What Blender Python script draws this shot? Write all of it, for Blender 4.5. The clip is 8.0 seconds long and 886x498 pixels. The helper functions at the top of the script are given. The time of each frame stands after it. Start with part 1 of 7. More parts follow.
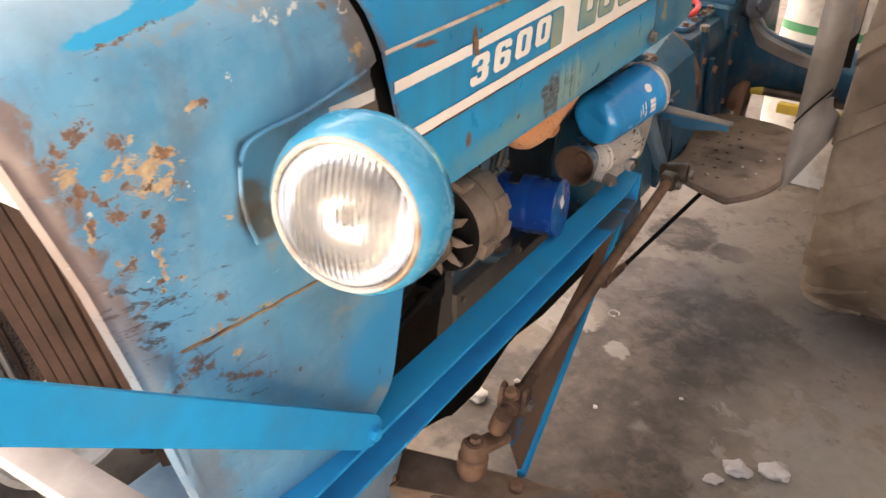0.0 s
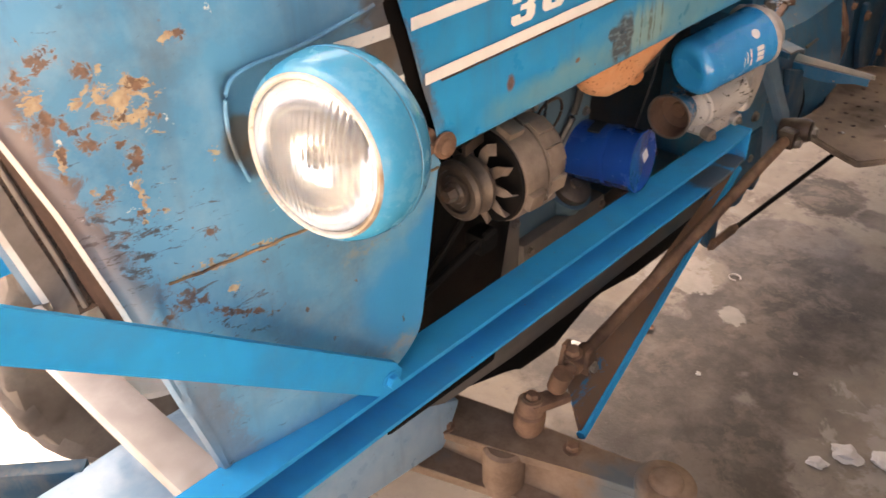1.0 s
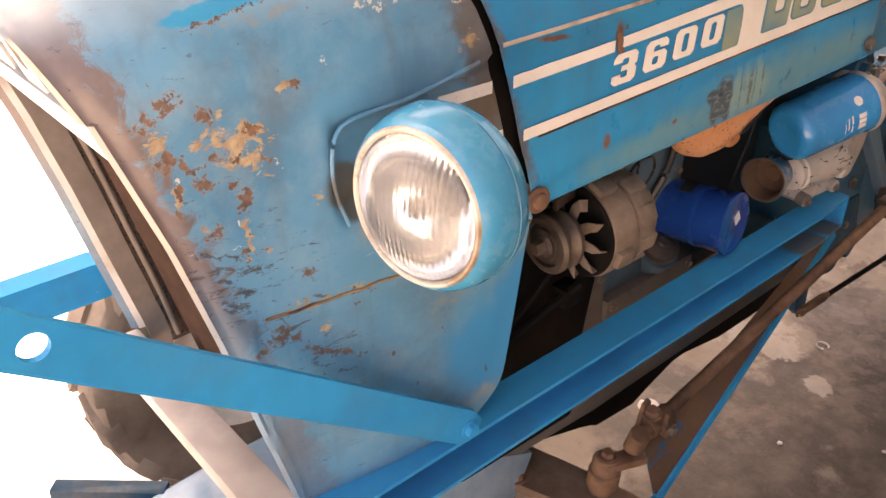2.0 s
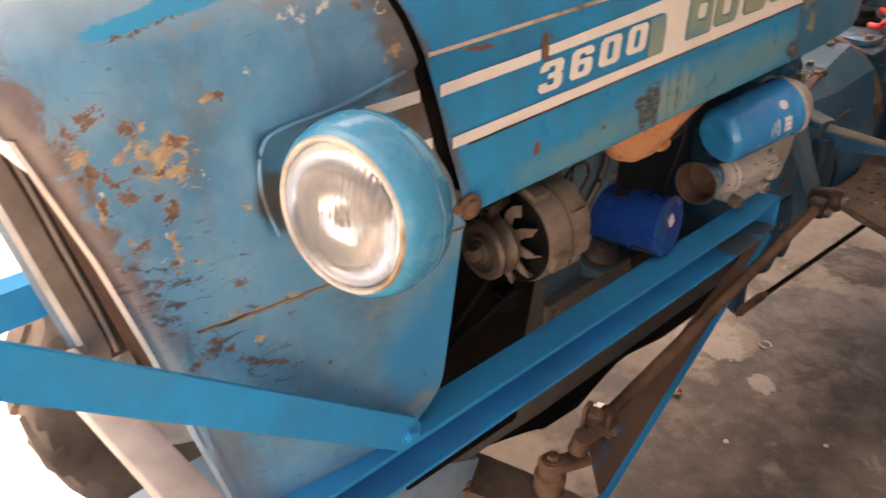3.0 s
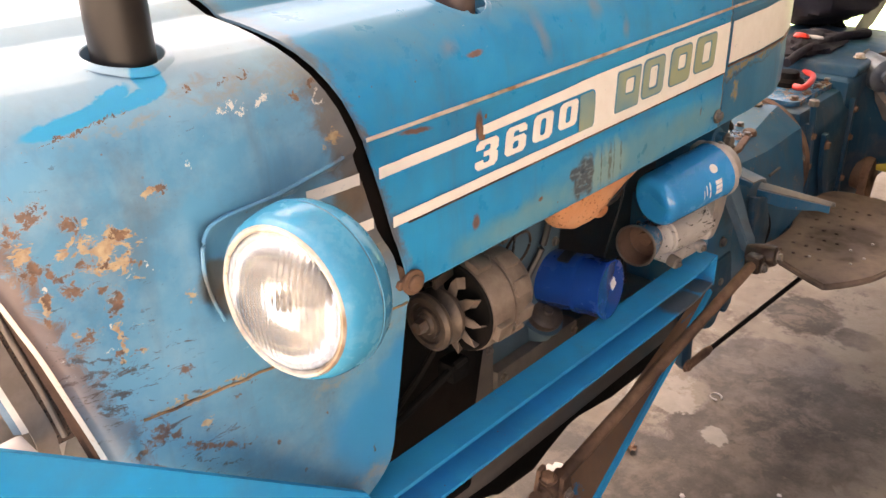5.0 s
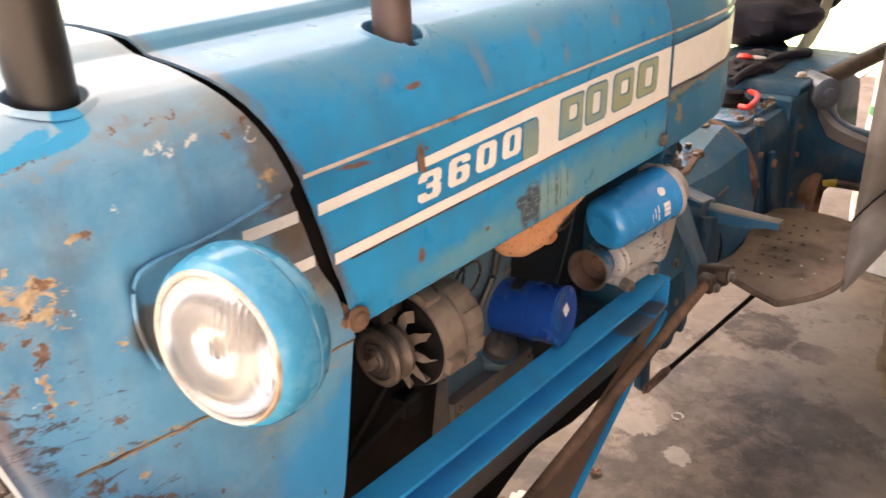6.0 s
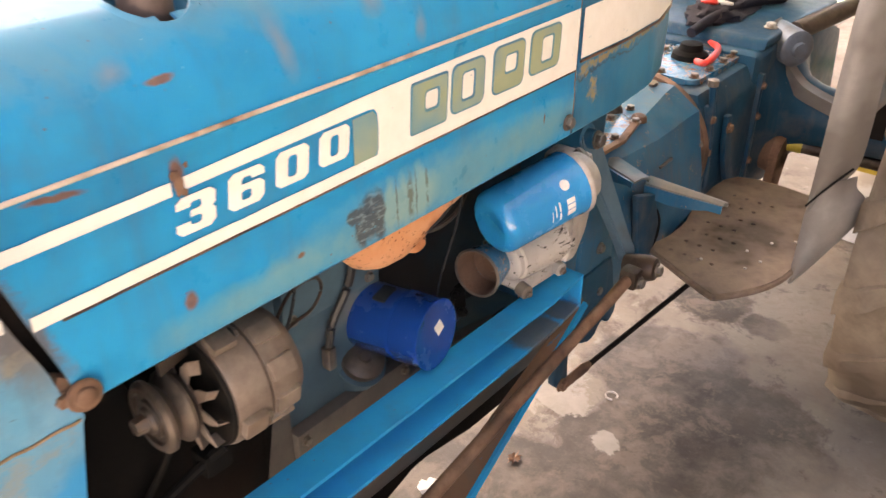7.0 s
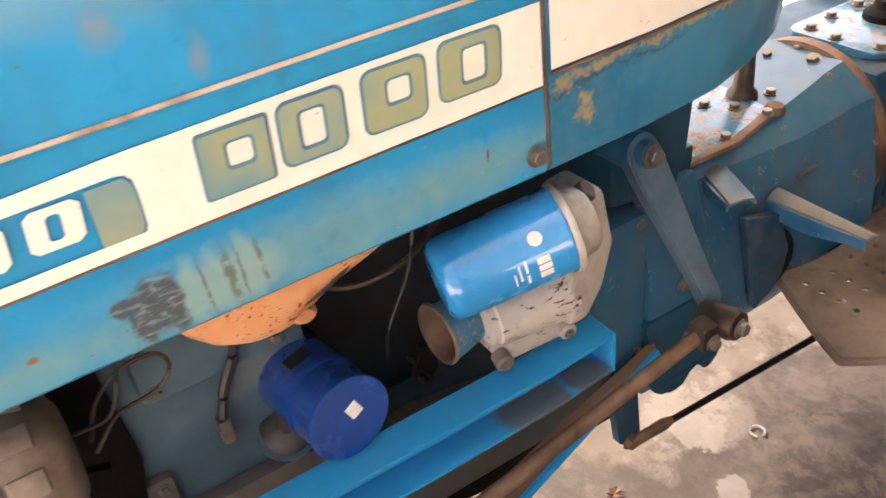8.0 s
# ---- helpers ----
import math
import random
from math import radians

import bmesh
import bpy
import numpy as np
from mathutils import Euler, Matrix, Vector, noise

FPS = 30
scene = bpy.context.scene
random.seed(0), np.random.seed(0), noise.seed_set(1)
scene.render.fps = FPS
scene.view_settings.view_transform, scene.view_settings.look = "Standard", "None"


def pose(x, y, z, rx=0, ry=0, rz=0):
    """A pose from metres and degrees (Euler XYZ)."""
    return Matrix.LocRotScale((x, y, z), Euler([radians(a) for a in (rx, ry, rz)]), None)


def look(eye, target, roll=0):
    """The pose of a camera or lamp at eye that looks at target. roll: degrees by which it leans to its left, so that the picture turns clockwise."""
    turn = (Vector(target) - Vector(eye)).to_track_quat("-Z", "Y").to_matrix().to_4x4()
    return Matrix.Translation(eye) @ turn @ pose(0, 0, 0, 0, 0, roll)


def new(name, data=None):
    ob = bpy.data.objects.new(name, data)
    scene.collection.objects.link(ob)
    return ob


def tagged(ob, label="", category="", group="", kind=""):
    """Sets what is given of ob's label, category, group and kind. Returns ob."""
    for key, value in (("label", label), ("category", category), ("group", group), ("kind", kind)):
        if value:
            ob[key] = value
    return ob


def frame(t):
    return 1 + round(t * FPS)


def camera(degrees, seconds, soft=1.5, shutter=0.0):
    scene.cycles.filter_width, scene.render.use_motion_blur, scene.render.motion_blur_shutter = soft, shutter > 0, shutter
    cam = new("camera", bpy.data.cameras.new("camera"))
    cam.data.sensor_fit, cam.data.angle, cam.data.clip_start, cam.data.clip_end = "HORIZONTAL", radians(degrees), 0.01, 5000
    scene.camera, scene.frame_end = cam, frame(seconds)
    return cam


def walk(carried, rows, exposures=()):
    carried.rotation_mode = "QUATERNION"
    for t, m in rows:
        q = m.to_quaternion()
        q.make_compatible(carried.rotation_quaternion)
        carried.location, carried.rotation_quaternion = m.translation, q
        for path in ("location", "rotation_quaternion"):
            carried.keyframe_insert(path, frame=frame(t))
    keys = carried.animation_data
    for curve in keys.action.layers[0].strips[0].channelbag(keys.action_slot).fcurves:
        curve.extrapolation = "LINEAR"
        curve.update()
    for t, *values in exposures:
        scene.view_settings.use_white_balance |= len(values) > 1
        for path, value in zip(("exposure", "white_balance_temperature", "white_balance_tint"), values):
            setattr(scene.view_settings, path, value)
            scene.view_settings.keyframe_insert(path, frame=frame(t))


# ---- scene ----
cam = camera(55.2, 8.0, 1.5, 0.3)
PATH = [
    (0, (0.698, -0.671, 1.478), (-0.202, 0.805, 0.472), 1.5),
    (0.5, (0.785, -0.592, 1.483), (-0.265, 0.764, 0.455), -0.3),
    (1, (0.788, -0.559, 1.462), (-0.361, 0.638, 0.345), -1.4),
    (1.5, (0.782, -0.564, 1.472), (-0.489, 0.548, 0.401), -1.2),
    (1.7, (0.781, -0.572, 1.476), (-0.524, 0.526, 0.432), -1.3),
    (2.8, (0.798, -0.573, 1.473), (-0.504, 0.562, 0.464), -0.5),
    (3, (0.806, -0.563, 1.476), (-0.445, 0.63, 0.47), -0.8),
    (3.5, (0.821, -0.558, 1.483), (-0.373, 0.726, 0.521), -1.5),
    (4, (0.82, -0.565, 1.487), (-0.389, 0.723, 0.55), -1.7),
    (4.5, (0.822, -0.563, 1.494), (-0.405, 0.738, 0.598), -1.5),
    (5.8, (0.829, -0.557, 1.511), (-0.363, 0.804, 0.659), -1.5),
    (6, (0.829, -0.536, 1.504), (-0.343, 0.854, 0.67), -2.0),
    (6.5, (0.819, -0.395, 1.485), (-0.251, 1.011, 0.546), -1.8),
    (7, (0.797, -0.218, 1.503), (-0.295, 1.12, 0.494), 0.4),
    (7.5, (0.811, 0.009, 1.469), (-0.458, 1.122, 0.395), -3.7),
    (8, (0.836, 0.271, 1.479), (-0.609, 1.07, 0.35), -7.4),
]
walk(cam, [(t, look(eye, target, roll)) for t, eye, target, roll in PATH], [(0, 2.62, 7900, 14), (0.5, 2.58, 8200, 18), (1, 2.64, 8300, 18), (1.5, 2.58, 8800, 26), (2.8, 2.12, 8800, 24), (3.1, 2.12, 8700, 22), (3.5, 2.42, 8200, 17), (4.5, 2.66, 8300, 18), (6.5, 2.70, 8300, 19), (7, 3.06, 8000, 16), (8, 3.14, 8100, 17)])

# ---- world, sun, exposure ----
world = bpy.data.worlds.new("world")
scene.world = world
world.use_nodes = True
wn = world.node_tree.nodes
sky = wn.new("ShaderNodeTexSky")
sky.sky_type = "NISHITA"
sky.sun_disc = False
sky.air_density, sky.dust_density, sky.ozone_density = 0.8, 6.0, 0.0  # a hazy, whitish sky
SUN_EL, SUN_AZ = 68.0, 275.0
sky.sun_elevation = radians(SUN_EL)
sky.sun_rotation = radians(SUN_AZ)
wn["Background"].inputs["Strength"].default_value = 0.15
world.node_tree.links.new(sky.outputs[0], wn["Background"].inputs["Color"])
sun_data = bpy.data.lights.new("sun", "SUN")
sun_data.energy = 5.0
sun_data.angle = radians(0.5)
sun_data.color = (1.0, 0.95, 0.88)
sun = new("sun", sun_data)
# the sky's rotation turns clockwise from +y
sun_dir = Vector((math.sin(radians(SUN_AZ)) * math.cos(radians(SUN_EL)), math.cos(radians(SUN_AZ)) * math.cos(radians(SUN_EL)), math.sin(radians(SUN_EL))))
sun.matrix_world = look(sun_dir * 20, (0, 0, 0))


# ---- materials ----
class Mat:
    """A node material with short names for the nodes in use."""

    def __init__(self, name, rough=0.5, metal=0.0):
        self.m = bpy.data.materials.new(name)
        self.m.use_nodes = True
        self.t = self.m.node_tree
        self.b = self.t.nodes["Principled BSDF"]
        self.b.inputs["Roughness"].default_value = rough
        self.b.inputs["Metallic"].default_value = metal
        self.co = self.t.nodes.new("ShaderNodeTexCoord").outputs["Object"]

    def put(self, socket, v):
        if isinstance(v, bpy.types.NodeSocket):
            self.t.links.new(v, socket)
        elif isinstance(v, tuple):
            socket.default_value = (*v, 1.0) if len(v) == 3 and socket.type == "RGBA" else v
        else:
            socket.default_value = v

    def scaled(self, sx, sy, sz):
        n = self.t.nodes.new("ShaderNodeMapping")
        n.inputs["Scale"].default_value = (sx, sy, sz)
        self.put(n.inputs["Vector"], self.co)
        return n.outputs[0]

    def noise(self, scale, detail=4.0, rough=0.6, dist=0.0, vec=None):
        n = self.t.nodes.new("ShaderNodeTexNoise")
        n.inputs["Scale"].default_value = scale
        n.inputs["Detail"].default_value = detail
        n.inputs["Roughness"].default_value = rough
        n.inputs["Distortion"].default_value = dist
        self.put(n.inputs["Vector"], vec or self.co)
        return n.outputs["Fac"]

    def cells(self, scale, vec=None, feature="F1"):
        n = self.t.nodes.new("ShaderNodeTexVoronoi")
        n.feature = feature
        n.inputs["Scale"].default_value = scale
        self.put(n.inputs["Vector"], vec or self.co)
        return n.outputs["Distance"]

    def span(self, v, a, b, c=0.0, d=1.0):
        n = self.t.nodes.new("ShaderNodeMapRange")
        n.clamp = True
        for i, x in enumerate((v, a, b, c, d)):
            self.put(n.inputs[i], x)
        return n.outputs[0]

    def math(self, op, a, b=0.0):
        n = self.t.nodes.new("ShaderNodeMath")
        n.operation = op
        self.put(n.inputs[0], a)
        self.put(n.inputs[1], b)
        return n.outputs[0]

    def mix(self, fac, a, b):
        n = self.t.nodes.new("ShaderNodeMix")
        n.data_type = "RGBA"
        self.put(n.inputs[0], fac)
        self.put(n.inputs[6], a)
        self.put(n.inputs[7], b)
        return n.outputs[2]

    def blob(self, centre, radius, amount=1.0, squash=(1, 1, 1)):
        """amount at the centre, fading to 0 at the radius."""
        mp = self.t.nodes.new("ShaderNodeMapping")
        mp.inputs["Scale"].default_value = squash
        self.put(mp.inputs["Vector"], self.co)
        n = self.t.nodes.new("ShaderNodeVectorMath")
        n.operation = "DISTANCE"
        self.put(n.inputs[0], mp.outputs[0])
        n.inputs[1].default_value = tuple(c * s for c, s in zip(centre, squash))
        return self.span(n.outputs["Value"], 0.0, radius, amount, 0.0)

    def ragged(self, *waves):
        """The coordinates, pushed about by noise: rows of (scale, metres)."""
        out = self.co
        for scale, amount in waves:
            n = self.t.nodes.new("ShaderNodeTexNoise")
            n.inputs["Scale"].default_value = scale
            n.inputs["Detail"].default_value = 5.0
            n.inputs["Roughness"].default_value = 0.65
            self.put(n.inputs["Vector"], self.co)
            k = self.t.nodes.new("ShaderNodeVectorMath")
            k.operation = "MULTIPLY_ADD"
            self.put(k.inputs[0], n.outputs["Color"])
            k.inputs[1].default_value = (2 * amount,) * 3
            k.inputs[2].default_value = (-amount,) * 3
            a = self.t.nodes.new("ShaderNodeVectorMath")
            a.operation = "ADD"
            self.put(a.inputs[0], out)
            self.put(a.inputs[1], k.outputs[0])
            out = a.outputs[0]
        return out

    def marks(self, vec, rows, soft=0.12, wide=None, fray=None):
        """1 inside any of the marks on a side wall: rows of (y, z, half length, half height, slant)."""
        least = None
        for i, (y, z, a, b, deg) in enumerate(rows):
            if i and i % 5 == 0:  # works through the list in turn, which keeps the shader small
                turn = self.t.nodes.new("ShaderNodeVectorMath")
                turn.operation = "MULTIPLY_ADD"
                self.put(turn.inputs[0], least)
                turn.inputs[1].default_value = (0.0, 0.0, 0.0)
                self.put(turn.inputs[2], vec)
                vec = turn.outputs[0]
            mp = self.t.nodes.new("ShaderNodeMapping")
            mp.vector_type = "TEXTURE"
            mp.inputs["Location"].default_value = (0.22, y, z)
            mp.inputs["Rotation"].default_value = (radians(deg), 0, 0)
            mp.inputs["Scale"].default_value = (1.0, a, b)
            self.put(mp.inputs["Vector"], vec)
            n = self.t.nodes.new("ShaderNodeVectorMath")
            n.operation = "LENGTH"
            self.put(n.inputs[0], mp.outputs[0])
            least = n.outputs["Value"] if least is None else self.math("MINIMUM", least, n.outputs["Value"])
        if fray is not None:
            least = self.math("ADD", least, fray)
        inner = self.span(least, 1.0 - soft, 1.0 + soft, 1.0, 0.0)
        return (inner, self.span(least, 1.0 - wide, 1.0 + wide, 1.0, 0.0)) if wide else inner

    def axis(self, i):
        n = self.t.nodes.new("ShaderNodeSeparateXYZ")
        self.put(n.inputs[0], self.co)
        return n.outputs[i]

    def total(self, values):
        out = values[0]
        for v in values[1:]:
            out = self.math("ADD", out, v)
        return out

    def bump(self, height, strength=0.3, depth=0.002):
        n = self.t.nodes.new("ShaderNodeBump")
        n.inputs["Strength"].default_value = strength
        n.inputs["Distance"].default_value = depth
        self.put(n.inputs["Height"], height)
        self.put(self.b.inputs["Normal"], n.outputs[0])

    def done(self, colour, rough=None, metal=None):
        self.put(self.b.inputs["Base Color"], colour)
        if rough is not None:
            self.put(self.b.inputs["Roughness"], rough)
        if metal is not None:
            self.put(self.b.inputs["Metallic"], metal)
        return self.m


RUST_DARK, RUST, RUST_TAN = (0.055, 0.022, 0.012), (0.17, 0.065, 0.03), (0.37, 0.225, 0.12)


def worn_paint(name, c1, c2, chalk, rust=0.72, scale=16.0, spots=(), tan_spots=(), clean_spots=(), gloss=0.32, dirt=0.3, streaks=0.25, film=False, faded=(), olive=(), coat=0.6, bare=(RUST_TAN, (0.30, 0.18, 0.10)), joint=0, spec=0.1, own=None, haze=0.13):
    """Old enamel: two tones, chalking, run marks, and flakes down to rust with a tan rim."""
    g = Mat(name)
    big, mid, fine = g.noise(5, 3), g.noise(28, 6, 0.65), g.noise(220, 3)
    col = g.mix(g.span(big, 0.38, 0.62), c1, c2)
    col = g.mix(g.span(mid, 0.45, 0.8, 0.0, 0.55), col, chalk)
    run = g.noise(1.0, 5, 0.6, 0.4, g.scaled(34, 34, 3.2))
    col = g.mix(g.span(run, 0.52, 0.78, 0.0, streaks), col, (0.09, 0.085, 0.075))
    for centre, radius in clean_spots:
        col = g.mix(g.span(g.math("ADD", g.blob(centre, radius), g.math("MULTIPLY", g.noise(9, 6, 0.62, 0.6), 1.1)), 0.86, 0.90, 0.0, 0.92), col, (0.004, 0.27, 0.53))
    for centre, radius in olive:
        col = g.mix(g.span(g.math("ADD", g.blob(centre, radius), g.math("MULTIPLY", g.noise(18, 7, 0.7), 0.8)), 0.62, 0.85, 0.0, 0.8), col, g.mix(mid, (0.07, 0.055, 0.03), (0.16, 0.12, 0.07)))
    for centre, radius, squash in faded:
        col = g.mix(g.span(g.math("ADD", g.blob(centre, radius, 1.0, squash), g.math("MULTIPLY", g.math("SUBTRACT", g.noise(14, 6, 0.65), 0.5), 0.8)), 0.15, 0.75, 0.0, 0.75), col, g.mix(mid, (0.06, 0.25, 0.33), (0.17, 0.29, 0.28)))
    grime = g.span(g.noise(9, 6, 0.7), 0.5, 0.75, 0.0, dirt)
    col = g.mix(grime, col, (0.10, 0.085, 0.07))
    flakes = g.math("ADD", g.math("MULTIPLY", g.noise(scale * 2.3, 9, 0.68, 0.5), 0.56), g.math("MULTIPLY", g.noise(scale * 8.0, 8, 0.72, 0.9), 0.44))
    flakes = g.math("ADD", g.math("MULTIPLY", flakes, 2.5), -0.75)
    rust = (rust - 0.5) * 2.5 + 0.5
    spots = [(c, r * 1.3, a * (1.2 if r > 0.025 else 1.5), q) for c, r, a, q in spots]
    tan_spots = [(c, r * 1.3, a * 1.3, q) for c, r, a, q in tan_spots]
    if film:
        # distance behind the leaning front edge
        back = g.math("ADD", g.axis(1), g.math("ADD", g.math("MULTIPLY", g.axis(2), 0.27), 0.073))
        near = g.math("ADD", g.span(back, 0.0, 0.070, 0.42, 0.0), g.math("MULTIPLY", g.noise(34, 10, 0.78, 0.6), 0.80))
        near = g.math("MULTIPLY", g.span(near, 0.56, 0.63), g.span(g.axis(2), 1.0, 1.12, 0.35, 0.85))
        col = g.mix(near, col, g.mix(g.noise(45, 6), (0.095, 0.046, 0.030), (0.23, 0.140, 0.10)))
        nick = g.noise(1.0, 6, 0.75, 0.0, g.scaled(90, 38, 120))
        nick = g.math("MULTIPLY", g.span(nick, 0.635, 0.655), g.span(back, 0.02, 0.16, 1.0, 0.25))
        col = g.mix(g.math("MULTIPLY", nick, 0.8), col, (0.035, 0.035, 0.035))
        scrape = g.math("ADD", g.noise(1.0, 8, 0.78, 0.6, g.scaled(60, 26, 95)), g.math("MAXIMUM", g.blob((0.214, -0.325, 1.085), 0.10, 0.13, (1, 0.8, 1.2)), g.blob((0.222, -0.26, 0.985), 0.10, 0.12, (1, 1.3, 0.7))))
        col = g.mix(g.span(scrape, 0.655, 0.685, 0.0, 0.8), col, g.mix(g.noise(80, 4), (0.022, 0.018, 0.016), (0.085, 0.05, 0.032)))
        pale = g.math("ADD", g.noise(1.0, 8, 0.78, 0.6, g.scaled(66, 30, 80)), g.blob((0.218, -0.30, 1.14), 0.14, 0.09))
        col = g.mix(g.span(pale, 0.705, 0.725, 0.0, 0.75), col, (0.42, 0.42, 0.38))
    if joint:
        # grime along the leaning joint between cowl and bonnet; joint: +1 behind it, -1 ahead of it
        off = g.math("MULTIPLY", g.math("ADD", g.axis(1), g.math("MULTIPLY", g.math("SUBTRACT", g.axis(2), 1.05), 0.34)), joint)
        edge = g.math("ADD", g.span(off, 0.0, 0.055 if joint < 0 else 0.035, 0.45, 0.0), g.math("MULTIPLY", g.noise(26, 9, 0.74, 0.5), 0.8))
        edge = g.math("MULTIPLY", g.span(edge, 0.56, 0.72), g.span(g.axis(2), 1.06, 1.12, 0.0, 0.8))
        col = g.mix(edge, col, g.mix(g.noise(50, 5), (0.075, 0.048, 0.032), (0.19, 0.135, 0.095)))
    spotted = g.total([flakes] + [g.blob(c, r, a, q) for c, r, a, q in spots]) if spots else flakes
    hollow = g.span(spotted, rust, rust + 0.03)
    rim = g.span(spotted, rust - 0.085, rust - 0.06)
    tan = rim
    if tan_spots:
        tan = g.math("MAXIMUM", rim, g.span(g.total([flakes] + [g.blob(c, r, a, q) for c, r, a, q in tan_spots]), rust, rust + 0.04))
    col = g.mix(g.math("MULTIPLY", tan, 0.85), col, g.mix(g.noise(60, 4), *bare))
    col = g.mix(hollow, col, g.mix(g.span(g.noise(70, 6), 0.35, 0.65), RUST_DARK, RUST))
    relief = hollow
    if own:
        col, worn = own(g, col)
        hollow = g.math("MAXIMUM", hollow, worn)
    specks = g.span(g.cells(75, g.co), 0.06, 0.10, 1.0, 0.0)
    specks = g.math("MULTIPLY", specks, g.span(g.noise(12, 3), 0.55, 0.62))
    col = g.mix(g.math("MULTIPLY", specks, 0.8), col, RUST)
    nicks = g.math("MULTIPLY", g.span(g.noise(1.0, 5, 0.7, 0.3, g.scaled(70, 70, 150)), 0.70, 0.72), g.span(g.noise(8, 3), 0.5, 0.6))
    col = g.mix(g.math("MULTIPLY", nicks, 0.75), col, (0.55, 0.56, 0.54))
    g.b.inputs["Coat Weight"].default_value = coat
    g.b.inputs["Coat Roughness"].default_value = haze
    g.b.inputs["Specular IOR Level"].default_value = spec
    rough = g.span(mid, 0.3, 0.8, gloss - 0.05, gloss + 0.12)
    rough = g.math("MAXIMUM", rough, g.math("MULTIPLY", g.math("MAXIMUM", hollow, tan), 0.85))
    g.bump(g.total([g.math("MULTIPLY", big, 0.8), g.math("MULTIPLY", mid, 0.15), g.math("MULTIPLY", fine, 0.04), g.math("MULTIPLY", relief, -0.5), g.math("MULTIPLY", tan, -0.25)]), 0.35, 0.0025)
    return g.done(col, rough)


def rusty(name, c1, c2, c3, rough=0.8, metal=0.0, scale=25, bumpy=0.5, spec=0.35):
    g = Mat(name)
    g.b.inputs["Specular IOR Level"].default_value = spec
    a, b = g.noise(scale, 7, 0.7), g.noise(scale * 0.25, 4)
    col = g.mix(g.span(a, 0.35, 0.65), c1, c2)
    col = g.mix(g.span(b, 0.5, 0.62), col, c3)
    fine = g.noise(scale * 9, 3)
    g.bump(g.total([g.math("MULTIPLY", a, 0.7), g.math("MULTIPLY", fine, 0.2)]), bumpy, 0.002)
    return g.done(col, g.span(a, 0.3, 0.7, max(rough - 0.2, 0.1), min(rough + 0.1, 1.0)), metal)


I1 = (1, 1, 1)
# marks on the cowl's side and shoulder: (y, z, half length, half height, slant)
FRESH = [(-0.292, 1.3115, 0.046, 0.0062, 8), (-0.246, 1.3165, 0.030, 0.0048, 8), (-0.226, 1.328, 0.013, 0.011, 0), (-0.262, 1.322, 0.018, 0.004, 10)]
REPAINT = [(-0.045, 0.905, 0.075, 0.062, -25), (-0.02, 0.96, 0.03, 0.04, 0)]
KHAKI = [(-0.168, 1.3115, 0.042, 0.0085, 4), (-0.205, 1.3125, 0.022, 0.004, 6), (-0.268, 1.3015, 0.045, 0.0032, 9), (-0.105, 1.309, 0.030, 0.012, 0), (-0.20, 1.098, 0.009, 0.015, 0), (-0.075, 1.03, 0.05, 0.008, -8), (-0.06, 0.842, 0.03, 0.012, 0), (-0.062, 1.015, 0.055, 0.012, 22), (-0.10, 0.992, 0.030, 0.008, 15), (-0.045, 1.118, 0.045, 0.010, 6)]
TAN = [(-0.306, 1.209, 0.031, 0.017, -42), (-0.296, 1.212, 0.020, 0.014, 0), (-0.262, 1.2465, 0.011, 0.0028, 10), (-0.362, 1.222, 0.012, 0.014, 0), (-0.305, 1.135, 0.004, 0.026, 0), (-0.248, 1.013, 0.007, 0.006, 0), (-0.243, 1.145, 0.008, 0.006, 0),
       (-0.314, 1.238, 0.004, 0.008, 0), (-0.084, 1.252, 0.018, 0.008, 20), (-0.150, 1.1885, 0.005, 0.004, 0), (-0.352, 1.178, 0.006, 0.010, 0), (-0.288, 1.112, 0.005, 0.004, 0), (-0.34, 1.145, 0.006, 0.005, 0), (-0.27, 1.0450, 0.034, 0.0042, 0), (-0.205, 1.0445, 0.035, 0.0036, 0)]
RUST_HIGH = [(-0.294, 1.220, 0.010, 0.0055, -20), (-0.316, 1.203, 0.011, 0.0042, -35), (-0.284, 1.191, 0.008, 0.0030, -30), (-0.303, 1.196, 0.008, 0.0045, -45), (-0.325, 1.238, 0.0055, 0.010, 15), (-0.329, 1.184, 0.009, 0.0075, 0), (-0.336, 1.198, 0.011, 0.0045, 10), (-0.252, 1.249, 0.0055, 0.0050, 0),
             (-0.308, 1.177, 0.008, 0.0048, -20), (-0.304, 1.163, 0.010, 0.010, 0), (-0.331, 1.140, 0.012, 0.0040, 8), (-0.309, 1.115, 0.0038, 0.0055, 0), (-0.293, 1.112, 0.0055, 0.0036, 0)]
RUST_EDGE = [(-0.350, 1.181, 0.0045, 0.008, 0), (-0.356, 1.163, 0.004, 0.006, 0), (-0.350, 1.252, 0.014, 0.0065, 0), (-0.342, 1.257, 0.004, 0.0065, 20), (-0.357, 1.207, 0.012, 0.009, 0), (-0.357, 1.268, 0.0065, 0.0016, -50), (-0.364, 1.24, 0.010, 0.008, 0), (-0.345, 1.205, 0.005, 0.005, 0),
             (-0.290, 1.3040, 0.043, 0.0010, 10), (-0.171, 1.3155, 0.013, 0.0008, 3), (-0.152, 1.3172, 0.005, 0.0014, 0), (-0.204, 1.3160, 0.004, 0.0014, 0), (-0.113, 1.2930, 0.0055, 0.0036, 0), (-0.091, 1.303, 0.010, 0.0028, 0)]
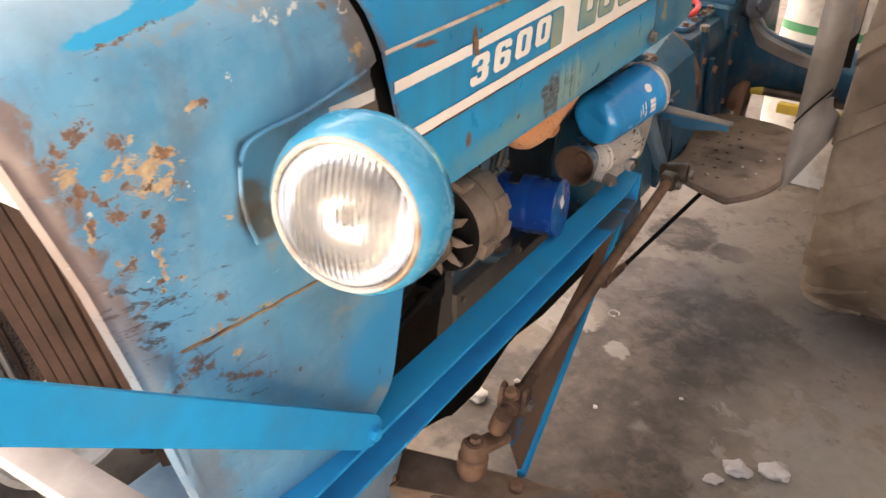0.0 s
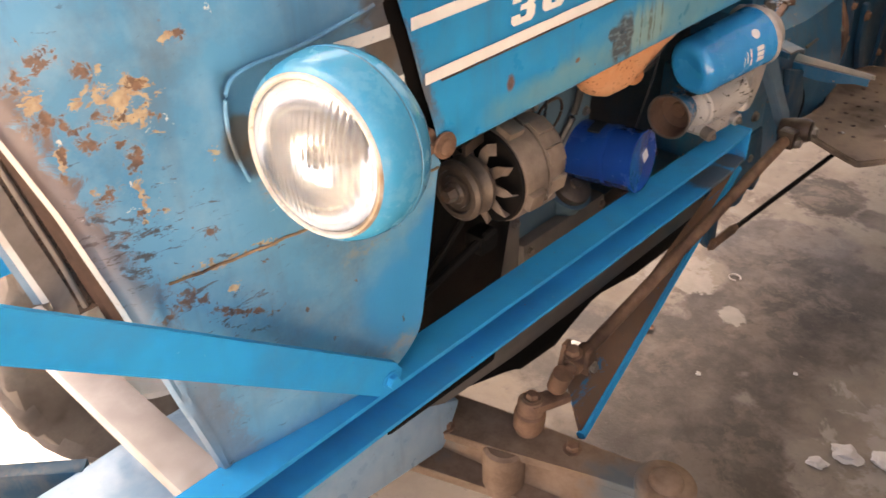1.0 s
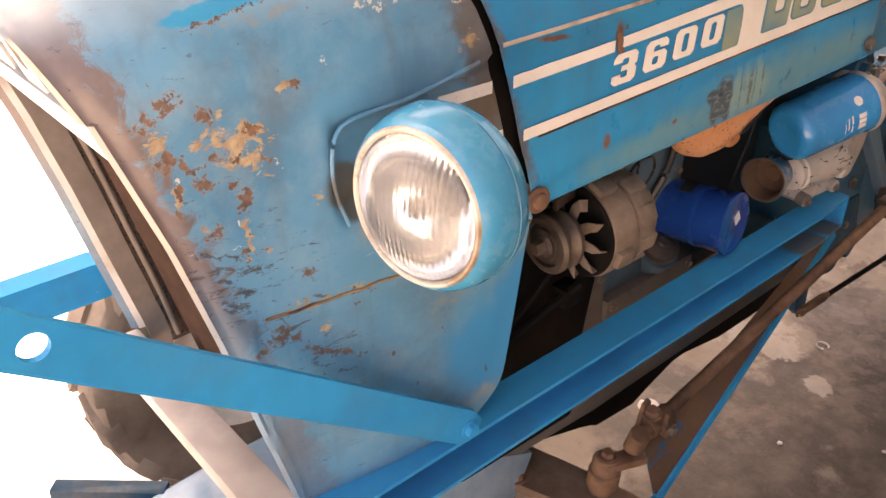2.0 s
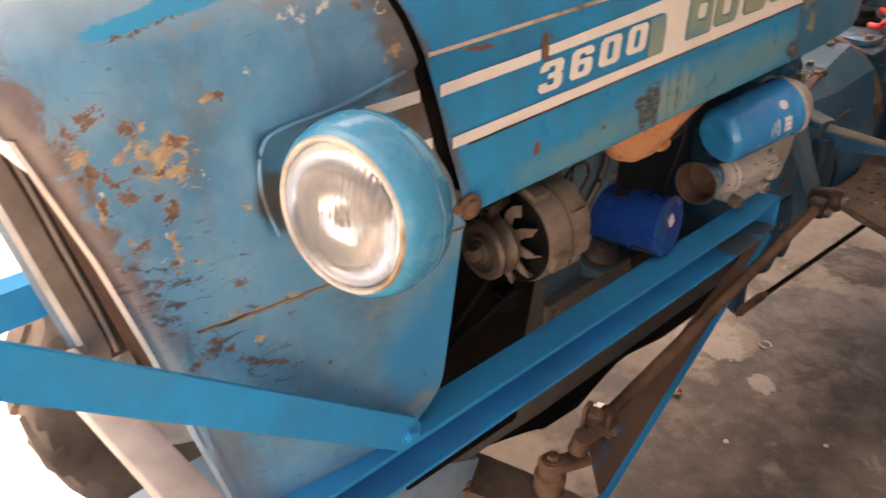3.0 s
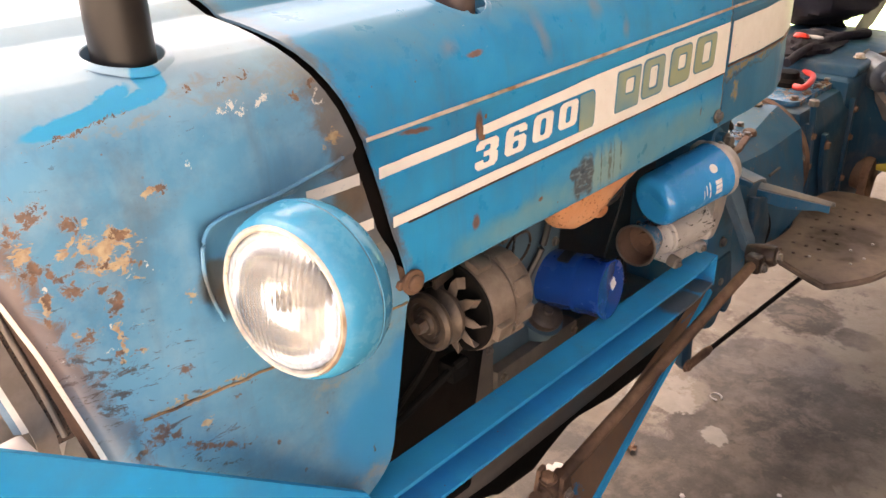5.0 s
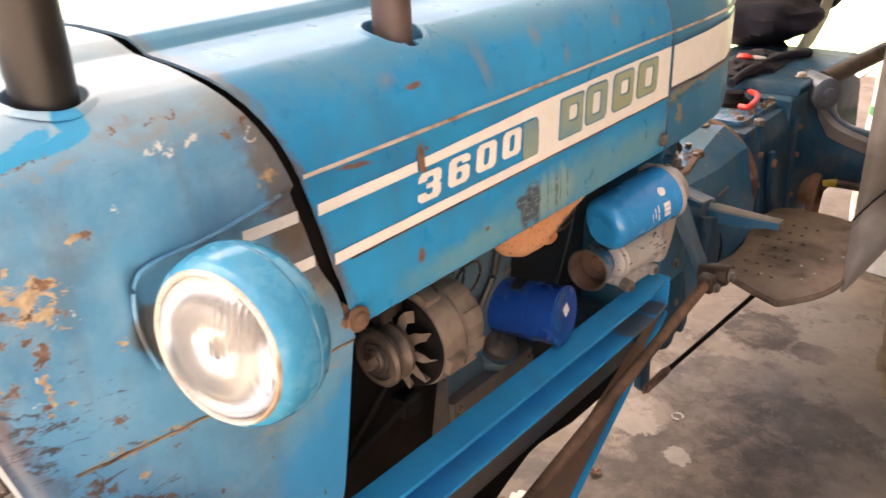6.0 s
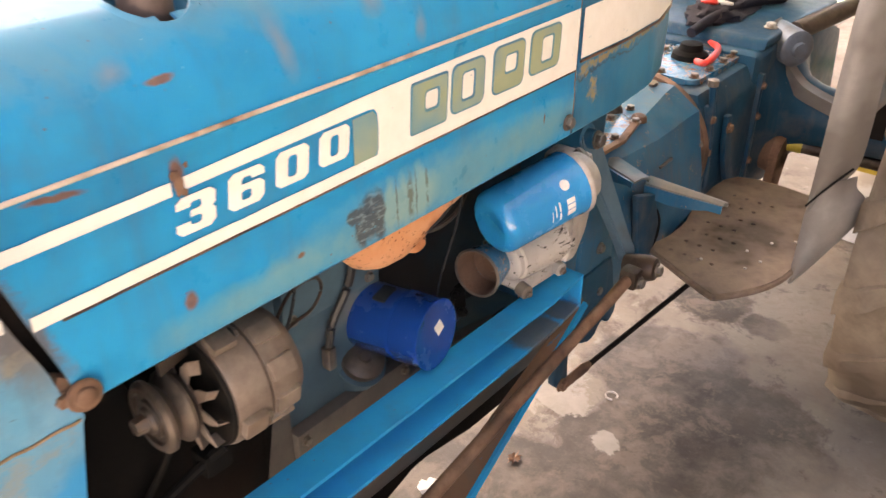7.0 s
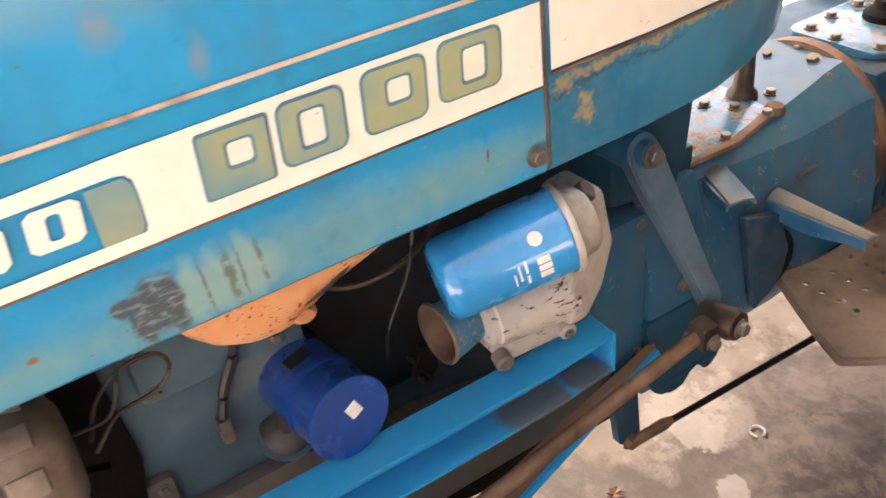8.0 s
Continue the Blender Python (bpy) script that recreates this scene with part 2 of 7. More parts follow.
RUST_LOW = [(-0.288, 1.024, 0.0156, 0.0149, 0), (-0.305, 1.010, 0.0130, 0.0068, 0), (-0.275, 1.012, 0.0104, 0.0068, -20), (-0.238, 0.981, 0.0364, 0.0057, -22), (-0.262, 0.992, 0.0104, 0.0054, -20), (-0.300, 0.985, 0.0130, 0.0081, 0), (-0.178, 0.952, 0.0034, 0.0035, 0), (-0.214, 1.025, 0.0039, 0.0041, 0),
            (-0.205, 1.039, 0.0156, 0.0030, -18), (-0.120, 0.955, 0.0023, 0.0024, 0), (-0.060, 0.875, 0.0026, 0.0041, 0), (-0.150, 0.900, 0.0026, 0.0027, 0), (-0.257, 1.076, 0.0059, 0.0074, 0)]
SCUFF = [(-0.322, 1.113, 0.0182, 0.0030, -22), (-0.305, 1.097, 0.0130, 0.0030, -28), (-0.338, 1.120, 0.0130, 0.0027, -15), (-0.325, 1.090, 0.0078, 0.0024, -25), (-0.312, 1.078, 0.0104, 0.0024, -30), (-0.330, 1.070, 0.0078, 0.0022, -20), (-0.316, 1.058, 0.0065, 0.0022, -30), (-0.228, 0.955, 0.0130, 0.0019, -20), (-0.250, 0.968, 0.0078, 0.0019, -15)]
CHIPPED = [(-0.180, 1.2985, 0.014, 0.0024, 4), (-0.168, 1.2955, 0.007, 0.0020, -10), (-0.145, 1.2965, 0.010, 0.0016, 15), (-0.094, 1.294, 0.007, 0.0018, 20), (-0.097, 1.287, 0.003, 0.0050, 0), (-0.090, 1.284, 0.006, 0.0014, -10), (-0.275, 1.186, 0.006, 0.0014, -50), (-0.352, 1.191, 0.0018, 0.003, 0), (-0.317, 1.121, 0.008, 0.0012, 20), (-0.225, 1.262, 0.0012, 0.003, 0), (-0.309, 1.143, 0.0015, 0.002, 0)]


def cowl_marks(g, col):
    """Repainted patches, primer, rust islands and chips where the old cowl has them."""
    wide, tight = g.ragged((24, 0.022), (90, 0.006)), g.ragged((45, 0.012), (170, 0.006))
    fray = g.span(g.noise(130, 7, 0.72, 0.5), 0.30, 0.70, -0.60, 1.35)
    flow = g.span(g.noise(1.0, 6, 0.7, 0.6, g.scaled(60, 60, 110)), 0.32, 0.68, -0.55, 1.45)
    col = g.mix(g.math("MULTIPLY", g.marks(g.ragged((14, 0.03)), REPAINT, 0.25), 0.85), col, (0.003, 0.215, 0.450))
    # paler towards the cowl's top: its broad sky sheen put into the colour
    top_sheen = g.math("ADD", g.span(g.axis(2), 1.285, 1.345, -0.1, 0.75), g.math("MULTIPLY", g.noise(11, 6, 0.65), 0.5))
    col = g.mix(g.span(top_sheen, 0.25, 0.85, 0.0, 0.7), col, g.mix(g.noise(35, 4), (0.36, 0.47, 0.53), (0.27, 0.42, 0.50)))
    col = g.mix(g.marks(g.ragged((16, 0.008), (60, 0.002)), FRESH, 0.10), col, (0.001, 0.285, 0.500))
    col = g.mix(g.math("MULTIPLY", g.marks(wide, KHAKI, 0.6, fray=flow), 0.60), col, g.mix(g.noise(70, 5), (0.30, 0.235, 0.150), (0.20, 0.215, 0.190)))
    tan = g.marks(tight, TAN, 0.10, fray=flow)
    col = g.mix(g.math("MULTIPLY", tan, 0.9), col, g.mix(g.span(g.noise(120, 5), 0.35, 0.65), (0.48, 0.345, 0.190), (0.30, 0.175, 0.090)))
    high, halo = g.marks(tight, RUST_HIGH + RUST_EDGE, 0.10, 0.45, fray=fray)
    col = g.mix(g.math("MULTIPLY", halo, 0.55), col, (0.36, 0.23, 0.13))
    rust = g.math("MAXIMUM", high, g.marks(tight, RUST_LOW, 0.20, fray=fray))
    col = g.mix(g.math("MULTIPLY", rust, 0.92), col, g.mix(g.span(g.noise(100, 6), 0.35, 0.65), (0.065, 0.032, 0.021), (0.195, 0.100, 0.056)))
    col = g.mix(g.math("MULTIPLY", g.marks(tight, SCUFF, 0.3, fray=fray), 0.85), col, (0.045, 0.036, 0.032))
    col = g.mix(g.math("MULTIPLY", g.marks(tight, CHIPPED, 0.15, fray=fray), 0.85), col, (0.60, 0.56, 0.49))
    return col, g.math("MAXIMUM", rust, tan)


COWL = worn_paint(
    "old_blue_cowl_paint", (0.045, 0.200, 0.330), (0.085, 0.270, 0.410), (0.21, 0.345, 0.43), 0.755, 15,
    spots=[((0.21, -0.38, 1.17), 0.18, 0.12, I1), ((0.222, -0.30, 0.96), 0.12, 0.10, I1), ((0.246, -0.045, 1.20), 0.05, 0.30, (1, 1, 0.6)), ((0.247, -0.015, 1.11), 0.04, 0.20, I1), ((0.2, -0.30, 0.87), 0.05, 0.16, I1)],
    gloss=0.34, dirt=0.5, streaks=0.4, film=True, joint=-1, coat=0.9, haze=0.30, own=cowl_marks, olive=[((0.228, -0.216, 1.150), 0.030), ((0.232, -0.200, 1.125), 0.025), ((0.24, -0.06, 1.185), 0.035)])


def hood_marks(g, col):
    """Grey remains of a transfer with pale bars beside it, worn smudges higher up."""
    fine = g.ragged((80, 0.003), (300, 0.001))
    col = g.mix(g.math("MULTIPLY", g.marks(g.ragged((30, 0.012)), [(0.364, 1.086, 0.010, 0.032, 4), (0.385, 1.087, 0.009, 0.032, 4), (0.412, 1.088, 0.012, 0.032, 4), (0.392, 1.085, 0.045, 0.026, 0)], 0.3), 0.8), col, g.mix(g.noise(60, 4), (0.15, 0.30, 0.32), (0.26, 0.34, 0.28)))
    grey = g.math("MULTIPLY", g.marks(g.ragged((60, 0.008)), [(0.320, 1.082, 0.010, 0.026, 4), (0.333, 1.090, 0.014, 0.027, 4), (0.345, 1.087, 0.009, 0.030, 4), (0.308, 1.100, 0.011, 0.009, 0)], 0.2), g.span(g.noise(1.0, 5, 0.62, 0.5, g.scaled(40, 55, 150)), 0.31, 0.39))
    col = g.mix(g.math("MULTIPLY", grey, 0.92), col, g.mix(g.span(g.noise(1.0, 4, 0.6, 0.4, g.scaled(60, 70, 190)), 0.50, 0.68), (0.062, 0.066, 0.068), (0.17, 0.21, 0.22)))
    bars = g.marks(fine, [(0.374, 1.088, 0.0014, 0.026, 4), (0.3955, 1.088, 0.0042, 0.028, 4), (0.405, 1.090, 0.0012, 0.026, 4), (0.423, 1.090, 0.0022, 0.026, 4)], 0.4)
    col = g.mix(g.math("MULTIPLY", bars, g.span(g.noise(130, 4), 0.36, 0.50, 0.0, 0.75)), col, (0.09, 0.085, 0.06))
    smear = g.marks(g.ragged((20, 0.010), (90, 0.003)), [(0.245, 1.288, 0.008, 0.022, 10), (0.42, 1.27, 0.006, 0.012, 0), (0.36, 1.30, 0.010, 0.010, 0), (0.56, 1.29, 0.012, 0.010, 0), (0.09, 1.30, 0.010, 0.008, 0), (0.66, 1.275, 0.006, 0.006, 0)], 0.7)
    col = g.mix(g.math("MULTIPLY", smear, 0.5), col, (0.24, 0.20, 0.16))
    # cloudy mottling, with a pale sky sheen painted in up the shoulder
    shoulder_sheen = g.math("ADD", g.span(g.axis(2), 1.25, 1.33, -0.25, 0.28), g.math("MULTIPLY", g.noise(9, 6, 0.62, 0.4), 1.0))
    col = g.mix(g.span(shoulder_sheen, 0.50, 0.72, 0.0, 0.55), col, g.mix(g.noise(40, 4), (0.085, 0.235, 0.325), (0.13, 0.245, 0.30)))
    rust = g.marks(fine, [(0.119, 1.215, 0.006, 0.014, 0), (0.1125, 1.099, 0.0060, 0.0085, 0), (0.124, 1.289, 0.012, 0.003, 0), (0.237, 1.087, 0.004, 0.003, 0), (0.655, 1.10, 0.0016, 0.007, 0), (0.02, 1.232, 0.022, 0.003, -6)], 0.3)
    col = g.mix(g.math("MULTIPLY", rust, 0.9), col, g.mix(g.noise(90, 5), (0.10, 0.045, 0.025), (0.28, 0.125, 0.06)))
    return col, rust


HOOD = worn_paint(
    "blue_hood_paint", (0.001, 0.200, 0.400), (0.003, 0.262, 0.500), (0.02, 0.250, 0.42), 0.775, 13,
    gloss=0.30, dirt=0.25, streaks=0.25, joint=1, coat=0.35, haze=0.22, own=hood_marks, faded=[((0.25, 0.50, 1.085), 0.085, (1, 0.22, 1.6)), ((0.25, 0.20, 1.072), 0.05, (1, 0.25, 1.6)), ((0.25, 0.66, 1.09), 0.05, (1, 0.4, 1.2))])
def rear_marks(g, col):
    """Ochre undercoat showing below the moulding of the rear panel."""
    vec = g.ragged((30, 0.016), (120, 0.006))
    fray = g.span(g.noise(90, 6, 0.7), 0.3, 0.7, -0.6, 1.0)
    ochre = g.marks(vec, [(0.752, 1.142, 0.020, 0.009, 12), (0.800, 1.146, 0.045, 0.006, 3), (0.775, 1.108, 0.012, 0.022, 10), (0.90, 1.150, 0.09, 0.004, 0), (1.02, 1.150, 0.07, 0.004, 0)], 0.35, fray=fray)
    col = g.mix(g.math("MULTIPLY", ochre, 0.8), col, g.mix(g.noise(60, 4), (0.42, 0.29, 0.10), (0.26, 0.20, 0.10)))
    dark = g.marks(vec, [(0.77, 1.134, 0.05, 0.002, 6), (0.86, 1.138, 0.06, 0.0016, 3)], 0.5)
    return g.mix(g.math("MULTIPLY", dark, 0.6), col, (0.06, 0.045, 0.03)), ochre


REAR_PANEL = worn_paint("blue_rear_hood_paint", (0.010, 0.135, 0.245), (0.022, 0.180, 0.300), (0.08, 0.19, 0.26), 0.77, 14, gloss=0.35, dirt=0.35, coat=0.35, own=rear_marks)
RAIL = worn_paint("fresh_blue_rail_paint", (0.001, 0.225, 0.470), (0.002, 0.270, 0.540), (0.015, 0.27, 0.47), 0.78, 22, gloss=0.42, dirt=0.24, streaks=0.15, coat=0.0, spec=0.05, olive=[((0.235, 0.70, 0.722), 0.075), ((0.225, 0.79, 0.712), 0.05)])
LAMPBLUE = worn_paint("blue_lamp_paint", (0.010, 0.215, 0.385), (0.030, 0.275, 0.440), (0.20, 0.40, 0.49), 0.70, 26, bare=((0.42, 0.45, 0.44), (0.30, 0.36, 0.37)), gloss=0.25, dirt=0.2, streaks=0.12, coat=0.4)
# one dirty blue twice: CAST darkened for shade, CAST_TOP paler for sky-lit faces
CAST = worn_paint("shaded_dirty_blue_casting_paint", (0.005, 0.036, 0.068), (0.010, 0.056, 0.098), (0.024, 0.055, 0.075), 0.70, 12, gloss=0.40, dirt=0.6, streaks=0.45, coat=0.1)
CAST_TOP = worn_paint("lit_rusted_blue_casting_paint", (0.012, 0.115, 0.215), (0.030, 0.160, 0.275), (0.09, 0.17, 0.23), 0.555, 11, gloss=0.25, dirt=0.45, streaks=0.3, coat=0.7)
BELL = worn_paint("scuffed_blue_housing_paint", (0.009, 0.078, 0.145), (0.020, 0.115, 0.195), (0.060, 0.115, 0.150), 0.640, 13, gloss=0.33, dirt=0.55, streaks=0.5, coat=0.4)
# blue casting, paled to stand in for the sky it reflects
SUPPORT = worn_paint("blue_casting_with_painted_sky_sheen", (0.16, 0.27, 0.36), (0.24, 0.35, 0.44), (0.34, 0.40, 0.44), 0.72, 14, gloss=0.3, dirt=0.2, streaks=0.2)
BLOCK = rusty("grimy_engine_block", (0.045, 0.080, 0.100), (0.072, 0.130, 0.162), (0.165, 0.138, 0.112), 0.6, 0.0, 9, spec=0.3)
# oily casting, near-black to carry the recess's shade
OILY_SHADE = rusty("oily_casting_with_recess_shade", (0.010, 0.009, 0.009), (0.022, 0.022, 0.023), (0.012, 0.030, 0.042), 0.55, 0.0, 22, spec=0.3)
# oil grime, with the engine bay's shade taken into its black
SUMP = rusty("oily_grime_and_shade_black", (0.004, 0.0035, 0.003), (0.008, 0.007, 0.006), (0.014, 0.010, 0.008), 0.8, 0.0, 18, spec=0.08)
GRIME = rusty("brown_oily_grime", (0.082, 0.073, 0.067), (0.155, 0.134, 0.116), (0.052, 0.092, 0.115), 0.65, 0.0, 8, spec=0.25)
ALU = rusty("grimy_cast_aluminium", (0.115, 0.088, 0.068), (0.235, 0.195, 0.165), (0.045, 0.033, 0.026), 0.55, 0.35, 30, 0.35)
PALE_ALU = rusty("pale_cast_aluminium", (0.34, 0.300, 0.265), (0.47, 0.425, 0.385), (0.16, 0.130, 0.105), 0.5, 0.3, 34, 0.3)
STEEL = rusty("brown_worn_steel", (0.060, 0.044, 0.034), (0.115, 0.086, 0.066), (0.040, 0.024, 0.016), 0.5, 0.4, 40, 0.4)
RUSTY = rusty("brown_rusted_steel", (0.120, 0.062, 0.038), (0.235, 0.135, 0.086), (0.066, 0.036, 0.024), 0.75, 0.15, 30, 0.5)
AXLE = rusty("muddy_rusted_axle", (0.13, 0.082, 0.055), (0.21, 0.145, 0.105), (0.085, 0.095, 0.10), 0.85, 0.0, 22, 0.7, 0.2)
STEP = rusty("muddy_footplate_steel", (0.125, 0.086, 0.064), (0.215, 0.157, 0.122), (0.070, 0.050, 0.037), 0.7, 0.1, 20, 0.5, 0.25)
GUARD = rusty("weathered_grey_sheet", (0.18, 0.160, 0.142), (0.25, 0.225, 0.205), (0.125, 0.105, 0.09), 0.6, 0.1, 12, 0.25)
MUD_RUBBER = rusty("muddy_tyre_rubber", (0.135, 0.104, 0.076), (0.225, 0.176, 0.135), (0.085, 0.063, 0.047), 0.92, 0.0, 9, 1.8, 0.2)
FRONT_RUBBER = rusty("dust_caked_front_rubber", (0.130, 0.105, 0.086), (0.200, 0.165, 0.138), (0.085, 0.067, 0.055), 0.9, 0.0, 15, 0.9)
SLAT = rusty("brown_grille_slats", (0.038, 0.019, 0.013), (0.066, 0.037, 0.027), (0.022, 0.012, 0.009), 0.7, 0.0, 30, 0.3, 0.2)
LIFTSTEEL = rusty("grey_blue_shaft_steel", (0.11, 0.135, 0.165), (0.19, 0.215, 0.245), (0.07, 0.065, 0.062), 0.5, 0.3, 20, 0.3)
ARM = rusty("blue_grey_arm_paint", (0.055, 0.105, 0.145), (0.10, 0.155, 0.190), (0.075, 0.060, 0.048), 0.55, 0.1, 16, 0.3)
ALTERNATOR = rusty("brown_grimy_alloy", (0.122, 0.087, 0.065), (0.245, 0.190, 0.152), (0.058, 0.041, 0.031), 0.6, 0.25, 16, 0.5)
RUBBED = rusty("rubbed_tan_steel", (0.110, 0.105, 0.100), (0.215, 0.170, 0.138), (0.060, 0.105, 0.135), 0.55, 0.2, 16, 0.4)
BEIGE = rusty("pale_dusty_sheet", (0.36, 0.325, 0.295), (0.44, 0.405, 0.375), (0.25, 0.215, 0.19), 0.65, 0.0, 15, 0.25)
CHEEK = rusty("dusty_brown_sheet", (0.205, 0.165, 0.138), (0.285, 0.238, 0.205), (0.120, 0.090, 0.072), 0.65, 0.0, 14, 0.25)


def perforated():
    """Brown sheet with close rows of small dark holes."""
    g = Mat("brown_perforated_sheet", 0.7)
    rough = g.noise(25, 6, 0.7)
    col = g.mix(g.span(rough, 0.35, 0.65), (0.075, 0.043, 0.030), (0.140, 0.092, 0.068))
    holes = g.span(g.cells(190), 0.30, 0.40, 1.0, 0.0)
    col = g.mix(g.math("MULTIPLY", holes, 0.85), col, (0.012, 0.009, 0.007))
    g.bump(g.math("MULTIPLY", holes, -1.0), 0.5, 0.001)
    return g.done(col, 0.7)


PERFORATED = perforated()
RIM = rusty("pale_worn_rim", (0.42, 0.375, 0.31), (0.58, 0.54, 0.47), (0.25, 0.18, 0.12), 0.4, 0.2, 60, 0.25)
SEAM = rusty("scratched_blue_seam", (0.018, 0.085, 0.130), (0.06, 0.17, 0.23), (0.26, 0.36, 0.39), 0.6, 0.0, 60, 0.3)
LAP = rusty("tan_rusted_lap", (0.19, 0.115, 0.062), (0.33, 0.225, 0.130), (0.060, 0.028, 0.016), 0.75, 0.0, 55, 0.4)
BEAD = rusty("rust_edged_cream_bead", (0.48, 0.38, 0.29), (0.58, 0.49, 0.40), (0.22, 0.115, 0.06), 0.55, 0.0, 40, 0.25)
WHITE = rusty("chipped_white_paint", (0.66, 0.63, 0.59), (0.74, 0.715, 0.68), (0.50, 0.44, 0.38), 0.5, 0.0, 30, 0.3)
def rod_marks(g, col):
    """Blue paint left in patches on the rust."""
    left = g.span(g.noise(1.0, 6, 0.7, 0.4, g.scaled(40, 9, 40)), 0.58, 0.63)
    return g.mix(g.math("MULTIPLY", left, 0.85), col, (0.006, 0.12, 0.24)), g.math("SUBTRACT", 1.0, left)


ROD = worn_paint("rusted_rod_paint", (0.125, 0.068, 0.042), (0.165, 0.098, 0.064), (0.10, 0.075, 0.06), 0.74, 16, gloss=0.55, dirt=0.5, streaks=0.4, coat=0.0, own=rod_marks)
def primer_marks(g, col):
    """Rust pits in the primer and a brown stain round the boss."""
    pits = g.math("MULTIPLY", g.span(g.noise(150, 3, 0.6), 0.595, 0.63), g.span(g.noise(26, 3), 0.44, 0.54))
    stain = g.span(g.math("ADD", g.blob((0.205, 0.475, 0.995), 0.045), g.math("MULTIPLY", g.noise(40, 6, 0.7), 0.9)), 0.72, 0.98, 0.0, 0.7)
    col = g.mix(stain, col, (0.30, 0.105, 0.045))
    return g.mix(g.math("MULTIPLY", pits, 0.9), col, (0.055, 0.024, 0.014)), pits


ORANGE = worn_paint("peach_primer_casting", (0.55, 0.235, 0.110), (0.60, 0.30, 0.160), (0.62, 0.38, 0.23), 0.66, 30, gloss=0.5, dirt=0.25, streaks=0.1, coat=0.0, own=primer_marks)
PIPE = rusty("sooty_dark_pipe", (0.009, 0.009, 0.010), (0.020, 0.018, 0.018), (0.034, 0.027, 0.022), 0.4, 0.3, 14, 0.25)
PIPE_BROWN = rusty("brown_exhaust_pipe", (0.075, 0.048, 0.041), (0.125, 0.088, 0.076), (0.050, 0.030, 0.024), 0.55, 0.2, 16, 0.25)
def flaked():
    g = Mat("flaked_pale_alloy", 0.5, 0.2)
    n = g.noise(1.0, 7, 0.72, 0.6, g.scaled(120, 45, 120))
    col = g.mix(g.noise(40, 5), (0.36, 0.315, 0.275), (0.50, 0.455, 0.41))
    col = g.mix(g.span(g.math("ADD", n, g.blob((0.235, 0.765, 0.875), 0.05, 0.12)), 0.60, 0.63), col, (0.022, 0.017, 0.014))
    g.bump(n, 0.4, 0.001)
    return g.done(col, g.span(n, 0.4, 0.6, 0.45, 0.7))


FLAKED = flaked()
BOLT = rusty("oily_bolt_steel", (0.12, 0.10, 0.085), (0.24, 0.20, 0.17), (0.15, 0.075, 0.042), 0.45, 0.6, 90, 0.3)
CABLE = Mat("black_cable_sheath", 0.45).done((0.012, 0.012, 0.013))
REDWIRE = Mat("red_cable_sheath", 0.4).done((0.62, 0.035, 0.025))
CLOTH = rusty("dark_blue_cloth", (0.003, 0.003, 0.008), (0.007, 0.006, 0.014), (0.012, 0.008, 0.011), 0.95, 0.0, 30, 0.5)
GREENCLOTH = rusty("lime_green_grass", (0.26, 0.46, 0.22), (0.33, 0.54, 0.29), (0.20, 0.38, 0.17), 0.8, 0.0, 6, 0.2)
YELLOW = rusty("yellow_painted_steel", (0.44, 0.31, 0.030), (0.52, 0.38, 0.05), (0.30, 0.20, 0.05), 0.5, 0.0, 20, 0.3)
CHROME = Mat("bright_reflector", 0.15, 1.0).done((0.96, 0.95, 0.93))


def can_paint(name, c1, c2):
    g = Mat(name, 0.22)
    n = g.noise(14, 5, 0.6)
    g.bump(g.noise(8, 2), 0.08, 0.003)
    g.b.inputs["Coat Weight"].default_value = 0.85
    g.b.inputs["Specular IOR Level"].default_value = 0.25
    g.b.inputs["Coat Roughness"].default_value = 0.05
    return g.done(g.mix(g.span(n, 0.35, 0.7), c1, c2), g.span(n, 0.3, 0.8, 0.18, 0.38))


CAN_UP = can_paint("glossy_blue_can_paint", (0.001, 0.175, 0.400), (0.001, 0.205, 0.455))
CAN_LOW = can_paint("deep_blue_can_paint", (0.001, 0.038, 0.220), (0.002, 0.050, 0.270))


def cream_decal():
    g = Mat("cream_decal_film", 0.42)
    n, f = g.noise(20, 6, 0.65), g.noise(90, 6, 0.7)
    col = g.mix(g.span(n, 0.4, 0.7), (0.79, 0.735, 0.665), (0.72, 0.655, 0.575))
    col = g.mix(g.span(f, 0.66, 0.70, 0.0, 0.7), col, (0.10, 0.22, 0.33))
    return g.done(col, 0.45)


CREAM = cream_decal()
GREENLET = rusty("faded_olive_decal", (0.26, 0.30, 0.19), (0.33, 0.34, 0.20), (0.10, 0.24, 0.30), 0.45, 0.0, 14, 0.1)
GREENEDGE = rusty("blue_green_decal_edge", (0.070, 0.200, 0.270), (0.10, 0.23, 0.26), (0.05, 0.17, 0.27), 0.45, 0.0, 20, 0.1)


def lens_glass():
    g = Mat("ribbed_lens_glass", 0.02)
    g.b.inputs["Transmission Weight"].default_value = 0.95
    g.b.inputs["IOR"].default_value = 1.45
    w = g.t.nodes.new("ShaderNodeTexWave")
    w.bands_direction = "X"
    w.inputs["Scale"].default_value = 60
    w.inputs["Distortion"].default_value = 0.3
    g.put(w.inputs["Vector"], g.co)
    g.bump(w.outputs["Fac"], 0.28, 0.002)
    return g.done(g.mix(g.span(g.noise(18, 5), 0.45, 0.75, 0, 0.5), (1.0, 0.995, 0.985), (0.93, 0.90, 0.86)))


LENS = lens_glass()


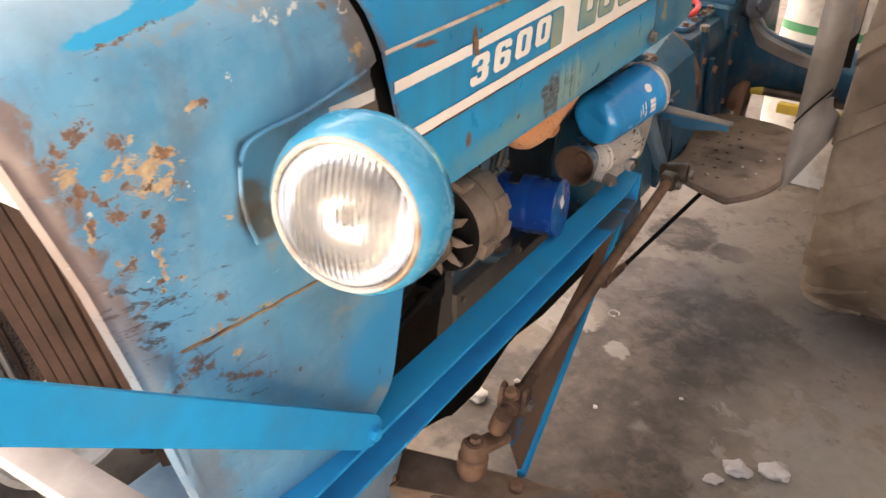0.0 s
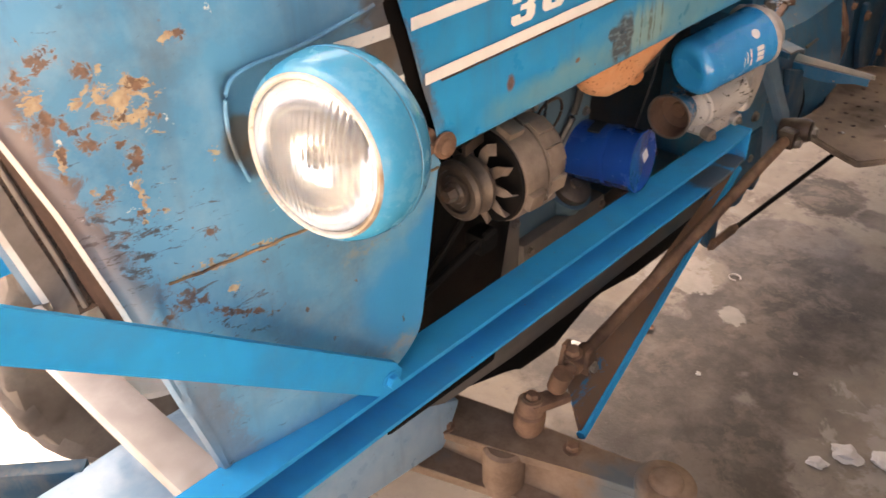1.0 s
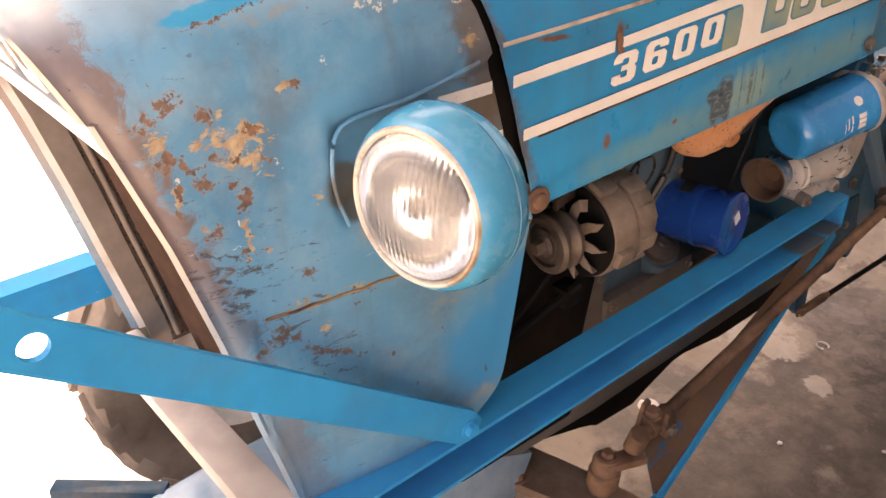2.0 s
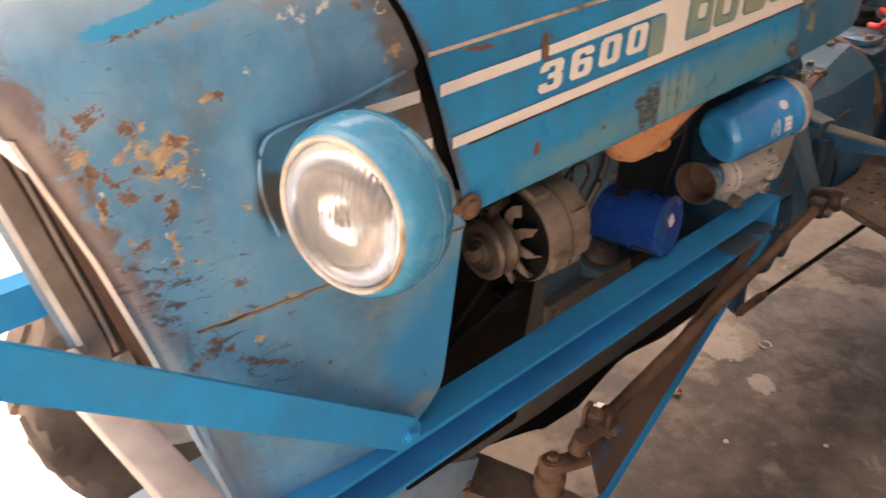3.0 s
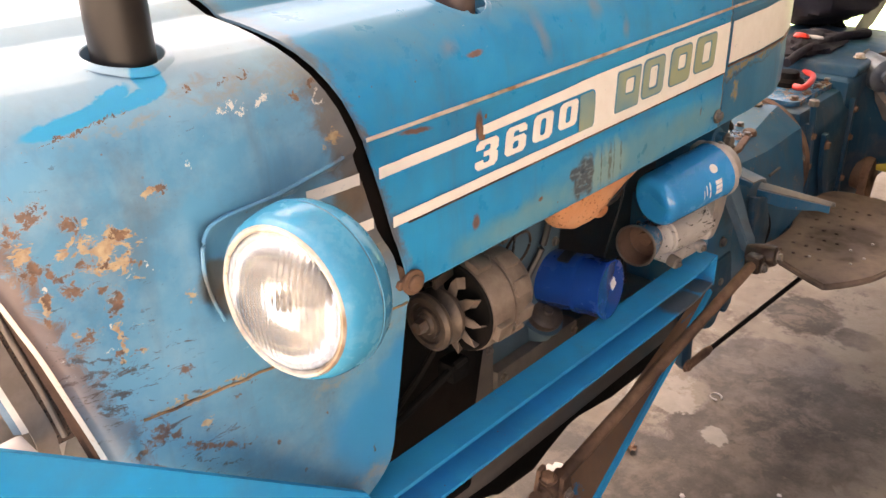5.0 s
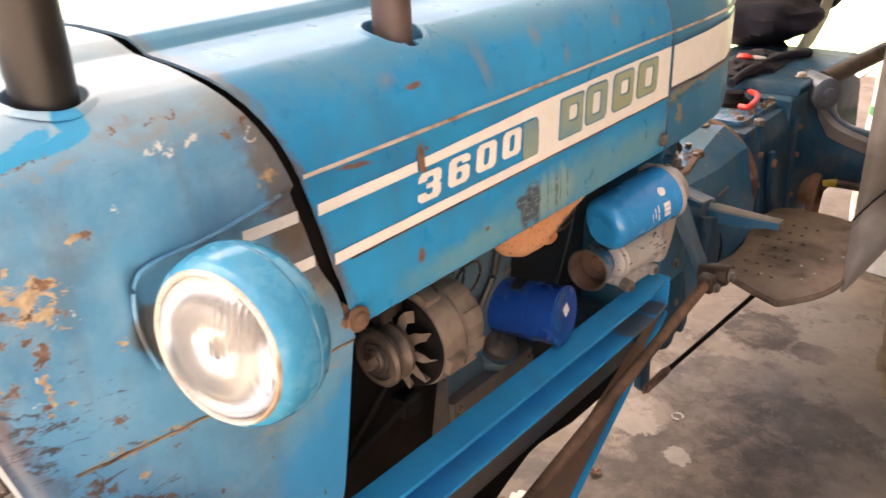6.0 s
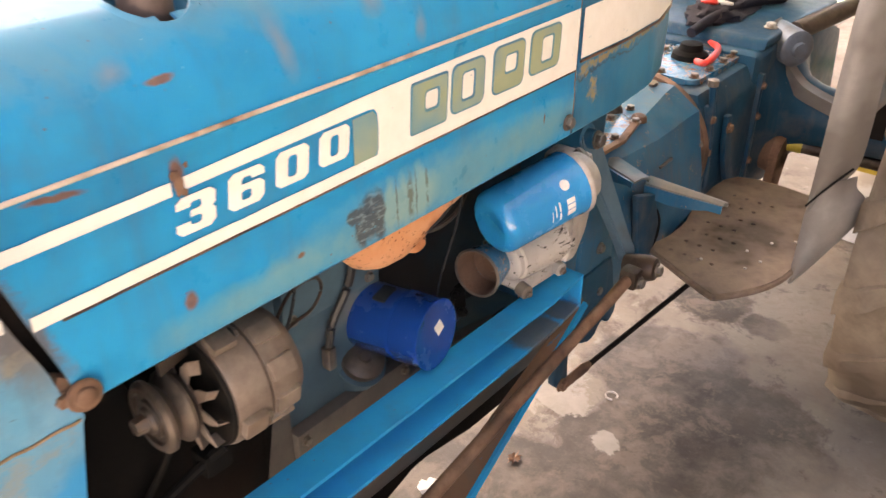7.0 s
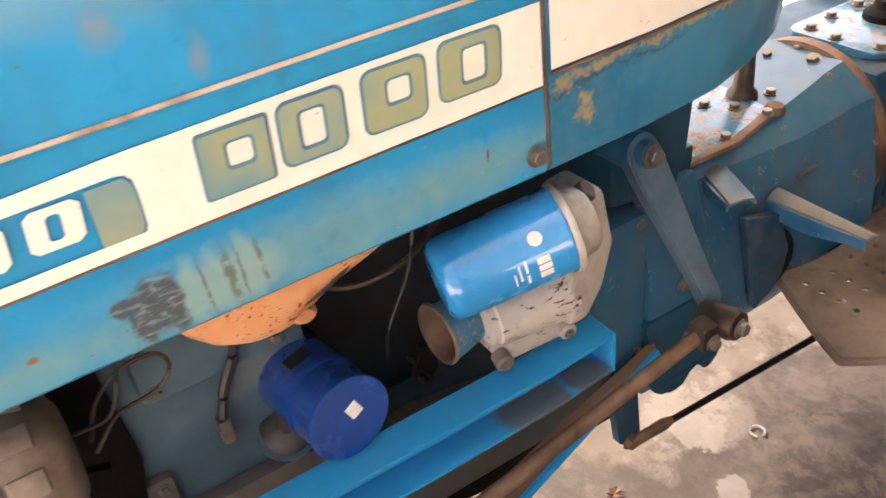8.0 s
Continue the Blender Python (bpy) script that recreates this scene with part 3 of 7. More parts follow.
def floor_material():
    g = Mat("oil_stained_concrete", 0.6)
    g.b.inputs["Specular IOR Level"].default_value = 0.25
    big, mid, fine = g.noise(1.3, 4), g.noise(7, 8, 0.68), g.noise(90, 4, 0.7)
    col = g.mix(g.span(big, 0.35, 0.65), (0.141, 0.115, 0.093), (0.186, 0.157, 0.132))
    col = g.mix(g.span(mid, 0.46, 0.66, 0.0, 0.5), col, (0.096, 0.076, 0.062))
    pale = g.math("ADD", g.noise(16, 8, 0.7), g.blob((-0.12, 1.45, 0), 0.40, 0.10))
    col = g.mix(g.span(pale, 0.60, 0.68, 0.0, 0.6), col, (0.240, 0.218, 0.193))
    edge = g.math("MULTIPLY", g.math("SUBTRACT", g.noise(6.0, 9, 0.62), 0.5), 0.8)
    stains = [((0.10, 1.66, 0), 0.33, 1.0, (1.0, 1.0, 1)), ((0.33, 1.52, 0), 0.36, 1.0, I1), ((0.20, 1.32, 0), 0.34, 0.9, I1), ((0.36, 1.18, 0), 0.30, 0.85, I1), ((0.48, 1.52, 0), 0.20, 0.85, I1),
              ((0.20, 0.80, 0), 0.42, 0.8, I1), ((-0.2, 0.9, 0), 0.35, 0.85, I1), ((0.10, 1.05, 0), 0.32, 0.8, I1)]
    mask = None
    for c, r, a, q in stains:
        v = g.blob(c, r, a, q)
        mask = v if mask is None else g.math("MAXIMUM", mask, v)
    mask = g.span(g.math("ADD", mask, edge), 0.26, 0.36)
    # darker heart of the stain, and two fresh drips by the foot plate
    heart = g.span(g.math("ADD", g.math("MAXIMUM", g.blob((0.32, 1.42, 0), 0.34, 1.0), g.blob((0.20, 1.62, 0), 0.26, 0.9)), edge), 0.25, 0.75)
    oil = g.mix(g.noise(11, 6, 0.7), (0.041, 0.032, 0.026), (0.075, 0.061, 0.049))
    oil = g.mix(g.math("MULTIPLY", heart, 0.8), oil, (0.027, 0.020, 0.015))
    col = g.mix(g.math("MULTIPLY", mask, g.span(g.noise(8, 7, 0.7), 0.36, 0.56, 0.62, 1.0)), col, oil)
    drips = g.math("MAXIMUM", g.blob((0.035, 2.090, 0), 0.155, 1.0, (1, 0.92, 1)), g.blob((0.222, 2.045, 0), 0.085, 1.0, (0.85, 1.1, 1)))
    drips = g.span(g.math("ADD", drips, g.math("ADD", g.math("MULTIPLY", edge, 0.45), g.math("MULTIPLY", g.math("SUBTRACT", g.noise(28, 6, 0.65), 0.5), 0.7))), 0.14, 0.30)
    col = g.mix(g.math("MULTIPLY", drips, 0.92), col, g.mix(g.noise(14, 5), (0.027, 0.021, 0.016), (0.045, 0.036, 0.028)))
    # dusty concrete, lightened on the right in place of side daylight
    dusty = g.math("ADD", g.math("MAXIMUM", g.blob((0.85, 1.25, 0), 0.62, 1.0), g.blob((0.45, 2.15, 0), 0.45, 0.8)), edge)
    col = g.mix(g.span(dusty, 0.15, 0.60, 0.0, 0.8), col, g.mix(mid, (0.204, 0.165, 0.129), (0.275, 0.230, 0.189)))
    blotch = g.math("ADD", g.math("MULTIPLY", g.noise(4.5, 8, 0.72, 0.6), 0.7), g.math("MULTIPLY", g.noise(19, 7, 0.74, 0.8), 0.4))
    col = g.mix(g.span(blotch, 0.55, 0.62, 0.0, 0.45), col, (0.153, 0.118, 0.090))
    col = g.mix(g.span(blotch, 0.51, 0.45, 0.0, 0.55), col, (0.051, 0.037, 0.028))
    col = g.mix(g.span(fine, 0.62, 0.72, 0, 0.35), col, (0.143, 0.122, 0.101))
    # thin scaling off the concrete's skin; the large right-hand blob adds painted daylight
    worn = g.math("ADD", g.math("MAXIMUM", g.blob((0.80, 1.10, 0), 0.60, 0.95), g.math("MAXIMUM", g.blob((-0.10, 1.36, 0), 0.20, 0.95), g.blob((0.10, 1.295, 0), 0.09, 0.75))), g.math("MULTIPLY", g.math("SUBTRACT", g.noise(9, 9, 0.68, 0.4), 0.5), 1.8))
    col = g.mix(g.span(worn, 0.50, 0.60, 0.0, 0.8), col, g.mix(g.noise(26, 7, 0.7), (0.178, 0.155, 0.132), (0.296, 0.267, 0.235)))
    g.bump(g.total([g.math("MULTIPLY", mid, 0.6), g.math("MULTIPLY", fine, 0.25), g.math("MULTIPLY", big, 0.5), g.math("MULTIPLY", g.span(worn, 0.50, 0.60), 0.4)]), 0.5, 0.006)
    return g.done(col, g.math("SUBTRACT", g.span(mid, 0.3, 0.7, 0.55, 0.8), g.math("MULTIPLY", mask, 0.18)))


FLOOR = floor_material()
# plaster kept dark so the walls bounce little light
PLASTER = rusty("dusty_plaster_wall", (0.17, 0.15, 0.13), (0.21, 0.19, 0.17), (0.13, 0.11, 0.095), 0.9, 0.0, 6, 0.3)
# paler ground colour for the sunlit parts, so they glare and bounce light
YARD = rusty("sun_paled_concrete", (0.46, 0.42, 0.37), (0.54, 0.50, 0.45), (0.38, 0.34, 0.29), 0.85, 0.0, 5, 0.3)
ROOFING = rusty("grey_roof_sheet", (0.30, 0.28, 0.26), (0.38, 0.36, 0.34), (0.24, 0.20, 0.17), 0.7, 0.2, 4, 0.3)


# ---- building helpers ----
def part(name, bm, material, parent=None, label="", smooth=True, angle=40):
    """Links a bmesh as one mesh object under a thing or a part."""
    bmesh.ops.recalc_face_normals(bm, faces=bm.faces)
    me = bpy.data.meshes.new(name)
    if smooth:
        lim = radians(angle)
        for e in bm.edges:
            e.smooth = len(e.link_faces) == 2 and e.calc_face_angle(0.0) < lim
        for f in bm.faces:
            f.smooth = True
    bm.to_mesh(me)
    bm.free()
    me.materials.append(material)
    ob = new(name, me)
    if parent:
        ob.parent = parent
    if label:
        ob["label"] = label
    return ob


def box(lo, hi, bevel=0.0, bm=None, m=None):
    bm = bm or bmesh.new()
    c = [(a + b) / 2 for a, b in zip(lo, hi)]
    s = [abs(b - a) for a, b in zip(lo, hi)]
    r = bmesh.ops.create_cube(bm, size=1.0, matrix=(m or Matrix()) @ Matrix.Translation(c) @ Matrix.Diagonal((*s, 1)))
    if bevel:
        es = list({e for v in r["verts"] for e in v.link_edges})
        bmesh.ops.bevel(bm, geom=es, offset=bevel, segments=2, profile=0.6, affect="EDGES")
    return bm


def frame_to(p, d, up=(0, 0, 1)):
    """A matrix at p whose z runs along d."""
    z = Vector(d).normalized()
    u = Vector(up)
    if abs(z.dot(u)) > 0.95:
        u = Vector((0, 1, 0))
    x = u.cross(z).normalized()
    return Matrix.Translation(p) @ Matrix((x, z.cross(x), z)).transposed().to_4x4()


def lathe(profile, m, segs=32, bm=None, close=False):
    """Turns rows of (along, radius) round the z of m."""
    bm = bm or bmesh.new()
    rings = []
    for s, r in profile:
        if r < 1e-6:
            rings.append([bm.verts.new(m @ Vector((0, 0, s)))])
        else:
            rings.append([bm.verts.new(m @ Vector((r * math.cos(a), r * math.sin(a), s))) for a in (2 * math.pi * k / segs for k in range(segs))])
    pairs = list(zip(rings, rings[1:]))
    if close:
        pairs.append((rings[-1], rings[0]))
    for a, b in pairs:
        for k in range(segs):
            j = (k + 1) % segs
            q = [a[k % len(a)], a[j % len(a)], b[j % len(b)], b[k % len(b)]]
            q = list(dict.fromkeys(q))
            if len(q) > 2:
                bm.faces.new(q)
    return bm


def smooth_path(points, steps=8):
    """A curve through the points."""
    pts = [Vector(p) for p in points]
    if len(pts) < 3:
        return pts
    out = []
    ext = [2 * pts[0] - pts[1], *pts, 2 * pts[-1] - pts[-2]]
    for i in range(1, len(ext) - 2):
        p0, p1, p2, p3 = ext[i - 1 : i + 3]
        for k in range(steps):
            t = k / steps
            out.append(0.5 * ((2 * p1) + (p2 - p0) * t + (2 * p0 - 5 * p1 + 4 * p2 - p3) * t * t + (3 * p1 - p0 - 3 * p2 + p3) * t**3))
    out.append(pts[-1])
    return out


def tube(points, radius, segs=10, bm=None, curved=True, radii=None):
    bm = bm or bmesh.new()
    pts = smooth_path(points) if curved else [Vector(p) for p in points]
    n = len(pts)
    rings = []
    for i, p in enumerate(pts):
        d = (pts[min(i + 1, n - 1)] - pts[max(i - 1, 0)]).normalized()
        m = frame_to(p, d)
        r = radius if radii is None else radii[0] + (radii[1] - radii[0]) * i / (n - 1)
        rings.append([bm.verts.new(m @ Vector((r * math.cos(a), r * math.sin(a), 0))) for a in (2 * math.pi * k / segs for k in range(segs))])
    for a, b in zip(rings, rings[1:]):
        for k in range(segs):
            bm.faces.new((a[k], a[(k + 1) % segs], b[(k + 1) % segs], b[k]))
    bm.faces.new(rings[0])
    bm.faces.new(rings[-1])
    return bm


def prism(outline, lo, hi, axis="x", bm=None, bevel=0.0, m=None):
    """An outline of (a, b) pairs, pushed from lo to hi along an axis. x: (y, z); y: (x, z); z: (x, y)."""
    bm = bm or bmesh.new()
    place = {"x": lambda a, b, c: (c, a, b), "y": lambda a, b, c: (a, c, b), "z": lambda a, b, c: (a, b, c)}[axis]
    mm = m or Matrix()
    a = [bm.verts.new(mm @ Vector(place(u, v, lo))) for u, v in outline]
    b = [bm.verts.new(mm @ Vector(place(u, v, hi))) for u, v in outline]
    n = len(a)
    made = [bm.faces.new(a), bm.faces.new(list(reversed(b)))]
    for i in range(n):
        made.append(bm.faces.new((a[i], b[i], b[(i + 1) % n], a[(i + 1) % n])))
    if bevel:
        es = list({e for f in made for e in f.edges})
        bmesh.ops.bevel(bm, geom=es, offset=bevel, segments=2, profile=0.6, affect="EDGES")
    return bm


def rounded(cx, cy, w, h, r, n=5, skew=0.0):
    """A rounded rectangle's outline; skew slants it."""
    out = []
    for qx, qy, a0 in ((1, 1, 0), (-1, 1, 90), (-1, -1, 180), (1, -1, 270)):
        for k in range(n + 1):
            a = radians(a0 + 90 * k / n)
            x, y = qx * (w / 2 - r) + r * math.cos(a), qy * (h / 2 - r) + r * math.sin(a)
            out.append((cx + x + skew * y, cy + y))
    return out


BOLTS = {}


def bolt(parent, p, d, r=0.008, material=None, h=None, name="bolt"):
    """A hexagon head on a washer, its axis along d."""
    material = material or BOLT
    key = (round(r, 4), material.name)
    if key not in BOLTS:
        bm = lathe([(0, 1.35 * r), (0.18 * r, 1.35 * r), (0.18 * r, 0)], Matrix(), 14)
        lathe([(0.18 * r, r), (0.85 * r, r), (1.0 * r, 0.85 * r), (1.0 * r, 0)], Matrix(), 6, bm)
        me = bpy.data.meshes.new(name)
        bmesh.ops.recalc_face_normals(bm, faces=bm.faces)
        bm.to_mesh(me)
        bm.free()
        me.materials.append(material)
        BOLTS[key] = me
    ob = new(name, BOLTS[key])
    ob.matrix_world = frame_to(p, d)
    ob.parent = parent
    return ob


def solid(ob, thickness, offset=-1.0):
    md = ob.modifiers.new("thickness", "SOLIDIFY")
    md.thickness, md.offset = thickness, offset
    return ob


def lerp(table, v):
    """Straight-line reading of rows (v, value)."""
    return float(np.interp(v, [a for a, _ in table], [b for _, b in table]))


def thing(name, label, category, at=(0, 0, 0), group="", kind=""):
    ob = new(name)
    ob.location = at
    ob.empty_display_size = 0.1
    return tagged(ob, label, category, group, kind)


# ---- the place: ground, shed ----
def build_shed():
    bm = bmesh.new()
    n = 60
    xs = [-400, -60, -15, -6] + [-4 + 8 * i / n for i in range(n + 1)] + [6, 15, 60, 400]
    ys = [-400, -60, -15, -6] + [-3.5 + 8 * i / n for i in range(n + 1)] + [6, 15, 60, 400]
    vs = [[bm.verts.new((x, y, 0.004 * (noise.noise((x * 1.7, y * 1.7, 0)) if abs(x) < 5 and abs(y) < 5 else 0) - 0.002)) for y in ys] for x in xs]
    for a, b in zip(vs, vs[1:]):
        for k in range(len(ys) - 1):
            bm.faces.new((a[k], b[k], b[k + 1], a[k + 1]))
    tagged(part("ground", bm, FLOOR), "grey-brown concrete floor with dark oil stains", "floor", kind="structure")
    # slabs added where the sun falls, to throw light under the roof
    slab = box((-30.0, -30.0, -0.02), (30.0, -1.10, 0.010), 0.002)
    tagged(part("yard", slab, YARD), "added concrete yard, paled to bounce sunlight at the tractor", "yard", kind="structure")
    side = box((-30.0, -1.10, -0.02), (-0.70, 6.29, 0.010), 0.002)
    tagged(part("yard_strip", side, YARD), "sunlit concrete strip beside the shed, paled to bounce light", "yard", kind="structure")
    # out of view: sized to keep sun off the tractor
    roof = prism([(-1.05, 4.5), (6.2, 4.5), (6.2, 4.56), (-1.05, 4.56)], -2.6, 3.0, "x")
    tagged(part("shade_roof", roof, ROOFING, smooth=False), "unseen grey sheet roof that shades the tractor", "roof", kind="structure")
    # out of view: added to block side light and deepen contrast
    tagged(part("unseen_wall_east", box((2.8, -0.4, 0), (2.95, 6.1, 4.5)), PLASTER, smooth=False), "unseen plaster wall that blocks light from the side", "wall", kind="structure")
    tagged(part("wall_south", box((0.9, 6.0, 0), (2.8, 6.15, 4.5)), PLASTER, smooth=False), "plain dusty plaster wall behind the tractor", "wall", kind="structure")


def build_grass():
    bm = bmesh.new()
    vs = [bm.verts.new(p) for p in ((-60, 6.3, 0.006), (0.88, 6.3, 0.006), (0.88, 60, 0.006), (-60, 60, 0.006))]
    bm.faces.new(vs)
    tagged(part("lawn", bm, GREENCLOTH, smooth=False), "bright lime-green grass sward in the sun", "grass", kind="structure")


# ---- the tractor ----
tractor = thing("tractor", "old blue farm tractor with rusted bonnet, parked on concrete", "tractor")
GAP = [(0.80, 0.012), (1.05, 0.0), (1.097, -0.010), (1.134, -0.022), (1.188, -0.037), (1.241, -0.055), (1.277, -0.067), (1.304, -0.080), (1.335, -0.097), (1.37, -0.106)]
# the bonnet's section, from the lower edge over the shoulder to the middle
SHELL = [(0.234, 1.052), (0.246, 1.0525), (0.250, 1.057), (0.2508, 1.085), (0.2508, 1.118), (0.2495, 1.121), (0.2495, 1.14), (0.250, 1.17), (0.250, 1.20), (0.250, 1.236), (0.2515, 1.2395), (0.2500, 1.244),
         (0.2475, 1.262), (0.2425, 1.282), (0.235, 1.299), (0.224, 1.315), (0.209, 1.327), (0.190, 1.335), (0.165, 1.340), (0.135, 1.344), (0.11, 1.346), (0.100, 1.348), (0.090, 1.356), (0.078, 1.362), (0.06, 1.364), (0.03, 1.365), (0.0, 1.366)]


def hood_shell(name, y_front, y_rear, material, narrow=None, steps=46, hole=None):
    """A bonnet length from y_front(z) to y_rear, mirrored left and right."""
    bm = bmesh.new()
    fine = SHELL[:18]
    for (x0, z0), (x1, z1) in zip(SHELL[17:], SHELL[18:]):
        fine = fine + [(x0 + (x1 - x0) * k / 4, z0 + (z1 - z0) * k / 4) for k in range(1, 5)]
    cols = fine + [(-x, z) for x, z in reversed(fine[:-1])]
    grid = []
    for x, z in cols:
        y0 = y_front(z)
        row = []
        for i in range(steps + 1):
            y = y0 + (y_rear - y0) * i / steps
            f, dz = narrow(y) if narrow else (1.0, 0.0)
            row.append(bm.verts.new((x * f, y, z + dz * max(0.0, (z - 1.2) / 0.16))))
        grid.append(row)
    for a, b in zip(grid, grid[1:]):
        for i in range(steps):
            c = (a[i].co + b[i + 1].co) / 2
            if hole and (c.x - hole[0]) ** 2 + (c.y - hole[1]) ** 2 < hole[2] ** 2 and c.z > 1.3:
                continue
            bm.faces.new((a[i], a[i + 1], b[i + 1], b[i]))
    return solid(part(name, bm, material, tractor, angle=30), 0.003)


PIPE1, PIPE2 = (0.148, -0.222), (0.182, 0.158)


def build_hood():
    hood = hood_shell("hood", lambda z: lerp(GAP, z) + 0.004, 0.724, HOOD, steps=110, hole=(*PIPE2, 0.036))
    hood["label"] = "bright blue bonnet with cream stripes and rust spots"
    narrow = [(0.7, 1.0), (0.86, 0.99), (0.98, 0.945), (1.07, 0.84), (1.15, 0.70), (1.22, 0.52)]
    drop = [(0.7, 0.0), (0.9, 0.0), (1.22, -0.02)]
    rear = hood_shell("rear_hood", lambda z: 0.7305, 1.22, REAR_PANEL, lambda y: (lerp(narrow, y), lerp(drop, y)), steps=40)
    rear["label"] = "scuffed blue rear bonnet panel"
    # the crease bead along the side
    bm = tube([(0.2515, lerp(GAP, 1.24) + 0.006, 1.2405), (0.2515, 0.35, 1.2445), (0.2515, 0.723, 1.2495)], 0.0022, 8, curved=False)
    part("trim_bead", bm, BEAD, hood, "rust-edged cream bead")
    bm = tube([(0.2515 * lerp(narrow, y), y, 1.2497) for y in [0.732 + 0.04 * i for i in range(11)]], 0.0022, 8, curved=False)
    part("trim_bead", bm, BEAD, rear, "rust-edged cream bead")
    return hood, rear, narrow


HOOD_OB, REAR_OB, NARROW = build_hood()


def decal(outline, material, parent, name, lift=0.0012, holes=(), label=""):
    """A thin film on the bonnet's side: an outline of (y, z), with holes."""
    bm = bmesh.new()
    loops = []
    for pts in (outline, *holes):
        vs = [bm.verts.new((0.2506 + lift, y, z)) for y, z in pts]
        loops.append([bm.edges.new((vs[i], vs[(i + 1) % len(vs)])) for i in range(len(vs))])
    bmesh.ops.triangle_fill(bm, use_beauty=True, use_dissolve=False, edges=[e for l in loops for e in l])
    for f in bm.faces:
        f.normal_update()
        if f.normal.x < 0:
            f.normal_flip()
    ob = part(name, bm, material, parent, label, smooth=False)
    return solid(ob, 0.0006, -1.0)


def ragged(y0, y1, z0a, z0b, z1a, z1b, n=30, amp=0.0006, seed=0):
    """A stripe from y0 to y1 whose lower and upper edges run straight but slightly ragged."""
    low = [(y0 + (y1 - y0) * i / n, z0a + (z0b - z0a) * i / n + amp * noise.noise((i * 0.7, seed, 0.3))) for i in range(n + 1)]
    up = [(y0 + (y1 - y0) * i / n, z1a + (z1b - z1a) * i / n + amp * noise.noise((i * 0.7, seed, 5.3))) for i in range(n + 1)]
    return low + list(reversed(up))


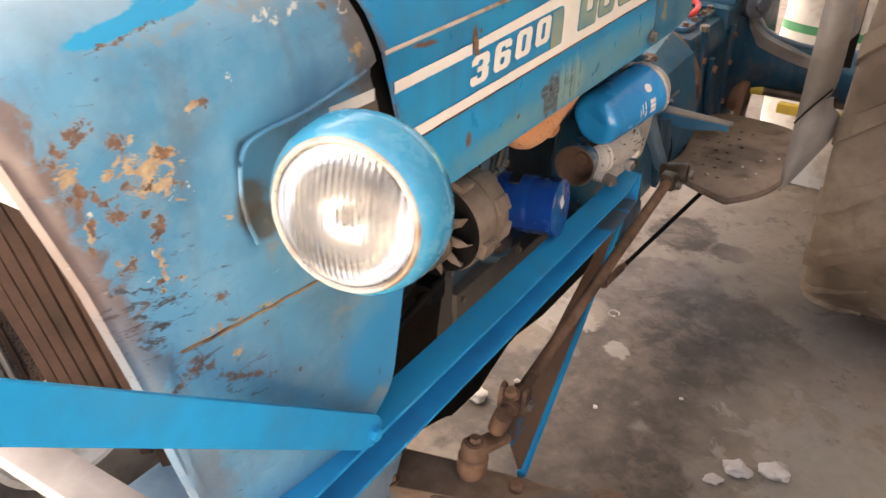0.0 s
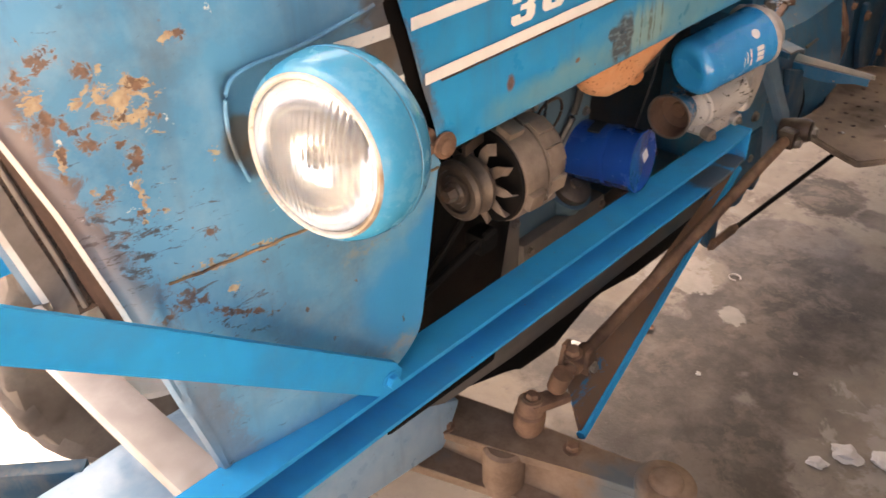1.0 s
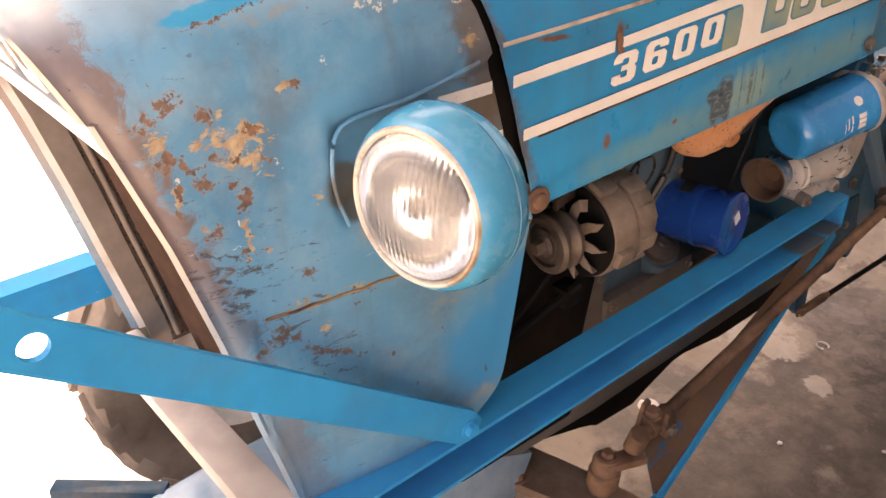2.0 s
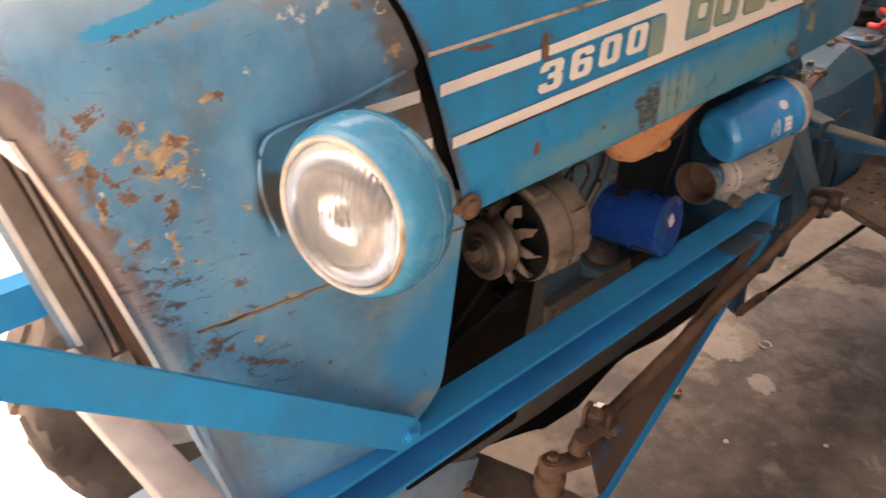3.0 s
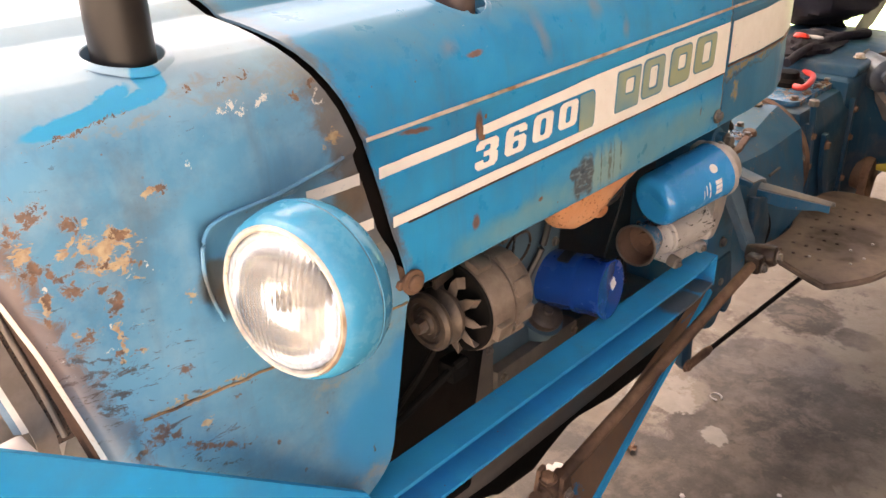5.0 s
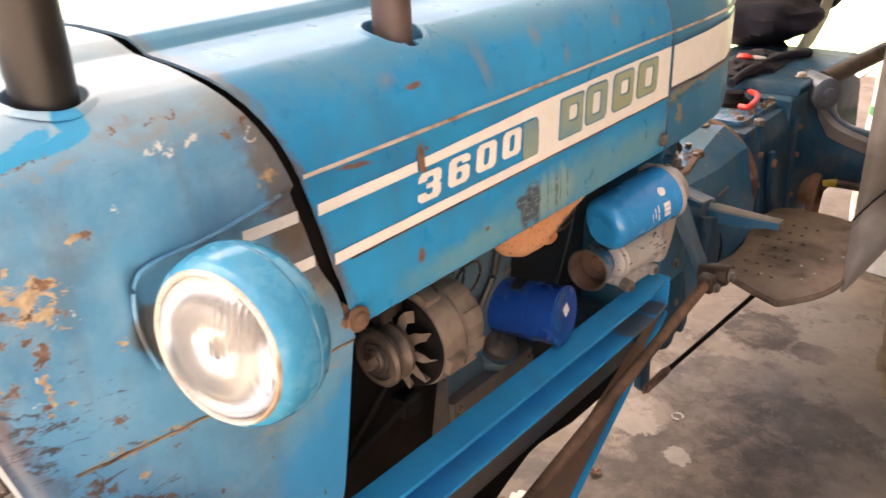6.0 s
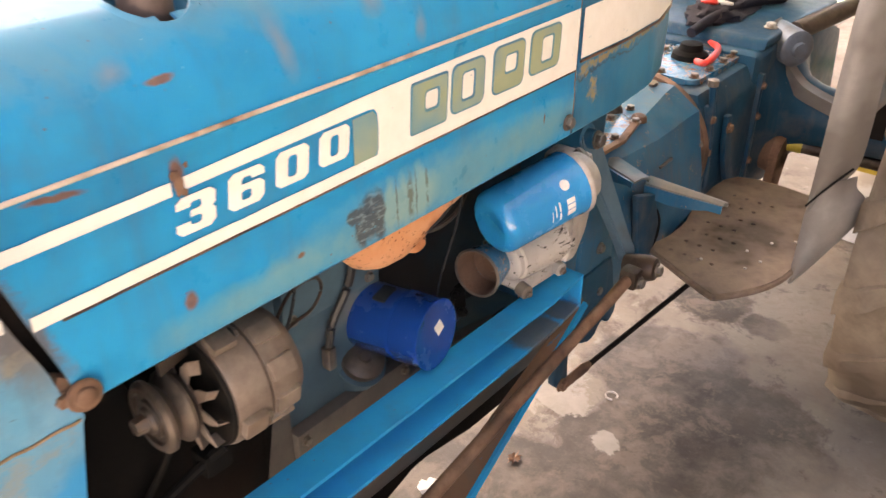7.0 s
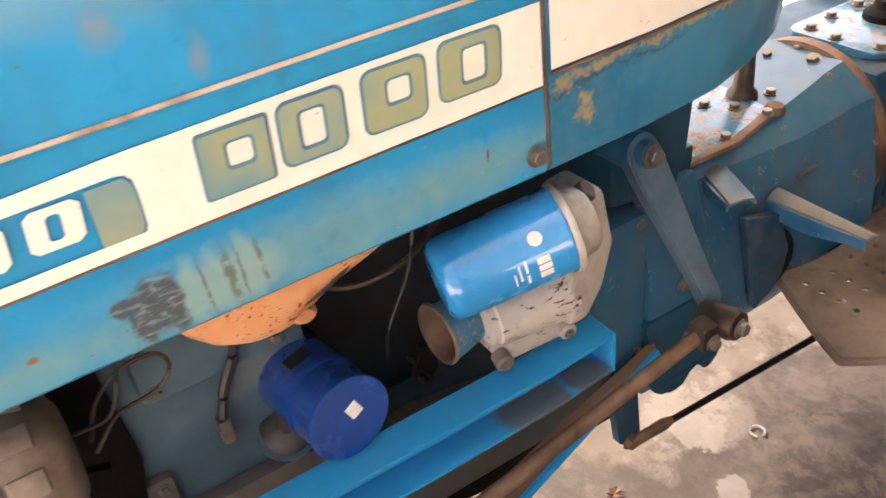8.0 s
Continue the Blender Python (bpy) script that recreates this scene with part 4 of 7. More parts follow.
def build_decals():
    f = lambda z: lerp(GAP, z) + 0.0065
    decal(ragged(f(1.145), 0.722, 1.1385, 1.1485, 1.1505, 1.1600), CREAM, HOOD_OB, "stripe", label="cream lower stripe")
    decal(ragged(f(1.2), 0.111, 1.1965, 1.1990, 1.2085, 1.2110, 12, seed=3), CREAM, HOOD_OB, "stripe", label="cream upper stripe, broken by rust")
    # cream field from the number's top bar back to the panel joint, round the blue number plate
    rise = [(0.12, 1.2115), (0.276, 1.2180), (0.336, 1.2215), (0.50, 1.2250), (0.722, 1.2280)]
    top = [(0.123 + 0.599 * i / 24, lerp(rise, 0.123 + 0.599 * i / 24) + 0.0005 * noise.noise((i, 2, 2))) for i in range(25)]
    low = [(0.722, 1.1595), (0.345, 1.1545), (0.3475, 1.160), (0.3485, 1.185), (0.3475, 1.199), (0.343, 1.2045), (0.335, 1.2060), (0.123, 1.2005)]
    decal(top + low, CREAM, HOOD_OB, "name_panel", lift=0.0011, label="cream panel with olive block marks")
    edge = tube([(0.2513, 0.004, 1.1368), (0.2513, 0.35, 1.1420), (0.2513, 0.722, 1.1470)], 0.0011, 6, curved=False)
    part("trim_bead", edge, RUSTY, HOOD_OB, "thin rusty moulding line")
    # olive end of the number plate
    decal([(0.313, 1.1545), (0.343, 1.1556), (0.3462, 1.162), (0.3470, 1.185), (0.3460, 1.197), (0.341, 1.2030), (0.313, 1.2022)], GREENLET, HOOD_OB, "plate_end", label="olive rounded end of the number plate")
    # plain block marks in olive with a blue-green rim
    for i, (y0, y1, z0, z1) in enumerate(((0.395, 0.455, 1.159, 1.2155), (0.461, 0.521, 1.162, 1.2180), (0.536, 0.599, 1.163, 1.2200), (0.610, 0.677, 1.167, 1.2225))):
        cy, cz, w, h = (y0 + y1) / 2, (z0 + z1) / 2, y1 - y0, z1 - z0
        slot = rounded(cy + (0.004 if i != 1 else 0), cz + (0.004 if i in (0, 2) else 0), w * 0.34, h * (0.34 if i in (0, 2) else 0.52), 0.004, 4, 0.05)
        decal(rounded(cy, cz, w, h, 0.010 if i else 0.004, 5, 0.05), GREENEDGE, HOOD_OB, "block_mark", 0.0022, [slot])
        slot2 = rounded(cy + (0.004 if i != 1 else 0), cz + (0.004 if i in (0, 2) else 0), w * 0.34 + 0.005, h * (0.34 if i in (0, 2) else 0.52) + 0.005, 0.005, 4, 0.05)
        decal(rounded(cy, cz, w - 0.005, h - 0.005, 0.008 if i else 0.003, 5, 0.05), GREENLET, HOOD_OB, "block_mark_face", 0.0030, [slot2])
    # rust where the upper stripe breaks off
    rr = random.Random(12)
    for cy, cz, a, b in ((0.117, 1.207, 0.0055, 0.0130), (0.113, 1.217, 0.0035, 0.0045), (0.122, 1.199, 0.003, 0.004), (0.126, 1.222, 0.0025, 0.003)):
        decal([(cy + a * rr.uniform(0.6, 1.1) * math.cos(q), cz + b * rr.uniform(0.6, 1.1) * math.sin(q)) for q in (2 * math.pi * j / 14 for j in range(14))], RUSTY, HOOD_OB, "rust_chip", 0.0030, label="rust chip in the stripe")
    # the number
    shapes = {
        "0": ([(0.14, 0), (0.86, 0), (1, 0.13), (1, 0.87), (0.86, 1), (0.14, 1), (0, 0.87), (0, 0.13)], [(0.42, 0.2), (0.58, 0.2), (0.64, 0.27), (0.64, 0.73), (0.58, 0.8), (0.42, 0.8), (0.36, 0.73), (0.36, 0.27)]),
        "6": ([(0.14, 0), (0.86, 0), (1, 0.13), (1, 0.5), (0.86, 0.62), (0.36, 0.62), (0.36, 0.75), (0.42, 0.81), (0.58, 0.81), (0.64, 0.76), (0.64, 0.71), (1, 0.71), (1, 0.87), (0.86, 1), (0.14, 1), (0, 0.87), (0, 0.13)],
              [(0.42, 0.19), (0.58, 0.19), (0.64, 0.24), (0.64, 0.40), (0.58, 0.45), (0.42, 0.45), (0.36, 0.40), (0.36, 0.24)]),
        "3": ([(0.14, 0), (0.86, 0), (1, 0.13), (1, 0.43), (0.90, 0.51), (1, 0.59), (1, 0.87), (0.86, 1), (0.14, 1), (0, 0.87), (0, 0.70), (0.35, 0.70), (0.35, 0.76), (0.41, 0.81), (0.58, 0.81), (0.64, 0.76), (0.64, 0.64), (0.58, 0.59),
               (0.36, 0.59), (0.36, 0.42), (0.58, 0.42), (0.64, 0.37), (0.64, 0.25), (0.58, 0.20), (0.41, 0.20), (0.35, 0.25), (0.35, 0.32), (0, 0.32), (0, 0.13)], None),
    }
    for k, ch in enumerate("3600"):
        outer, inner = shapes[ch]
        y0, w, h, zb = 0.1085 + 0.0525 * k, 0.0390, 0.0335, 1.1612 + 0.0022 * k
        fit_in = lambda pts: [(y0 + w * u + 0.004 * v, zb + h * v) for u, v in pts]
        decal(fit_in(outer), CREAM, HOOD_OB, "digit", 0.0016, [fit_in(inner)] if inner else [], "cream numeral " + ch)
    # cream block on the rear panel, following its curve
    bm = bmesh.new()
    ys = [0.7325 + 0.44 * i / 30 for i in range(31)]
    rows = [[bm.verts.new((0.2505 * lerp(NARROW, y) + 0.0016, y, z0 + k * (y - 0.73))) for y in ys] for z0, k in ((1.1605, 0.0), (1.19, 0.01), (1.2265, 0.02))]
    for a, b in zip(rows, rows[1:]):
        for i in range(30):
            bm.faces.new((a[i], a[i + 1], b[i + 1], b[i]))
    part("name_panel", bm, CREAM, REAR_OB, "cream panel on the rear bonnet")
    bm = tube([(0.2512 * lerp(NARROW, y) + 0.001, y, 1.1565) for y in ys], 0.0018, 6, curved=False)
    part("trim_bead", bm, RUSTY, REAR_OB, "rusty moulding")
    part("joint_strip", tube([(x - 0.0035, 0.7275, z) for x, z in SHELL[2:16]], 0.0030, 6, curved=False), RUSTY, REAR_OB, "rusty strip in the bonnet joint")
    bolt(HOOD_OB, (0.2545, 0.708, 1.080), (1, 0, 0), 0.0085, name="hood_bolt")
    stud = lathe([(0, 0.0), (0, 0.0145), (0.0025, 0.0150), (0.004, 0.0140), (0.0045, 0.0095), (0.0075, 0.0090), (0.009, 0.0070), (0.0095, 0.0)], frame_to((0.2525, 0.004, 1.067), (1, -0.1, 0)), 22)
    part("hood_bolt", stud, RUSTY, HOOD_OB, "rusty round bolt head on a washer")


build_decals()

FRONT = [(0.78, -0.287), (0.81, -0.292), (0.92, -0.316), (1.03, -0.339), (1.13, -0.363), (1.245, -0.398), (1.33, -0.428), (1.37, -0.440)]
REAR = [(0.795, -0.13), (0.803, -0.100), (0.815, -0.072), (0.828, -0.052), (0.842, -0.038), (0.86, -0.031), (0.925, -0.019), (0.995, -0.007), (1.045, 0.002), (1.056, -0.002)]


def cowl_x(y):
    return 0.249 - 0.32 * y * y


def cowl_inset(y, z):
    """The pressed hollow behind the lamp, and the lap joint below it."""
    e = lambda a, b, v: min(max((v - a) / (b - a), 0.0), 1.0)
    k = 0.22 * max(y + 0.13, -0.02)
    rim = e(-0.232, -0.216, y) * e(1.105, 1.135, z) * (1 - e(1.206 + k, 1.216 + k, z))
    return 0.012 * rim * rim * (3 - 2 * rim) + (0.0028 if z < 1.041 and y > -0.31 else 0.0)


def build_cowl():
    cols = [(0.795 + 0.010 * i, 1.0) for i in range(46)]  # heights up the side
    section = [(1.0, z) for z, _ in cols] + [(0.991, 1.257), (0.975, 1.275), (0.95, 1.293), (0.91, 1.309), (0.86, 1.321), (0.79, 1.331), (0.70, 1.338), (0.60, 1.343), (0.50, 1.346), (0.40, 1.349), (0.34, 1.356), (0.28, 1.362), (0.2, 1.364), (0.1, 1.365), (0.0, 1.366)]
    fine = section[:52]
    for (f0, z0), (f1, z1) in zip(section[51:], section[52:]):
        fine += [(f0 + (f1 - f0) * k / 4, z0 + (z1 - z0) * k / 4) for k in range(1, 5)]
    section = fine + [(-f, z) for f, z in reversed(fine[:-1])]
    bm = bmesh.new()
    steps = 84
    grid = []
    for f, z in section:
        yr = lerp(REAR, z) if z < 1.056 else lerp(GAP, z) - 0.006
        yf = lerp(FRONT, z)
        row = []
        for i in range(-2, steps + 1):
            t = max(i, 0) / steps
            y = yf + (yr - yf) * t
            x = cowl_x(y) * f
            zz = z
            if z > 1.25:  # the nose drops and rounds towards the front
                k = max(0.0, (-0.33 - y) / 0.10)
                zz -= 0.022 * k * k
            inset = cowl_inset(y, z) if f == 1.0 else 0.0
            inset -= 0.004 * max(0.0, 1 - abs(t - 0.012) / 0.03)
            if i == -1:
                x, y = x - math.copysign(0.010, f) if f else x, y - 0.003
            if i == -2:
                x, y = x - math.copysign(0.020, f) if f else x, y + 0.010
            row.append(bm.verts.new((x - math.copysign(inset, f), y, zz)))
        grid.append(row)
    for a, b in zip(grid, grid[1:]):
        for i in range(len(a) - 1):
            c = (a[i].co + b[i + 1].co) / 2
            if (c.x - PIPE1[0]) ** 2 + (c.y - PIPE1[1]) ** 2 < 0.036**2 and c.z > 1.3:
                continue
            bm.faces.new((a[i], a[i + 1], b[i + 1], b[i]))
    ob = solid(part("front_cowl", bm, COWL, tractor, "chalky blue front cowl, flaked to rust along its edge", angle=45), 0.003)
    # rusted lap joint
    ys = [-0.302 + 0.30 * i / 60 for i in range(61)]
    bm = tube([(cowl_x(y) + 0.0008, y, 1.0435 + 0.0018 * noise.noise((y * 60, 0, 0))) for y in ys], 0.0014, 8, curved=False)
    part("lap_joint", bm, LAP, ob, "rusty lap joint")
    # bead round the lamp hollow
    rim = smooth_path([(0, -0.216, 1.112), (0, -0.224, 1.140), (0, -0.2275, 1.168), (0, -0.222, 1.196), (0, -0.203, 1.2095), (0, -0.15, 1.2150), (0, -0.075, 1.2300)], 6)
    bm = tube([(cowl_x(p.y) - 0.15 * cowl_inset(p.y, p.z) + 0.0006, p.y, p.z) for p in rim], 0.0021, 8, curved=False)
    part("pressed_bead", bm, COWL, ob)
    # stub of the cream stripes behind the lamp
    for z0, z1, y0 in ((1.1915, 1.2035, -0.112), (1.139, 1.151, -0.075)):
        bm = bmesh.new()
        n, m_ = 16, 4
        y1 = lerp(GAP, z0) - 0.010
        net = [[bm.verts.new((cowl_x(y) - cowl_inset(y, z) + 0.0012, y, z)) for y in [y0 + (y1 - y0) * i / n for i in range(n + 1)]] for z in [z0 + (z1 - z0) * k / m_ for k in range(m_ + 1)]]
        for u, v in zip(net, net[1:]):
            for i in range(n):
                bm.faces.new((u[i], u[i + 1], v[i + 1], v[i]))
        solid(part("stripe", bm, CREAM, ob, "worn end of a cream stripe"), 0.0006, -1.0)
    # dark channel in the joint between cowl and bonnet
    bm = bmesh.new()
    prof = [(0.229, 1.06), (0.230, 1.1), (0.230, 1.2), (0.230, 1.25), (0.224, 1.282), (0.208, 1.305), (0.182, 1.320), (0.13, 1.330), (0.08, 1.346), (0.0, 1.352)]
    prof = prof + [(-x, z) for x, z in reversed(prof[:-1])]
    a = [bm.verts.new((x, lerp(GAP, z) - 0.03, z)) for x, z in prof]
    b = [bm.verts.new((x, lerp(GAP, z) + 0.03, z)) for x, z in prof]
    for i in range(len(a) - 1):
        bm.faces.new((a[i], b[i], b[i + 1], a[i + 1]))
    solid(part("joint_channel", bm, SUMP, ob, "black rubber channel in the joint"), 0.002)
    # hinge lug under the joint
    part("hinge_lug", prism([(-0.022, 1.060), (0.006, 1.058), (0.008, 1.076), (-0.010, 1.090)], 0.236, 0.2475, "x", bevel=0.002), RUSTY, ob, "rusty hinge lug")
    bolt(ob, (0.2475, -0.012, 1.068), (1, 0, 0), 0.006, RUSTY)
    return ob


COWL_OB = build_cowl()


def pipe_stack(xy, r, z0, z1, material, parent, collar_mat, label, lean=(0, 0)):
    top = (xy[0] + lean[0], xy[1] + lean[1], z1)
    bm = tube([(xy[0], xy[1], z0), top], r, 28, curved=False)
    ob = part("pipe", bm, material, tractor, label)
    xs, zs = zip(*sorted((x * (0.94 if material is PIPE else 1.0), z) for x, z in SHELL if z > 1.25))
    bm = bmesh.new()
    rows = []
    for r_, dz in ((0.0335, -0.02), (0.0335, 0.0006), (0.0345, 0.0016), (0.0362, 0.0016), (0.0390, 0.0008), (0.0425, -0.0012)):
        rows.append([bm.verts.new((xy[0] + r_ * math.cos(q), xy[1] + r_ * math.sin(q), float(np.interp(xy[0] + r_ * math.cos(q), xs, zs)) + dz)) for q in (2 * math.pi * k / 40 for k in range(40))])
    for u, v in zip(rows, rows[1:]):
        for k in range(40):
            bm.faces.new((u[k], u[(k + 1) % 40], v[(k + 1) % 40], v[k]))
    part("pipe_collar", bm, collar_mat, parent, "raised rim round the pipe hole")
    return ob


pipe_stack(PIPE1, 0.0265, 1.20, 1.95, PIPE, COWL_OB, COWL, "sooty dark intake pipe", (0.004, 0.0))
pipe_stack(PIPE2, 0.0220, 1.20, 1.75, PIPE_BROWN, HOOD_OB, HOOD, "brown exhaust pipe")


def build_headlamp():
    c, axis = Vector((0.334, -0.219, 1.170)), Vector((0.16, -0.98, 0.05)).normalized()
    m = frame_to(c, -axis)  # z runs backwards into the shell
    shell = part("headlamp", lathe([(-0.004, 0.0610), (-0.004, 0.0645), (0.000, 0.0685), (0.006, 0.0718), (0.014, 0.0740), (0.023, 0.0752), (0.0285, 0.0755), (0.0292, 0.0746), (0.0306, 0.0746), (0.0313, 0.0755), (0.037, 0.0748),
                                    (0.047, 0.0712), (0.057, 0.0632), (0.065, 0.0510), (0.071, 0.0340), (0.074, 0.0170), (0.075, 0.0)], m, 64), LAMPBLUE, tractor, "round blue headlamp with a ribbed glass lens")
    part("rim", lathe([(-0.002, 0.0590), (-0.0045, 0.0600), (-0.0058, 0.0618), (-0.0056, 0.0634), (-0.0035, 0.0652), (-0.001, 0.0658)], m, 64), RIM, shell, "tan worn rim")
    part("seam", lathe([(0.0290, 0.0740), (0.0292, 0.0750), (0.0306, 0.0750), (0.0308, 0.0740)], m, 64), SEAM, shell, "dark scratched seam")
    part("reflector", lathe([(0.000, 0.0580), (0.010, 0.0550), (0.024, 0.0450), (0.034, 0.0320), (0.040, 0.0160), (0.041, 0.0)], m, 48), CHROME, shell, "bright metal reflector")
    part("bulb", lathe([(0.012, 0.0), (0.013, 0.006), (0.018, 0.009), (0.028, 0.008), (0.040, 0.006)], m, 16), ALU, shell, "small bulb in the reflector")
    lens = part("lens", lathe([(-0.0005, 0.0612), (-0.005, 0.0585), (-0.010, 0.0460), (-0.0130, 0.0320), (-0.0148, 0.0160), (-0.0152, 0.0), (-0.0130, 0.0), (-0.0125, 0.016), (-0.0105, 0.032), (-0.0075, 0.046), (-0.0035, 0.056)], m, 48), LENS, shell, "clear ribbed glass lens")
    lens.visible_shadow = False
    br = prism([(-0.200, 1.084), (-0.176, 1.086), (-0.170, 1.105), (-0.205, 1.102)], 0.292, 0.330, "x", bevel=0.003)
    part("bracket", br, RUSTY, shell, "rusty mounting bracket")
    part("stalk", tube([(0.235, -0.15, 1.12), (0.275, -0.145, 1.13), (0.312, -0.142, 1.145)], 0.011, 12), RUSTY, shell)
    return shell


build_headlamp()


def build_grille():
    def edge(z, back=0.0, side=0.0):
        y = lerp(FRONT, z)
        return Vector((cowl_x(y) - side, y + back, z))

    frame = thing_part("grille", tractor)
    zs = [0.80 + 0.01 * i for i in range(46)]
    for s in (1, -1):
        # pale frame strip just inside the cowl's edge
        bm = bmesh.new()
        quads = [[Vector((s * (edge(z).x - dx), edge(z).y + dy, z)) for dx, dy in ((0.020, 0.006), (0.027, 0.004), (0.029, 0.014), (0.021, 0.016))] for z in zs]
        rings = [[bm.verts.new(p) for p in q] for q in quads]
        for a, b in zip(rings, rings[1:]):
            for k in range(4):
                bm.faces.new((a[k], a[(k + 1) % 4], b[(k + 1) % 4], b[k]))
        bm.faces.new(rings[0]), bm.faces.new(rings[-1])
        part("frame_strip", bm, WHITE, frame, "chipped white upright strip")
        # beige inner cheek
        bm = bmesh.new()
        rows = [[bm.verts.new((s * (edge(z).x - 0.030), edge(z).y + dy, z)) for dy in (0.012, 0.020, 0.030, 0.040)] for z in [0.70, 0.74, 0.78] + zs]
        for a, b in zip(rows, rows[1:]):
            for k in range(3):
                bm.faces.new((a[k], a[k + 1], b[k + 1], b[k]))
        solid(part("cheek", bm, CHEEK, frame, "dusty beige inner cheek"), 0.002)
        bm = bmesh.new()
        rows = [[bm.verts.new((s * (edge(z).x - 0.027), edge(z).y + dy, z)) for dy in (0.038, 0.080, 0.130, 0.190)] for z in [0.76] + zs]
        for a, b in zip(rows, rows[1:]):
            for k in range(3):
                bm.faces.new((a[k], a[k + 1], b[k + 1], b[k]))
        solid(part("inner_wall", bm, PERFORATED, frame, "brown perforated wall inside the grille"), 0.002)
        for dy, r in ((0.050, 0.0040), (0.064, 0.0035), (0.128, 0.0045)):
            part("upright_rib", tube([(s * (edge(z).x - 0.031), edge(z).y + dy, z) for z in (0.77, 0.85, 0.95, 1.05, 1.15, 1.24)], r, 8), CHEEK if dy < 0.06 else SLAT, frame, "thin upright rib")
    # cream cross strip below the badge field
    zc = 1.205
    bm = box((-0.185, lerp(FRONT, zc) + 0.006, zc - 0.009), (0.185, lerp(FRONT, zc) + 0.018, zc + 0.009), 0.002)
    part("cross_strip", bm, WHITE, frame, "white cross strip")
    # pale block marks of the badge
    for i in range(4):
        x = 0.125 - 0.083 * i
        o = rounded(x, 1.262, 0.055, 0.06, 0.006, 3)
        h = rounded(x, 1.262, 0.022, 0.026, 0.004, 3)
        bm = bmesh.new()
        es = []
        for pts in (o, h):
            vs = [bm.verts.new((u, lerp(FRONT, w) + 0.008, w)) for u, w in pts]
            es += [bm.edges.new((vs[k], vs[(k + 1) % len(vs)])) for k in range(len(vs))]
        bmesh.ops.triangle_fill(bm, use_beauty=True, edges=es)
        solid(part("badge_block", bm, WHITE, frame, "plain white badge block", smooth=False), 0.003)
    # upright slats
    for i in range(8):
        x = 0.165 - 0.033 * i
        bm = bmesh.new()
        rings = []
        for z in (0.81, 0.95, 1.1, 1.19):
            y = lerp(FRONT, z) + 0.044
            rings.append([bm.verts.new((x + dx, y + dy, z)) for dx, dy in ((-0.007, 0), (0.0, -0.008), (0.007, 0), (0.007, 0.012), (-0.007, 0.012))])
        for a, b in zip(rings, rings[1:]):
            for k in range(5):
                bm.faces.new((a[k], a[(k + 1) % 5], b[(k + 1) % 5], b[k]))
        bm.faces.new(rings[0]), bm.faces.new(rings[-1])
        part("slat", bm, SLAT, frame)
    # screen of small holes: crossing strips
    bm = bmesh.new()
    for i in range(60):
        x = -0.165 + 0.33 * i / 59
        r = [[bm.verts.new((x + dx, lerp(FRONT, z) + 0.072, z)) for dx in (-0.0011, 0.0011)] for z in (0.81, 1.25)]
        bm.faces.new((r[0][0], r[0][1], r[1][1], r[1][0]))
    for i in range(84):
        z = 0.81 + 0.44 * i / 83
        r = [bm.verts.new((x, lerp(FRONT, zz) + 0.0725, zz)) for x, zz in ((-0.165, z - 0.0011), (0.165, z - 0.0011), (0.165, z + 0.0011), (-0.165, z + 0.0011))]
        bm.faces.new(r)
    solid(part("screen", bm, STEEL, frame, "brown wire screen", smooth=False), 0.0015)
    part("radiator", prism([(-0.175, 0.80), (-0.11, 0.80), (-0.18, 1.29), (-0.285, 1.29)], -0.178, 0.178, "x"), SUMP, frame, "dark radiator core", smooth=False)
    # sill below the grille
    part("sill", box((-0.205, -0.335, 0.772), (0.205, -0.285, 0.797), 0.006), BEIGE, frame, "dusty pale sill")
    return frame


def thing_part(name, parent):
    ob = new(name)
    ob.parent = parent
    ob.empty_display_size = 0.05
    return ob


build_grille()


def channel(name, s, material, parent):
    """A channel bar along the side, open outwards; s: +1 or -1 for the side."""
    top = [(-0.75, 0.812), (-0.08, 0.806), (0.30, 0.799), (0.72, 0.785), (0.825, 0.775)]
    xo = [(-0.75, 0.262), (-0.08, 0.260), (0.30, 0.258), (0.72, 0.250), (0.825, 0.236)]
    prof = [(0, 0), (0, -0.0055), (-0.040, -0.0055), (-0.040, -0.0565), (0, -0.0565), (0, -0.062), (-0.046, -0.062), (-0.046, 0)]
    bm = bmesh.new()
    rings = []
    n = 30
    apart = 0.0 if s > 0 else 0.17
    xo = [(a, b + apart) for a, b in xo]
    for i in range(n + 1):
        y = -0.75 + 1.575 * i / n
        rings.append([bm.verts.new((s * (lerp(xo, y) + a), y, lerp(top, y) + b)) for a, b in prof])
    for a, b in zip(rings, rings[1:]):
        for k in range(8):
            bm.faces.new((a[k], a[(k + 1) % 8], b[(k + 1) % 8], b[k]))
    bm.faces.new(rings[0]), bm.faces.new(list(reversed(rings[-1])))
    bmesh.ops.bevel(bm, geom=[e for e in bm.edges if len(e.link_faces) == 2 and e.calc_face_angle(0) > 0.8 and abs((e.verts[0].co - e.verts[1].co).y) > 0.01], offset=0.0015, segments=2, affect="EDGES")
    ob = part(name, bm, material, parent, "bright blue steel channel rail")
    part("end_plate", box((s * (0.188 + apart), 0.8255, 0.713), (s * (0.2365 + apart), 0.831, 0.7755), 0.001), material, ob)
    for y in (0.695, 0.765):
        bolt(ob, (s * (lerp(xo, y) - 0.0395), y, lerp(top, y) - 0.028), (s, 0, 0), 0.014, material, 0.024, name="rail_bolt")
    return ob


